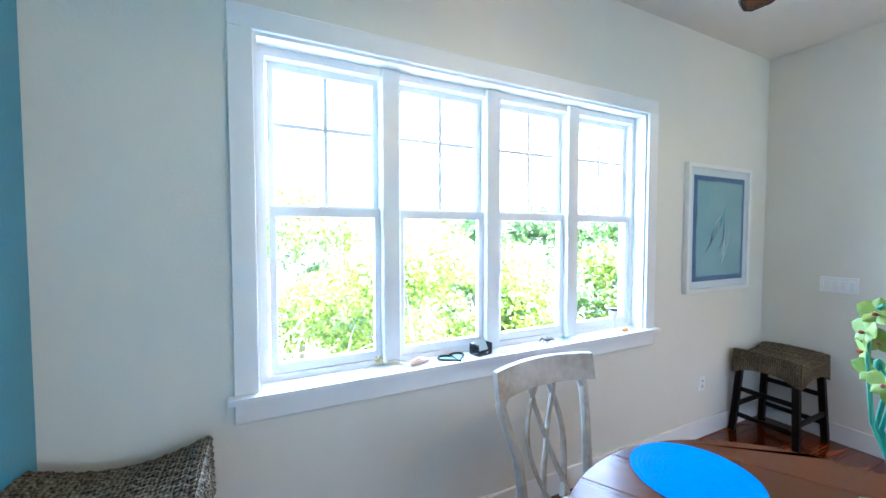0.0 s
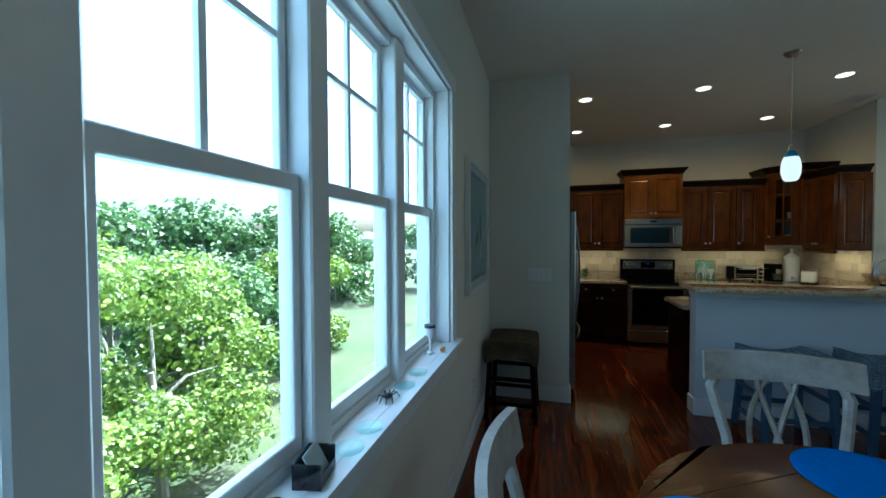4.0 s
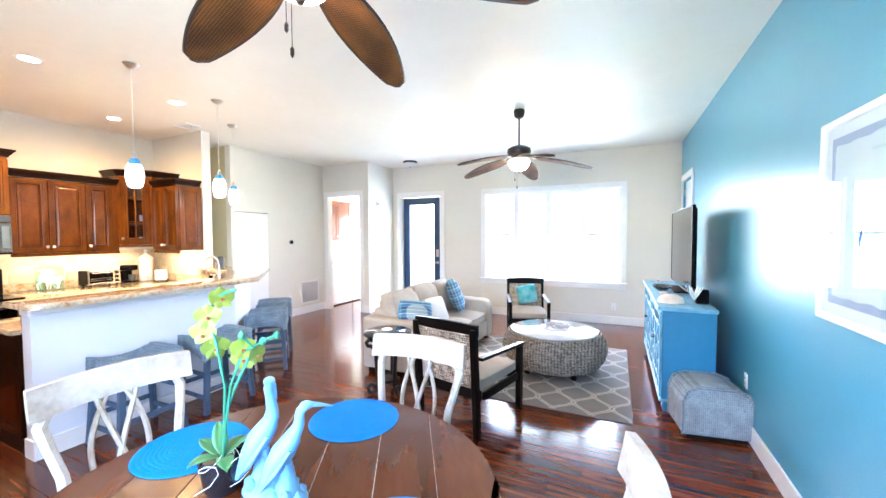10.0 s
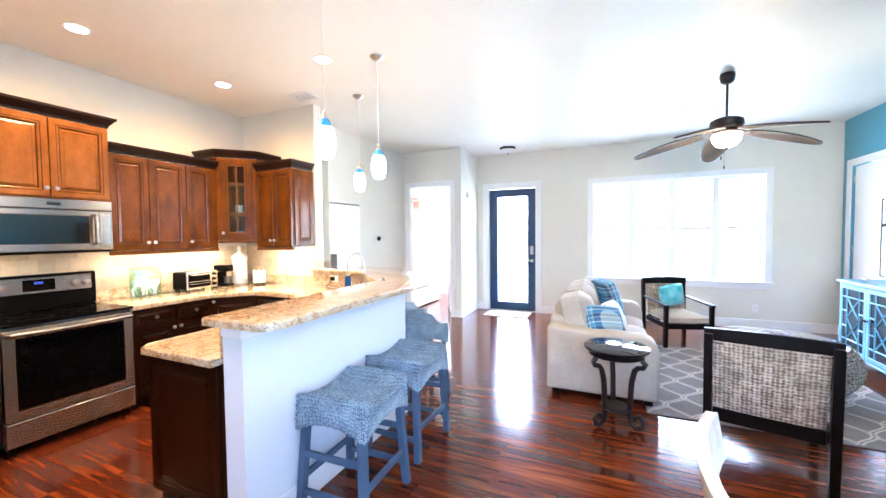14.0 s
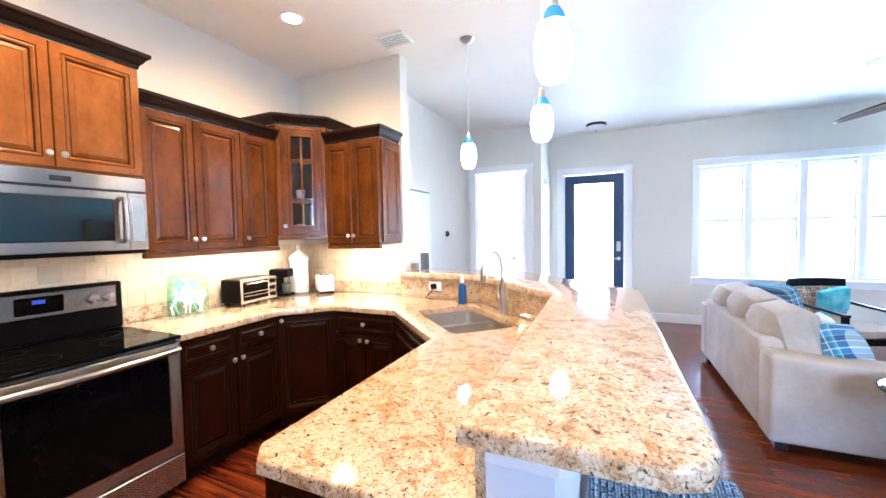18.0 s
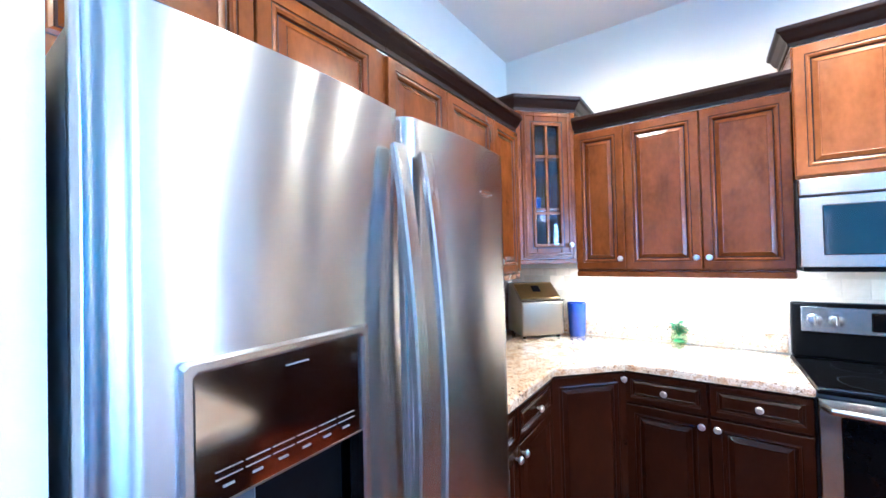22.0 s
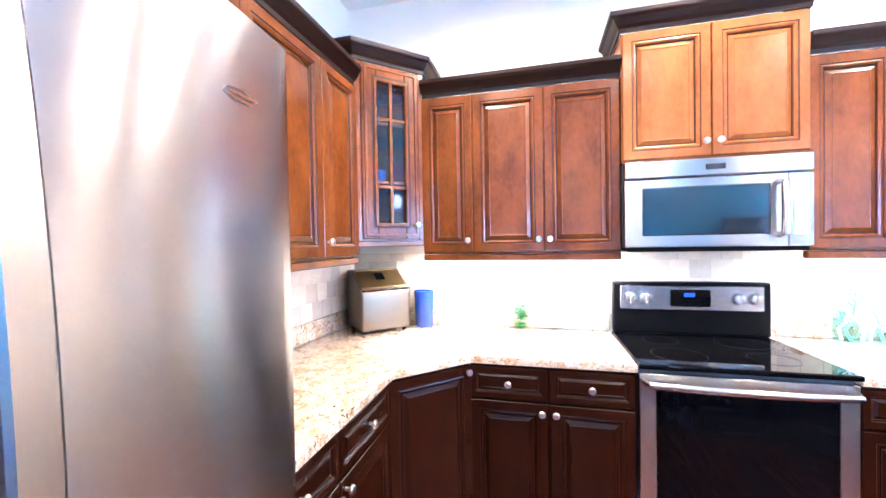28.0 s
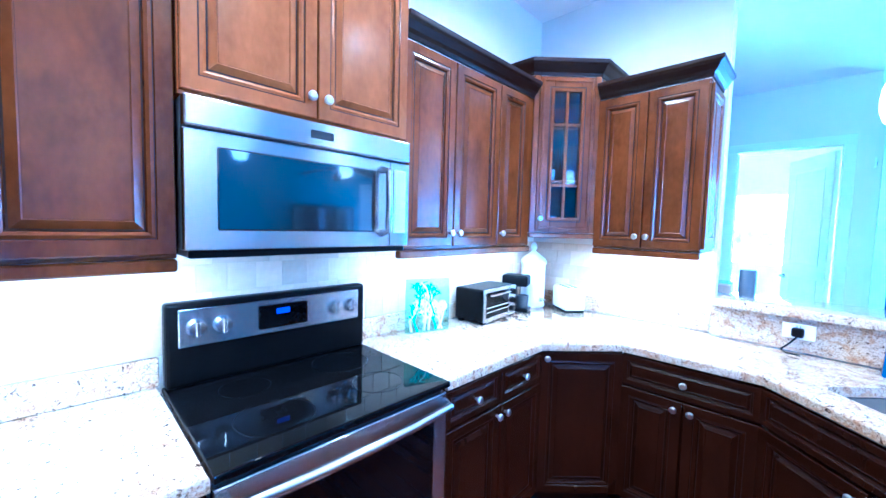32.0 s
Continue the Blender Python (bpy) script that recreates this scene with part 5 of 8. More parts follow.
# chair: back at local +y, faces -y
ch = thing("dining_chair", pose(0, 0, 0), "distressed white wooden dining chair with a crossed oval back", "chair", group="chairs round the dining table")
b = bmesh.new()
prism(b, [(-0.22, -0.24), (0.22, -0.24), (0.20, 0.17), (-0.20, 0.17)], 0.435, 0.465, 0.010, 2)
part("seat", b, WHITE_WORN, ch)
b = bmesh.new()
def rail_pt(u, v):
    x = (u - 0.5) * 0.54
    bow = 0.05 * (1 - (2 * u - 1) ** 2)
    return (x, 0.265 + bow - 0.02 + 0.02 * v, 0.905 + 0.115 * v)
for off in (0.0, 0.026):
    sheet(b, 12, 3, lambda u, v, o=off: (rail_pt(u, v)[0], rail_pt(u, v)[1] - 0.03 + o, rail_pt(u, v)[2] + 0.006 * math.sin(math.pi * u)))
bmesh.ops.bridge_loops(b, edges=[e for e in b.edges if e.is_boundary])
part("top_rail", b, WHITE_WORN, ch, smooth=True)
for s in (-1, 1):
    b = bmesh.new()
    tube(b, [(s * 0.185, 0.165, 0.43), (s * 0.185, 0.18, 0.55), (s * 0.195, 0.20, 0.68), (s * 0.222, 0.235, 0.80), (s * 0.235, 0.258, 0.87), (s * 0.215, 0.256, 0.912)], [0.022, 0.021, 0.020, 0.020, 0.022, 0.020], 8)
    part("back_post", b, WHITE_WORN, ch, smooth=True)
    b = bmesh.new()
    tube(b, [(s * 0.185, 0.15, 0.44), (s * 0.19, 0.17, 0.25), (s * 0.20, 0.23, 0.0)], [0.022, 0.021, 0.017], 8)
    part("back_leg", b, WHITE_WORN, ch, smooth=True)
    b = bmesh.new()
    lathe(b, [(0.013, 0.0), (0.017, 0.05), (0.022, 0.12), (0.016, 0.16), (0.024, 0.24), (0.026, 0.36), (0.022, 0.434)], 12, (s * 0.19, -0.205, 0))
    part("front_leg", b, WHITE_WORN, ch, smooth=True)
    b = bmesh.new()
    pts = []
    for k in range(15):
        u = k / 14
        x = s * (0.068 * math.cos(math.pi * u) - 0.012 * math.sin(2 * math.pi * u))
        pts.append((x, 0.178 + 0.095 * u + 0.02 * math.sin(math.pi * u), 0.455 + 0.46 * u))
    tube(b, pts, 0.0135, 6, flat=0.8)
    part("back_splat", b, WHITE_WORN, ch, smooth=True)
    b = bmesh.new()
    pts = []
    for k in range(13):
        u = k / 12
        pts.append((s * (0.032 + 0.066 * math.sin(math.pi * u) ** 0.9), 0.180 + 0.095 * u + 0.02 * math.sin(math.pi * u), 0.455 + 0.46 * u))
    tube(b, pts, 0.013, 6, flat=0.8)
    part("side_splat", b, WHITE_WORN, ch, smooth=True)
for lo, hi in (((-0.19, -0.215, 0.37), (0.19, -0.195, 0.43)), ((-0.18, 0.14, 0.37), (0.18, 0.16, 0.43))):
    part("apron", bx(lo, hi, 0.003), WHITE_WORN, ch)
for s in (-1, 1):
    part("side_apron", bx((s * 0.19 - 0.01, -0.19, 0.37), (s * 0.19 + 0.01, 0.14, 0.43), 0.003), WHITE_WORN, ch)
ch.matrix_basis = pose(2.43, 1.675, 0, 0, 0, -94)
copy_thing(ch, pose(1.745, 1.02, 0, 0, 0, 180))
copy_thing(ch, pose(1.66, 2.43, 0, 0, 0, 2))
copy_thing(ch, pose(1.00, 1.62, 0, 0, 0, 91))

for cx, cy in ((1.84, 2.17), (2.25, 1.62), (1.83, 1.19), (1.30, 1.70)):
    b = bmesh.new()
    prof = [(0.0, 0.0)] + [(0.185, 0.0), (0.192, 0.002)] + [(0.19 - 0.0079 * k, 0.0035 + 0.0008 * (k % 2)) for k in range(24)] + [(0, 0.004)]
    lathe(b, prof[1:], 48, (cx, cy, 0.7655))
    single("placemat", b, MAT_BLUE, "bright blue round woven placemat on the dining table", "placemat", smooth=False, group="placemats")

# orchid
orc = thing("potted_orchid", pose(1.925, 1.725, 0.766), "yellow-green artificial orchid in a glossy black pot", "plant")
b = bmesh.new()
lathe(b, [(0.050, 0.0), (0.055, 0.005), (0.066, 0.07), (0.073, 0.108), (0.069, 0.113), (0.062, 0.108), (0.058, 0.096), (0, 0.095)], 28)
part("pot", b, POT_BLACK, orc, smooth=True)


def leaf_blade(b, base_pt, direction, length, width, droop, up=0.5):
    d = Vector((direction[0], direction[1], 0)).normalized()
    sd = Vector((-d.y, d.x, 0))
    def f(u, v):
        w = width * math.sin(math.pi * min(1, 0.08 + u * 0.92)) ** 0.7 * (v - 0.5)
        p_ = Vector(base_pt) + d * (length * u) + Vector((0, 0, up * length * u - droop * length * u * u + 0.25 * abs(v - 0.5) * width)) + sd * w
        return p_
    sheet(b, 8, 4, f)


for ang, ln, wd, dr, upp in ((10, 0.085, 0.050, 0.30, 0.75), (75, 0.09, 0.048, 0.45, 0.55), (150, 0.10, 0.050, 0.45, 0.50), (215, 0.085, 0.052, 0.20, 1.0), (285, 0.095, 0.048, 0.45, 0.55), (335, 0.075, 0.048, 0.15, 1.2)):
    b = bmesh.new()
    leaf_blade(b, (0.01 * math.cos(radians(ang)), 0.01 * math.sin(radians(ang)), 0.100), (math.cos(radians(ang)), math.sin(radians(ang))), ln, wd, dr, upp)
    lf = part("leaf", b, LEAF_DARK, orc, smooth=True)
    sol = lf.modifiers.new("thick", "SOLIDIFY")
    sol.thickness = 0.002
STEMS = [[(0, 0, 0.08), (-0.03, 0.015, 0.20), (-0.09, 0.05, 0.36), (-0.075, 0.065, 0.50), (-0.05, 0.07, 0.58), (-0.08, 0.05, 0.63), (-0.12, 0.03, 0.645)],
         [(0.005, -0.005, 0.08), (-0.045, 0.02, 0.22), (-0.10, 0.04, 0.36), (-0.13, 0.02, 0.46), (-0.19, -0.05, 0.50)],
         [(-0.005, 0.005, 0.08), (-0.04, 0.02, 0.25), (-0.11, 0.03, 0.36), (-0.15, 0.0, 0.47), (-0.14, 0.03, 0.51)]]
for st in STEMS:
    b = bmesh.new()
    tube(b, st, 0.0045, 6)
    part("stem", b, STEM, orc, smooth=True)


def blossom(at_pt, yaw, tilt, size):
    root = None
    for k, (ang, ln, wd) in enumerate(((90, 1.0, 0.75), (18, 1.1, 1.0), (162, 1.1, 1.0), (234, 0.95, 0.65), (306, 0.95, 0.65))):
        b = bmesh.new()
        c, s = math.cos(radians(ang)), math.sin(radians(ang))
        def f(u, v):
            w = size * wd * math.sin(math.pi * (0.06 + 0.94 * u)) ** 0.6 * (v - 0.5) * 0.9
            r = size * ln * u * 0.75
            return (c * r - s * w, -0.25 * size * u * u * 0.6 + 0.12 * size * abs(v - 0.5), s * r + c * w)
        sheet(b, 6, 4, f)
        if root is None:
            root = part("blossom", b, PETAL, orc, smooth=True, at=pose(*at_pt, tilt, 0, yaw))
        else:
            part("petal", b, PETAL, root, smooth=True)
    b = bmesh.new()
    ball(b, (0, -0.008, -0.006), (size * 0.14, size * 0.15, size * 0.12), 1)
    part("throat", b, PETAL_RED, root, smooth=True)


for pt, yaw, tilt, sz in (((-0.06, 0.075, 0.57), -130, -5, 0.055), ((-0.085, 0.05, 0.62), -100, -20, 0.055), ((-0.045, 0.08, 0.52), -150, 5, 0.058), ((-0.065, 0.06, 0.475), -110, 5, 0.058), ((-0.035, 0.06, 0.545), -70, 0, 0.05), ((-0.13, 0.02, 0.47), -110, -15, 0.055), ((-0.11, 0.0, 0.43), -140, -5, 0.058), ((-0.15, -0.01, 0.445), -80, -5, 0.05)):
    blossom(pt, yaw, tilt, sz * 0.86)
for pt in ((-0.19, -0.05, 0.50), (-0.165, -0.02, 0.485), (-0.14, 0.03, 0.512)):
    b = bmesh.new()
    ball(b, pt, (0.011, 0.011, 0.015), 1)
    part("bud", b, STEM, orc, smooth=True)
for k in range(3):
    b = bmesh.new()
    a = radians(120 + 50 * k)
    tube(b, [((0.03 + 0.12 * j / 12) * math.cos(a + 0.35 * math.sin(j * 0.8 + k)), (0.03 + 0.12 * j / 12) * math.sin(a + 0.35 * math.sin(j * 0.8 + k)), 0.10 + 0.022 * math.sin(j * 0.9 + k) + 0.02 * math.sin(math.pi * j / 12)) for j in range(13)], 0.0009, 5)
    part("air_root", b, WHITE, orc)


# bird statues: one plain mesh each
def bird(m, neck_up, label):
    b = bmesh.new()
    lathe(b, [(0.066, 0.0), (0.071, 0.010), (0.064, 0.024), (0.046, 0.042), (0.034, 0.080), (0.028, 0.115), (0.022, 0.15), (0.016, 0.17)], 20)
    for k in range(7):
        a_ = k * 0.9
        ball(b, (0.048 * math.cos(a_), 0.044 * math.sin(a_), 0.028 + 0.012 * (k % 3)), (0.021, 0.018, 0.030), 1)
    for s_ in (-1, 1):
        tube(b, [(0.006, s_ * 0.014, 0.05), (0.008, s_ * 0.015, 0.11), (0.0, s_ * 0.018, 0.17)], [0.011, 0.010, 0.016], 8)
    body = [(-0.085, 0, 0.070), (-0.068, 0, 0.100), (-0.040, 0, 0.150), (-0.008, 0, 0.205), (0.020, 0, 0.245), (0.032, 0, 0.275)]
    tube(b, body, [0.005, 0.018, 0.034, 0.041, 0.033, 0.021], 16)
    for s_ in (-1, 1):
        tube(b, [(-0.080, s_ * 0.010, 0.085), (-0.035, s_ * 0.030, 0.150), (0.010, s_ * 0.036, 0.220)], [0.004, 0.018, 0.014], 10, flat=0.6)
    if neck_up:
        tube(b, [(0.028, 0, 0.265), (0.032, 0, 0.30), (0.026, 0, 0.35), (0.020, 0, 0.385), (0.024, 0, 0.405)], [0.027, 0.020, 0.016, 0.0155, 0.014], 12)
        ball(b, (0.024, 0, 0.410), (0.020, 0.016, 0.018), 2)
        tube(b, [(0.02, 0, 0.410), (0.038, 0, 0.395), (0.048, 0, 0.335)], [0.012, 0.008, 0.002], 8)
    else:
        tube(b, [(0.030, 0, 0.265), (0.044, 0, 0.292), (0.046, 0, 0.322), (0.050, 0, 0.345), (0.070, 0, 0.362)], [0.026, 0.020, 0.017, 0.017, 0.016], 12)
        ball(b, (0.070, 0, 0.362), (0.024, 0.018, 0.018), 2)
        tube(b, [(0.085, 0, 0.362), (0.120, 0, 0.352), (0.165, 0, 0.335)], [0.012, 0.008, 0.002], 8)
    single("bird_statue", b, BIRD, label, "statue", m, smooth=True, group="bird statues")


bird(pose(1.69, 1.69, 0.766, 0, 0, -125) @ Matrix.Diagonal((0.86, 0.94, 0.78, 1)), False, "pale blue glazed heron figurine standing with its beak forward")
bird(pose(1.805, 1.675, 0.766, 0, 0, -120) @ Matrix.Diagonal((0.90, 0.98, 0.83, 1)), True, "pale blue glazed heron figurine with an upright neck")

# ---- woven stools ----
def strand(b, pts, radius, twist):
    """A braided strand: a tube that swells and sways along its length."""
    line, radii, run = [], [], 0.0
    pts = [Vector(p) for p in pts]
    for k, p in enumerate(pts):
        if k:
            run += (p - pts[k - 1]).length
        line.append(p + Vector((0, 0, 0.0022 * math.sin(run * 130 + twist))))
        radii.append(radius * (1 + 0.22 * math.sin(run * 260 + twist)))
    tube(b, line, radii, 6)


def stool(m, weave_mat, wood, label, group):
    t = thing("woven_stool", m, label, "stool", group=group)
    H = 0.655
    hx, hy = 0.225, 0.21
    def top(x, y):
        return H - 0.035 + 0.045 * x * x - 0.012 * abs(y) ** 3
    b = bmesh.new()
    sheet(b, 10, 8, lambda u, v: ((u - 0.5) * 2 * hx * 0.98, (v - 0.5) * 2 * hy * 0.98, top(2 * u - 1, 2 * v - 1) - 0.008))
    rim = [e for e in b.edges if e.is_boundary]
    r = bmesh.ops.extrude_edge_only(b, edges=rim)
    for g in r["geom"]:
        if isinstance(g, bmesh.types.BMVert):
            x, y = g.co.x / hx, g.co.y / hy
            along = y if abs(abs(x) - 0.98) < 0.02 else x
            g.co.z = H - 0.118 - 0.060 * abs(along) ** 2.2
    seat = part("woven_seat", b, weave_mat, t, smooth=True)
    rows = 20
    for k in range(rows):
        b = bmesh.new()
        y = -1 + 2 * (k + 0.5) / rows
        strand(b, [(x * hx, y * hy, top(x, y) - 0.003) for x in [-1 + 2 * j / 44 for j in range(45)]], 0.0118, k * math.pi)
        part("braid", b, weave_mat, seat, smooth=True)
    around = [(-1 + 2 * j / 40, -1) for j in range(40)] + [(1, -1 + 2 * j / 40) for j in range(40)] + [(1 - 2 * j / 40, 1) for j in range(40)] + [(-1, 1 - 2 * j / 40) for j in range(41)]
    for k in range(8):
        b = bmesh.new()
        line = []
        for x, y in around:
            along = y if abs(x) == 1 else x
            z0, z1 = top(x, y) - 0.006, H - 0.118 - 0.060 * abs(along) ** 2.2
            corner = 1 - 0.035 * (abs(x * y) ** 8)
            line.append((x * hx * corner * (1 + 0.004 * k), y * hy * corner * (1 + 0.004 * k), z0 + (z1 - z0) * k / 7))
        strand(b, line, 0.0118, k * math.pi)
        part("braid", b, weave_mat, seat, smooth=True)
    for sx in (-1, 1):
        for sy in (-1, 1):
            b = bmesh.new()
            vs = cube(b, (-0.021, -0.021, 0), (0.021, 0.021, 0.565), 0.003)
            for v in b.verts:
                k = 1 - v.co.z / 0.565
                v.co.x += sx * (0.188 + 0.035 * k)
                v.co.y += sy * (0.172 + 0.03 * k)
            part("leg", b, wood, t)
    for sy in (-1, 1):
        part("stretcher", bx((-0.19, sy * 0.193 - 0.011, 0.19), (0.19, sy * 0.193 + 0.011, 0.225), 0.003), wood, t)
    for sx in (-1, 1):
        for z in (0.12, 0.33):
            part("side_stretcher", bx((sx * 0.213 - 0.011, -0.175, z), (sx * 0.213 + 0.011, 0.175, z + 0.033), 0.003), wood, t)
    return t


st1 = stool(pose(4.215, 0.86, 0, 0, 0, 92), SEAGRASS, GREY_WOOD, "blue-grey woven seagrass bar stool with grey wooden legs", "stools at the bar")
copy_thing(st1, pose(4.24, 0.20, 0, 0, 0, 88))
copy_thing(st1, pose(4.60, -0.68, 0, 0, 0, 135))
copy_thing(st1, pose(5.10, -1.22, 0, 0, 0, 137))
stool(pose(4.16, 2.88, 0, 0, 0, 0), SEAGRASS_BROWN, DARK_WOOD, "brown woven seagrass stool in the corner by the switch", "spare stools")
stool(pose(0.125, 2.85, 0, 0, 0, 0) @ Matrix.Diagonal((1.1, 1.0, 1.24, 1.0)), SEAGRASS_BROWN, DARK_WOOD, "tall dark brown woven seagrass stool in the corner by the window", "spare stools")

# ---- rug ----
rug = thing("rug", pose(0.66, -3.06, 0), "grey rug with a pale ogee lattice pattern", "rug")
RW, RL = 1.95, 2.16
part("rug_body", bx((0, 0, 0.001), (RW, RL, 0.011), 0.003), RUG_GREY, rug)
b = bmesh.new()
cellx, celly = RW / 6, RL / 5
def ribbon(pts, w, z):
    vs = []
    for i, q in enumerate(pts):
        d = (Vector(pts[min(i + 1, len(pts) - 1)]) - Vector(pts[max(i - 1, 0)])).normalized()
        n_ = Vector((-d.y, d.x)) * w
        vs.append((b.verts.new((min(max(q[0] + n_.x, 0.01), RW - 0.01), min(max(q[1] + n_.y, 0.01), RL - 0.01), z)), b.verts.new((min(max(q[0] - n_.x, 0.01), RW - 0.01), min(max(q[1] - n_.y, 0.01), RL - 0.01), z))))
    for p_, q_ in zip(vs, vs[1:]):
        b.faces.new((p_[0], p_[1], q_[1], q_[0]))
for k in range(0, 7):
    for s in (-1, 1):
        for o in (-0.016, 0.016):
            ribbon([(k * cellx + s * (cellx / 2) * (0.5 - 0.5 * math.cos(2 * math.pi * v / 16)) + o, v / 16 * celly) for v in range(0, 81)], 0.007, 0.0125 + 0.0002 * (s > 0) + 0.0001 * (o > 0))
part("lattice", b, RUG_LINE, rug)

# ---- sofa ----
sf = thing("sofa", pose(3.43, -0.98, 0, 0, 0, 0), "tan microfibre three-seat sofa with loose back cushions", "sofa")
# local: x from -0.93 (front) to 0 (back), y from 0 (near arm) down to -2.0 (far arm)
part("base_frame", bx((-0.90, -1.99, 0.08), (-0.02, -0.01, 0.30), 0.02, seg=2), SOFA, sf)
for y0, y1 in ((-0.22, 0.0), (-2.0, -1.78)):
    b = bmesh.new()
    prof = [(-0.92, 0.06), (-0.92, 0.50), (-0.88, 0.575), (-0.80, 0.605), (-0.30, 0.615), (-0.02, 0.64), (0.0, 0.62), (0.0, 0.06)]
    lo = [b.verts.new((x, y0, z)) for x, z in prof]
    hi = [b.verts.new((x, y1, z)) for x, z in prof]
    b.faces.new(lo)
    b.faces.new(hi[::-1])
    for k in range(len(prof)):
        j = (k + 1) % len(prof)
        b.faces.new((lo[k], lo[j], hi[j], hi[k]))
    bmesh.ops.recalc_face_normals(b, faces=b.faces)
    bmesh.ops.bevel(b, geom=list(b.edges), offset=0.028, segments=3, affect="EDGES", profile=0.5)
    part("arm", b, SOFA, sf, smooth=True)
b = bmesh.new()
cube(b, (-0.20, -1.78, 0.06), (0.0, -0.22, 0.70), 0.035, seg=3)
part("back", b, SOFA, sf, smooth=True)


def cushion(lo, hi, puff, cuts=5):
    b = bmesh.new()
    bmesh.ops.create_cube(b, size=1)
    bmesh.ops.subdivide_edges(b, edges=b.edges, cuts=cuts, use_grid_fill=True)
    c = [(lo[i] + hi[i]) / 2 for i in range(3)]
    h = [(hi[i] - lo[i]) / 2 for i in range(3)]
    thin = min(range(3), key=lambda i: h[i])
    for v in b.verts:
        q = [v.co[i] * 2 for i in range(3)]
        o = [i for i in range(3) if i != thin]
        fade = (1 - abs(q[o[0]]) ** 4) * (1 - abs(q[o[1]]) ** 4)
        q[thin] *= 0.55 + 0.45 * fade ** 0.5 + puff * fade
        rnd = 1 - 0.06 * (abs(q[o[0]]) ** 6) * (abs(q[o[1]]) ** 6)
        q[o[0]] *= rnd
        q[o[1]] *= rnd
        v.co = Vector([c[i] + q[i] * h[i] for i in range(3)])
    return b


for k in range(3):
    y1 = -0.225 - k * 0.518
    part("seat_cushion", cushion((-0.90, y1 - 0.512, 0.30), (-0.20, y1, 0.45), 0.15), SOFA, sf, smooth=True)
    part("back_cushion", cushion((-0.145, -0.262, -0.25), (0.145, 0.262, 0.25), 0.32), SOFA, sf, smooth=True, at=pose(-0.235, y1 - 0.256 + (0.012, -0.008, 0.005)[k], (0.64, 0.655, 0.645)[k], (2, -2, 1)[k], (15, 12, 16)[k], 0))
for x, y in ((-0.84, -0.08), (-0.08, -0.08), (-0.84, -1.92), (-0.08, -1.92)):
    part("foot", bx((x - 0.035, y - 0.035, 0), (x + 0.035, y + 0.035, 0.078), 0.004), DARK_WOOD, sf)
single("throw_pillow", cushion((-0.07, -0.23, -0.22), (0.07, 0.23, 0.22), 0.4), PLAID, "blue and white plaid throw pillow on the sofa", "pillow", pose(2.92, -2.50, 0.70, 0, 20, 28), smooth=True, group="sofa pillows")
single("throw_pillow", cushion((-0.06, -0.20, -0.17), (0.06, 0.20, 0.17), 0.4), PLAID, "small blue plaid pillow leaning on the sofa arm", "pillow", pose(2.93, -1.32, 0.625, 10, 28, -40), smooth=True, group="sofa pillows")
single("throw_pillow", cushion((-0.06, -0.17, -0.16), (0.06, 0.17, 0.16), 0.4), WHITE_CLOTH, "small white pillow on the sofa", "pillow", pose(2.86, -1.72, 0.62, 0, 24, -15), smooth=True, group="sofa pillows")

# ---- side table ----
sd = thing("side_table", pose(2.85, -0.62, 0), "dark round side table with scrolled iron legs", "side table")
b = bmesh.new()
lathe(b, [(0.20, 0.585), (0.225, 0.59), (0.235, 0.60), (0.235, 0.612), (0.225, 0.62), (0.0, 0.622)], 40)
part("tabletop", b, GLOSS_BLACK, sd, smooth=True)
b = bmesh.new()
lathe(b, [(0.19, 0.545), (0.20, 0.55), (0.20, 0.584), (0.0, 0.585)], 36)
part("apron", b, DARK_WOOD, sd, smooth=True)
for k in range(3):
    b = bmesh.new()
    tube(b, [(0.185, 0, 0.54), (0.21, 0, 0.515), (0.195, 0, 0.485), (0.16, 0, 0.478), (0.135, 0, 0.45), (0.115, 0, 0.36), (0.108, 0, 0.26), (0.104, 0, 0.17), (0.100, 0, 0.10), (0.112, 0, 0.045), (0.15, 0, 0.018), (0.19, 0, 0.03), (0.20, 0, 0.075), (0.17, 0, 0.105), (0.14, 0, 0.09), (0.145, 0, 0.065)], 0.0205, 8)
    part("leg", b, IRON, sd, smooth=True, at=pose(0, 0, 0.0, 0, 0, 40 + 120 * k))
b = bmesh.new()
lathe(b, [(0.095, 0.12), (0.12, 0.135), (0.095, 0.15)], 24)
part("ring", b, IRON, sd)
b = bmesh.new()
lathe(b, [(0.05, 0.0), (0.055, 0.006), (0.05, 0.011), (0, 0.012)], 24, (2.87, -0.64, 0.6235))
single("coaster", b, WHITE, "round white coaster on the side table", "coaster", smooth=True)

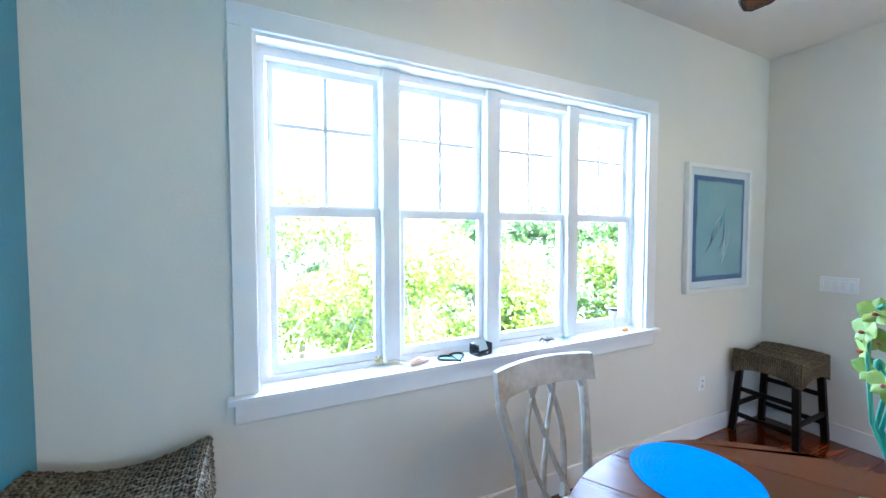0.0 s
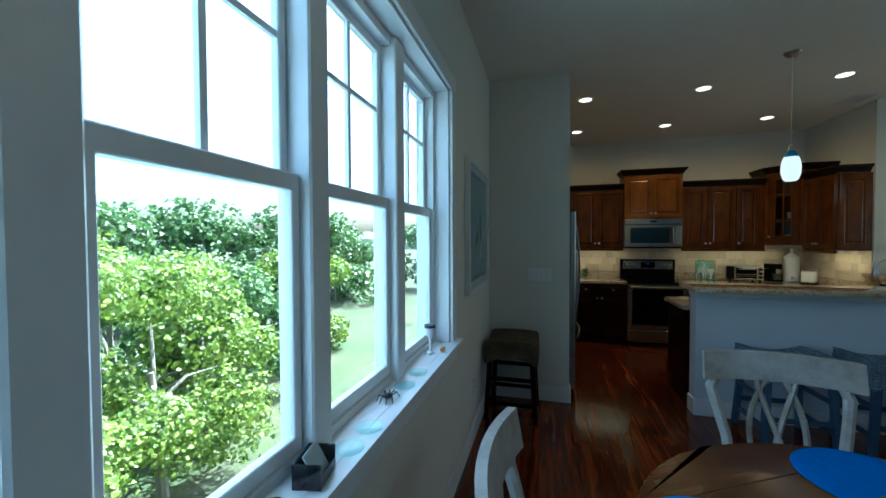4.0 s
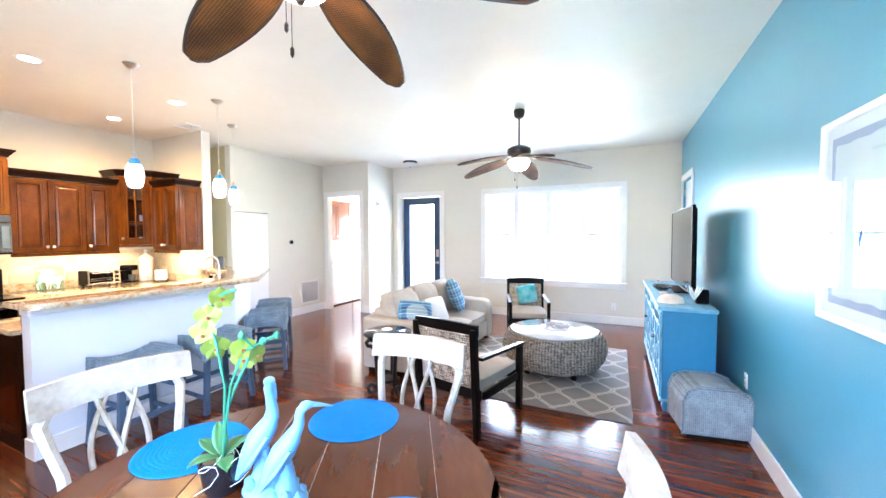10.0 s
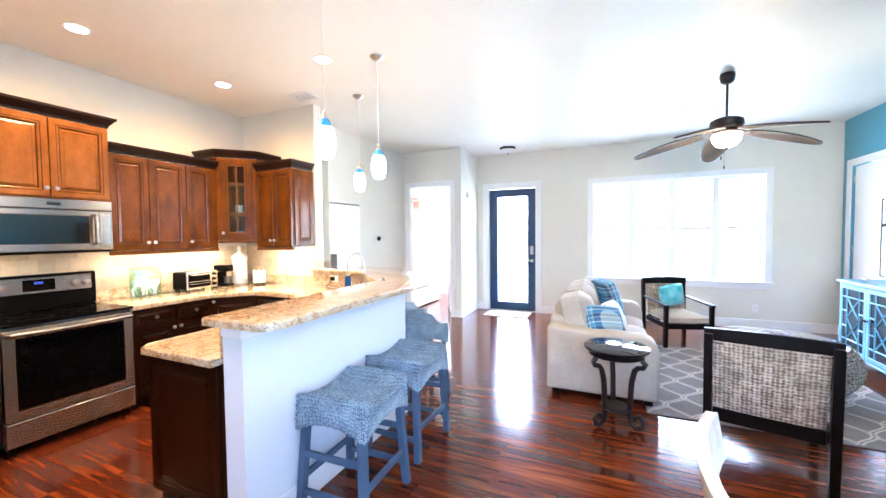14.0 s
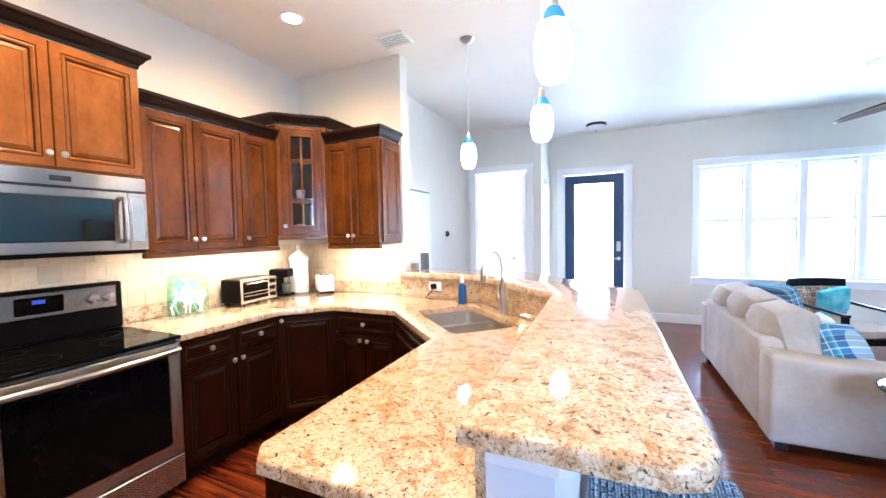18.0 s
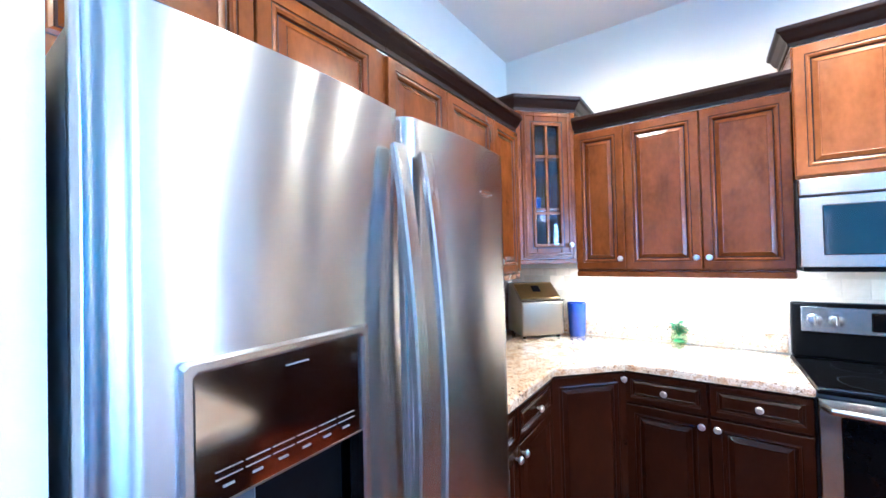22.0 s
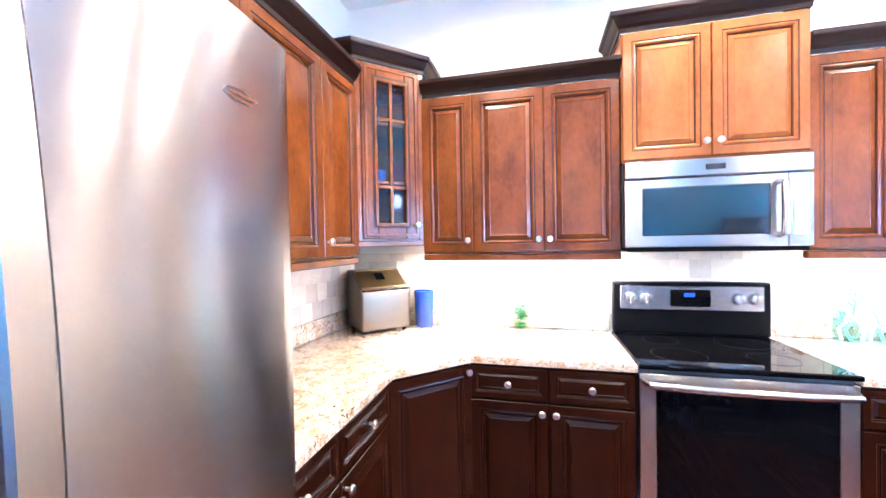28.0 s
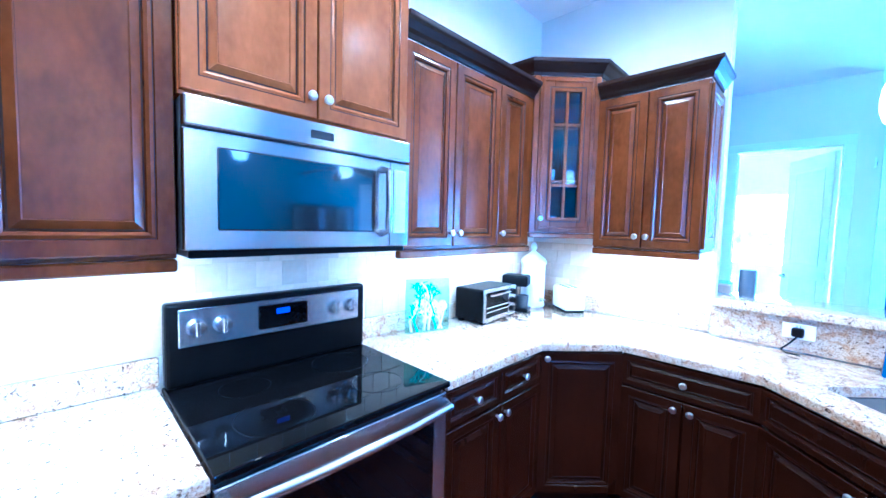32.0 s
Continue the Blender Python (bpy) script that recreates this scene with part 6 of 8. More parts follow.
# ---- armchairs ----
def armchair():
    t = thing("armchair", pose(0, 0, 0), "dark wooden armchair with a basket-weave back and beige seat", "armchair", group="living room armchairs")
    # faces -y locally; width 0.66
    hw = 0.33
    for s in (-1, 1):
        b = bmesh.new()
        vs = cube(b, (-0.024, -0.03, 0), (0.024, 0.03, 0.90), 0.004)
        for v in b.verts:
            v.co.y += 0.30 + 0.16 * max(0, (v.co.z - 0.35) / 0.55) - 0.0 + 0.11 * max(0, (0.35 - v.co.z) / 0.35)
            v.co.x += s * (hw - 0.025)
        part("back_post", b, DARK_WOOD, t)
        b = bmesh.new()
        cube(b, (s * (hw - 0.024) - 0.026, -0.34, 0), (s * (hw - 0.024) + 0.026, -0.285, 0.60), 0.004)
        for v in b.verts:
            if v.co.z < 0.3:
                v.co.y += 0.01
        part("front_leg", b, DARK_WOOD, t)
        b = bmesh.new()
        cube(b, (s * (hw - 0.020) - 0.027, -0.36, 0.598), (s * (hw - 0.020) + 0.027, 0.37, 0.625), 0.005)
        for v in b.verts:
            v.co.z += 0.03 * max(0, v.co.y) / 0.37
        part("arm", b, DARK_WOOD, t)
        part("side_rail", bx((s * (hw - 0.03) - 0.014, -0.28, 0.28), (s * (hw - 0.03) + 0.014, 0.31, 0.35), 0.003), DARK_WOOD, t)
    part("front_rail", bx((-hw + 0.05, -0.335, 0.28), (hw - 0.05, -0.30, 0.355), 0.003), DARK_WOOD, t)
    part("rear_rail", bx((-hw + 0.05, 0.30, 0.27), (hw - 0.05, 0.335, 0.36), 0.003), DARK_WOOD, t)
    b = bmesh.new()
    for off in (0, 0.035):
        sheet(b, 8, 2, lambda u, v, o=off: ((u - 0.5) * (2 * hw - 0.0), 0.44 + 0.018 * math.sin(math.pi * u) + o - 0.02, 0.838 + 0.092 * v + 0.012 * v * math.sin(math.pi * u)))
    bmesh.ops.bridge_loops(b, edges=[e for e in b.edges if e.is_boundary])
    part("top_rail", b, DARK_WOOD, t, smooth=True)
    b = bmesh.new()
    nc, nr_, fine = 11, 15, 6
    for side in (-1, 1):
        def woven(u, v, o=side):
            cu, cv = u * nc, v * nr_
            fu, fv = math.sin(math.pi * (cu % 1)), math.sin(math.pi * (cv % 1))
            over = (int(min(cu, nc - 0.01)) + int(min(cv, nr_ - 0.01))) % 2
            pad = min(1, 2.6 * fu) * min(1, 2.6 * fv)
            rib = abs(math.sin(3 * math.pi * cv)) if over else abs(math.sin(2 * math.pi * cu))
            bulge = (0.0105 if over else 0.0015) * pad + 0.0022 * rib
            return ((u - 0.5) * (2 * hw - 0.10), 0.305 + 0.145 * v + 0.016 * math.sin(math.pi * u) + o * (0.010 + bulge), 0.36 + 0.495 * v)
        sheet(b, nc * fine, nr_ * fine, woven)
    bmesh.ops.bridge_loops(b, edges=[e for e in b.edges if e.is_boundary])
    part("woven_back", b, BACK_WEAVE, t, smooth=True)
    part("seat_cushion", cushion((-hw + 0.045, -0.33, 0.34), (hw - 0.045, 0.31, 0.47), 0.1), BEIGE_SEAT, t, smooth=True)
    return t


ac = armchair()
ac.matrix_basis = pose(1.94, -0.62, 0, 0, 0, -14) @ Matrix.Scale(0.95, 4)
copy_thing(ac, pose(2.05, -3.32, 0, 0, 0, 180 + 18) @ Matrix.Scale(0.95, 4))
single("throw_pillow", cushion((-0.15, -0.05, -0.15), (0.15, 0.05, 0.15), 0.4), TEAL_CLOTH, "teal patterned throw pillow on the armchair", "pillow", pose(2.10, -3.50, 0.615, -15, 12, 18), smooth=True)

# ---- coffee table ----
ct = thing("coffee_table", pose(1.45, -1.93, 0.011) @ Matrix.Scale(1.07, 4), "round drum-shaped wicker coffee table with a glass top", "coffee table")
b = bmesh.new()
lathe(b, [(0.30, 0.09), (0.42, 0.10), (0.49, 0.16), (0.525, 0.24), (0.515, 0.31), (0.475, 0.38), (0.44, 0.42), (0.40, 0.425), (0.0, 0.425)], 72)
part("wicker_drum", b, WICKER, ct, smooth=True)
for k in range(14):
    z = 0.105 + 0.31 * k / 13
    r = 0.44 + 0.085 * math.sin(math.pi * (z - 0.09) / 0.36) ** 0.9 + 0.004
    b = bmesh.new()
    pts = [((r + 0.004 * math.sin(30 * a + k * math.pi)) * math.cos(a), (r + 0.004 * math.sin(30 * a + k * math.pi)) * math.sin(a), z + 0.004 * math.sin(15 * a + k)) for a in [2 * math.pi * j / 120 for j in range(121)]]
    tube(b, pts, 0.011, 5)
    part("wicker_strand", b, WICKER, ct, smooth=True)
b = bmesh.new()
lathe(b, [(0.445, 0.427), (0.452, 0.432), (0.452, 0.438), (0.446, 0.441), (0.0, 0.441)], 64)
part("glass_top", b, mat("white_backed_glass", (0.50, 0.54, 0.58), (0.46, 0.50, 0.55), rough=0.05, coat=1.0), ct, smooth=True)
for k in range(4):
    b = bmesh.new()
    lathe(b, [(0.028, 0.0), (0.034, 0.10)], 12, (0.33 * math.cos(radians(45 + 90 * k)), 0.33 * math.sin(radians(45 + 90 * k)), 0))
    part("foot", b, DARK_WOOD, ct)
b = bmesh.new()
rng = random.Random(3)
for k in range(26):
    a, r = rng.random() * 6.28, 0.12 * math.sqrt(rng.random())
    tube(b, [(r * math.cos(a), r * math.sin(a), 0.012), ((r + 0.03) * math.cos(a + 0.5), (r + 0.03) * math.sin(a + 0.5), 0.03), ((r + 0.05) * math.cos(a + 0.9), (r + 0.05) * math.sin(a + 0.9), 0.012)], 0.011, 5)
lathe(b, [(0.17, 0.0), (0.18, 0.008), (0.15, 0.012), (0.0, 0.012)], 30)
single("coral_ornament", b, mat("grey_coral", (0.30, 0.30, 0.31), (0.45, 0.44, 0.43), scale=14, rough=0.6), "grey coral ornament on the coffee table", "ornament", pose(1.44, -1.98, 0.011 + 0.4415 * 1.07), smooth=True)

# ---- blue cabinet, television and its ornaments ----
dr = thing("media_cabinet", pose(0.45, -1.25, 0, 0, 0, 90), "blue painted media cabinet with lattice glass doors", "cabinet")
# local: x runs towards -... front faces +x in the world, i.e. local -y; width along local x from -2.02 to 0
DW, DD, DH = 2.02, 0.42, 0.90
part("top", bx((-DW - 0.02, -0.02, DH), (0.02, DD, DH + 0.035), 0.006, seg=2), BLUE_EDGE, dr)
for lo, hi in [((-DW, 0.02, 0.12), (-DW + 0.03, DD - 0.01, DH - 0.001)), ((-0.03, 0.02, 0.12), (0, DD - 0.01, DH - 0.001)), ((-DW + 0.03, DD - 0.03, 0.12), (-0.03, DD - 0.01, DH - 0.001)), ((-DW + 0.03, 0.02, 0.12), (-0.03, DD - 0.03, 0.15)), ((-DW + 0.03, 0.02, DH - 0.03), (-0.03, DD - 0.03, DH - 0.001)), ((-DW / 2 - 0.015, 0.02, 0.15), (-DW / 2 + 0.015, DD - 0.03, DH - 0.03)), ((-DW + 0.03, 0.10, 0.50), (-DW / 2 - 0.015, DD - 0.03, 0.515)), ((-DW / 2 + 0.015, 0.10, 0.50), (-0.03, DD - 0.03, 0.515))]:
    part("panel", bx(lo, hi, 0.002), BLUE_PAINT, dr)
part("plinth", bx((-DW - 0.01, 0.0, 0.10), (0.01, DD, 0.118), 0.004), BLUE_EDGE, dr)
for x, y in ((-DW + 0.05, 0.06), (-0.05, 0.06), (-DW + 0.05, DD - 0.06), (-0.05, DD - 0.06)):
    b = bmesh.new()
    lathe(b, [(0.025, 0), (0.03, 0.02), (0.04, 0.05), (0.03, 0.08), (0.035, 0.099)], 14, (x, y, 0))
    part("foot", b, BLUE_PAINT, dr, smooth=True)
dwid = (DW - 0.05) / 4
for k in range(4):
    x0 = -DW + 0.02 + k * (dwid + 0.0033)
    x1, z0, z1 = x0 + dwid, 0.135, DH - 0.015
    f = 0.045
    d = part("door", framed(x0, z0, x1, z1, f, f, f, f, 0.0, 0.019, 0.003), BLUE_EDGE, dr)
    part("pane", bx((x0 + f - 0.004, 0.012, z0 + f - 0.004), (x1 - f + 0.004, 0.015, z1 - f + 0.004)), mat("dark_cabinet_glass", (0.015, 0.05, 0.09), (0.02, 0.06, 0.11), rough=0.06, coat=0.5) if k == 0 else MATS["dark_cabinet_glass"], d)
    a, c, lo, hi = x0 + f, x1 - f, z0 + f, z1 - f
    wd_, hd = c - a, hi - lo
    lines = []
    for u in (0.22, 0.78):
        lines.append(((u, 0), (u, 1)))
    for v in (0.14, 0.86):
        lines.append(((0, v), (1, v)))
    for v0 in (0.14, 0.5):
        lines += [((0.22, v0), (0.5, v0 + 0.18)), ((0.5, v0 + 0.18), (0.78, v0)), ((0.22, v0 + 0.36), (0.5, v0 + 0.18)), ((0.5, v0 + 0.18), (0.78, v0 + 0.36))]
    lines += [((0, 0.36), (0.22, 0.36)), ((0.78, 0.36), (1, 0.36)), ((0, 0.62), (0.22, 0.62)), ((0.78, 0.62), (1, 0.62))]
    for (u0, v0), (u1, v1) in lines:
        b = bmesh.new()
        tube(b, [(a + u0 * wd_, 0.007, lo + v0 * hd), (a + u1 * wd_, 0.007, lo + v1 * hd)], 0.008, 4)
        part("lattice_bar", b, BLUE_EDGE, d)
    b = bmesh.new()
    lathe(b, [(0.012, 0), (0.006, 0.008), (0.015, 0.018), (0.012, 0.026), (0, 0.027)], 12)
    part("knob", b, IRON, d, smooth=True, at=pose(x1 - 0.022 if k % 2 == 0 else x0 + 0.022, -0.001, 0.55, 90, 0, 0))

tv = thing("television", pose(0.14, -2.45, 0.936, 0, 0, 90), "large flat black television on the media cabinet", "television")
part("screen", bx((-0.72, -0.012, 0.06), (0.72, 0.0, 0.89), 0.003), TV_GLASS, tv)
part("bezel", framed(-0.735, 0.045, 0.735, 0.905, 0.014, 0.014, 0.014, 0.014, -0.016, 0.012, 0.002), BLACK, tv)
part("back_shell", bx((-0.70, 0.001, 0.07), (0.70, 0.032, 0.88), 0.01), BLACK, tv)
part("stand", bx((-0.30, -0.10, 0.0), (0.30, 0.10, 0.012), 0.004), BLACK, tv)
part("neck", bx((-0.06, 0.01, 0.0125), (0.06, 0.04, 0.15), 0.004), BLACK, tv)
ZT = 0.936


def shell(at_pt, s, m_=SHELL, label="pale sea shell on the media cabinet"):
    b = bmesh.new()
    for i in range(28):
        a = i * 0.5
        r = 0.006 + 0.0022 * i
        ball(b, (s * 12 * r * 0.08 * math.cos(a) * (i / 10), s * 12 * r * 0.08 * math.sin(a) * (i / 10), 0), (s * (0.25 + i * 0.02), s * (0.25 + i * 0.02), s * (0.2 + i * 0.012)), 1)
    lo = min(v.co.z for v in b.verts)
    for v in b.verts:
        v.co.z -= lo
    single("sea_shell", b, m_, label, "shell", pose(*at_pt), smooth=True, group="shells")


b = bmesh.new()
prof = [(0.0, 0.075), (0.05, 0.07), (0.095, 0.045), (0.11, 0.0)]
lathe(b, prof[::-1], 28)
cube(b, (-0.05, -0.16, 0.0), (0.05, -0.09, 0.01), 0.003)
single("white_cap_shell", b, SHELL, "large pale domed shell lying on the media cabinet", "shell", pose(0.34, -1.52, ZT), smooth=True, group="shells")
shell((0.36, -1.90, ZT), 0.05)
shell((0.30, -3.10, ZT), 0.045)
b = bmesh.new()
lathe(b, [(0.05, 0), (0.075, 0.012), (0.115, 0.045), (0.120, 0.055), (0.110, 0.055), (0.070, 0.022), (0, 0.016)], 32)
single("oval_dish", b, POT_BLACK, "dark oval dish on the media cabinet beside the television", "dish", pose(0.34, -2.30, ZT, 0, 0, 90) @ Matrix.Diagonal((1.35, 0.8, 1, 1)), smooth=True)
sp = thing("speaker", pose(0.10, -1.55, ZT), "small black speaker with a white lily beside the television", "speaker")
part("cabinet", bx((-0.05, -0.04, 0), (0.05, 0.05, 0.13), 0.012, seg=2), BLACK, sp)
b = bmesh.new()
for k in range(6):
    a = radians(60 * k)
    leaf_blade(b, (0.0, -0.03, 0.04), (math.cos(a), math.sin(a)), 0.07, 0.03, -0.6, 1.2)
single("lily_ornament", b, WHITE, "white lily ornament on the media cabinet", "ornament", pose(0.17, -1.42, ZT), smooth=True)

# ---- pouf ----
po = thing("pouf", pose(0.125, -1.05, 0, 0, 0, 9) @ Matrix.Diagonal((0.92, 0.80, 0.97, 1.0)), "grey woven cube pouf with a folded round top", "pouf")
b = bmesh.new()
prof = [(-0.255, 0.03), (-0.255, 0.30), (-0.22, 0.385), (-0.12, 0.42), (0.12, 0.42), (0.22, 0.385), (0.255, 0.30), (0.255, 0.03)]
lo = [b.verts.new((x, -0.22, z)) for x, z in prof]
hi = [b.verts.new((x, 0.22, z)) for x, z in prof]
b.faces.new(lo)
b.faces.new(hi[::-1])
for k in range(len(prof)):
    j = (k + 1) % len(prof)
    b.faces.new((lo[k], lo[j], hi[j], hi[k]))
bmesh.ops.recalc_face_normals(b, faces=b.faces)
bmesh.ops.bevel(b, geom=list(b.edges), offset=0.018, segments=2, affect="EDGES")
part("cover", b, OTTO, po, smooth=True)
for s in (-1, 1):
    b = bmesh.new()
    tube(b, [(x * 1.002, s * 0.222, z + 0.002) for x, z in prof], 0.006, 6)
    part("piping", b, OTTO, po, smooth=True)
part("base", bx((-0.22, -0.19, 0), (0.22, 0.19, 0.029)), BLACK, po)

# ---- ceiling fans ----
def fan(m, yaw, label, drop):
    f = thing("ceiling_fan", m, label, "ceiling fan", group="ceiling fans")
    b = bmesh.new()
    lathe(b, [(0.03, -0.10), (0.055, -0.08), (0.065, -0.03), (0.06, 0.0)], 24)
    part("canopy", b, FAN_DARK, f, smooth=True)
    b = bmesh.new()
    tube(b, [(0, 0, -0.09), (0, 0, -drop + 0.09)], 0.011, 10)
    part("downrod", b, FAN_DARK, f, smooth=True)
    b = bmesh.new()
    lathe(b, [(0.02, -drop + 0.12), (0.10, -drop + 0.095), (0.135, -drop + 0.075), (0.14, -drop + 0.03), (0.12, -drop), (0.07, -drop - 0.02)], 32)
    part("motor_housing", b, FAN_DARK, f, smooth=True)
    b = bmesh.new()
    lathe(b, [(0.075, -drop - 0.02), (0.11, -drop - 0.035), (0.105, -drop - 0.05)], 28)
    part("light_fitter", b, mat("copper_fitter", (0.35, 0.17, 0.09), (0.28, 0.13, 0.07), rough=0.4, metal=0.6) if "copper_fitter" not in MATS else MATS["copper_fitter"], f, smooth=True)
    b = bmesh.new()
    lathe(b, [(0.115, -drop - 0.05), (0.125, -drop - 0.07), (0.12, -drop - 0.11), (0.09, -drop - 0.16), (0.03, -drop - 0.185), (0, -drop - 0.187)], 32)
    g = part("light_bowl", b, FROST, f, "glowing frosted glass bowl", smooth=True)
    g.visible_shadow = False
    b = bmesh.new()
    lathe(b, [(0.022, -drop - 0.185), (0.012, -drop - 0.205), (0, -drop - 0.21)], 14)
    part("finial", b, FAN_DARK, f, smooth=True)
    for k in range(5):
        def outline(u):
            return 0.036 + 0.080 * math.sin(math.pi * min(1, u * 0.93 + 0.07) ** 0.85) ** 0.8 if u < 0.999 else 0.012
        b = bmesh.new()
        n_ = 16
        for o in (0.0, -0.009):
            sheet(b, n_, 4, lambda u, v, oo=o: (0.19 + 0.66 * u, (v - 0.5) * 2 * outline(u), oo + 0.010 * math.sin(math.pi * u) + 0.10 * (v - 0.5) * outline(u)))
        bmesh.ops.bridge_loops(b, edges=[e for e in b.edges if e.is_boundary])
        bl = part("blade", b, BLADE, f, "dark woven leaf-shaped blade", smooth=True, at=pose(0, 0, -drop + 0.005, 0, 12, yaw + 72 * k))
        b = bmesh.new()
        edge = [(0.19 + 0.66 * q / 20, s_ * outline(q / 20), 0.010 * math.sin(math.pi * q / 20) - 0.0045 + 0.05 * s_ * outline(q / 20)) for s_ in (1, -1) for q in (range(21) if s_ > 0 else range(20, -1, -1))]
        tube(b, edge + edge[:1], 0.009, 6)
        part("blade_rim", b, FAN_DARK, bl, smooth=True)
        b = bmesh.new()
        tube(b, [(0.10, 0, 0.0), (0.16, 0.0, 0.006), (0.24, 0, -0.012)], 0.012, 6, flat=0.5)
        part("blade_arm", b, FAN_DARK, bl)
    for dx, ln in ((0.045, 0.17), (0.02, 0.26)):
        b = bmesh.new()
        tube(b, [(dx, 0.02, -drop - 0.10), (dx, 0.02, -drop - 0.10 - ln)], 0.0015, 5)
        ball(b, (dx, 0.02, -drop - 0.115 - ln), (0.008, 0.008, 0.022), 1)
        part("pull_chain", b, FAN_DARK, f)


fan(pose(*FAN_DINING, CEILING), -10, "dark ceiling fan with woven leaf blades and a lit glass bowl", 0.455)
fan(pose(*FAN_LIVING, CEILING), 53, "dark ceiling fan with leaf blades over the living room, lit", 0.53)

# ---- pendants, downlights, vents, flush lamp ----
for k, (x, y) in enumerate(PENDANTS):
    pn = thing("pendant_lamp", pose(x, y, CEILING), "glowing white glass pendant with a blue cap on a thin cord", "pendant lamp", group="pendants over the bar")
    b = bmesh.new()
    lathe(b, [(0.0, -0.035), (0.03, -0.034), (0.055, -0.012), (0.06, 0.0)], 24)
    part("canopy", b, NICKEL, pn, smooth=True)
    b = bmesh.new()
    tube(b, [(0, 0, -0.03), (0, 0, -0.755)], 0.0028, 6)
    part("cord", b, WHITE, pn)
    b = bmesh.new()
    lathe(b, [(0.010, -0.745), (0.017, -0.755), (0.019, -0.785), (0.024, -0.797)], 18)
    part("socket_cap", b, NICKEL, pn, smooth=True)
    b = bmesh.new()
    lathe(b, [(0.024, -0.796), (0.034, -0.812), (0.045, -0.838), (0.049, -0.848)], 24)
    g = part("blue_collar", b, PEND_BLUE, pn, "blue glass collar", smooth=True)
    b = bmesh.new()
    lathe(b, [(0.049, -0.8485), (0.060, -0.885), (0.066, -0.935), (0.063, -0.985), (0.050, -1.030), (0.034, -1.045)], 24)
    g = part("shade", b, PEND, pn, "glowing white glass shade", smooth=True)
    g.visible_shadow = False
    lamp("pendant_bulb", "POINT", pose(x, y, CEILING - 0.94), 0.14, (1, 0.86, 0.65), radius=0.05)
for x, y in RECESSED:
    dl = thing("downlight_fixture", pose(x, y, CEILING), "round recessed ceiling downlight, lit", "downlight", group="kitchen downlights")
    b = bmesh.new()
    lathe(b, [(0.066, -0.002), (0.085, -0.006), (0.088, -0.001)], 28)
    part("trim_ring", b, WHITE, dl, smooth=True)
    b = bmesh.new()
    lathe(b, [(0.0, -0.004), (0.064, -0.003), (0.064, -0.001)], 24)
    g = part("lens", b, BULB, dl, "glowing lens")
    g.visible_shadow = False


def vent(m, w, d, n_, label):
    v = thing("ceiling_vent", m, label, "vent", group="ceiling vents")
    part("frame", boxes([((-w / 2, -d / 2, -0.012), (-w / 2 + 0.02, d / 2, 0)), ((w / 2 - 0.02, -d / 2, -0.012), (w / 2, d / 2, 0)), ((-w / 2 + 0.02, -d / 2, -0.012), (w / 2 - 0.02, -d / 2 + 0.02, 0)), ((-w / 2 + 0.02, d / 2 - 0.02, -0.012), (w / 2 - 0.02, d / 2, 0))]), WHITE, v)
    part("backing", bx((-w / 2 + 0.02, -d / 2 + 0.02, -0.002), (w / 2 - 0.02, d / 2 - 0.02, -0.0005)), DARK_GREY, v)
    for k in range(n_):
        y = -d / 2 + 0.02 + (d - 0.04) * (k + 0.5) / n_
        part("slat", bx((-w / 2 + 0.02, y - 0.006, -0.010), (w / 2 - 0.02, y + 0.006, -0.007)), WHITE, v)
    return v


vent(pose(5.98, -0.65, CEILING), 0.27, 0.20, 7, "white slatted ceiling air vent by the kitchen")
vent(pose(1.88, -3.02, CEILING), 0.40, 0.15, 6, "white slatted ceiling air vent in the living room")
fl = thing("flush_ceiling_lamp", pose(4.56, -4.08, CEILING), "small bronze flush ceiling lamp with a frosted bowl", "ceiling lamp")
b = bmesh.new()
lathe(b, [(0.13, -0.035), (0.145, -0.015), (0.14, 0.0)], 28)
part("base", b, FAN_DARK, fl, smooth=True)
b = bmesh.new()
lathe(b, [(0.0, -0.10), (0.05, -0.095), (0.10, -0.07), (0.128, -0.036)], 28)
part("bowl", b, WHITE_CLOTH, fl, smooth=True)
b = bmesh.new()
lathe(b, [(0, -0.12), (0.012, -0.11), (0.008, -0.098)], 12)
part("finial", b, FAN_DARK, fl, smooth=True)

# ---- outside ----
GROUND = -2.6


def leaf_material(name, a, b):
    m = bpy.data.materials.new(name)
    m.use_nodes = True
    n, links = m.node_tree.nodes, m.node_tree.links
    p, out = n["Principled BSDF"], n["Material Output"]
    geo, r = n.new("ShaderNodeNewGeometry"), n.new("ShaderNodeValToRGB")
    r.color_ramp.elements[0].color, r.color_ramp.elements[1].color = (*a, 1), (*b, 1)
    links.new(geo.outputs["Random Per Island"], r.inputs[0])
    links.new(r.outputs[0], p.inputs["Base Color"])
    p.inputs["Roughness"].default_value = 0.38
    tl, mix = n.new("ShaderNodeBsdfTranslucent"), n.new("ShaderNodeMixShader")
    mix.inputs[0].default_value = 0.35
    links.new(r.outputs[0], tl.inputs[0])
    links.new(p.outputs[0], mix.inputs[1])
    links.new(tl.outputs[0], mix.inputs[2])
    links.new(mix.outputs[0], out.inputs[0])
    return m


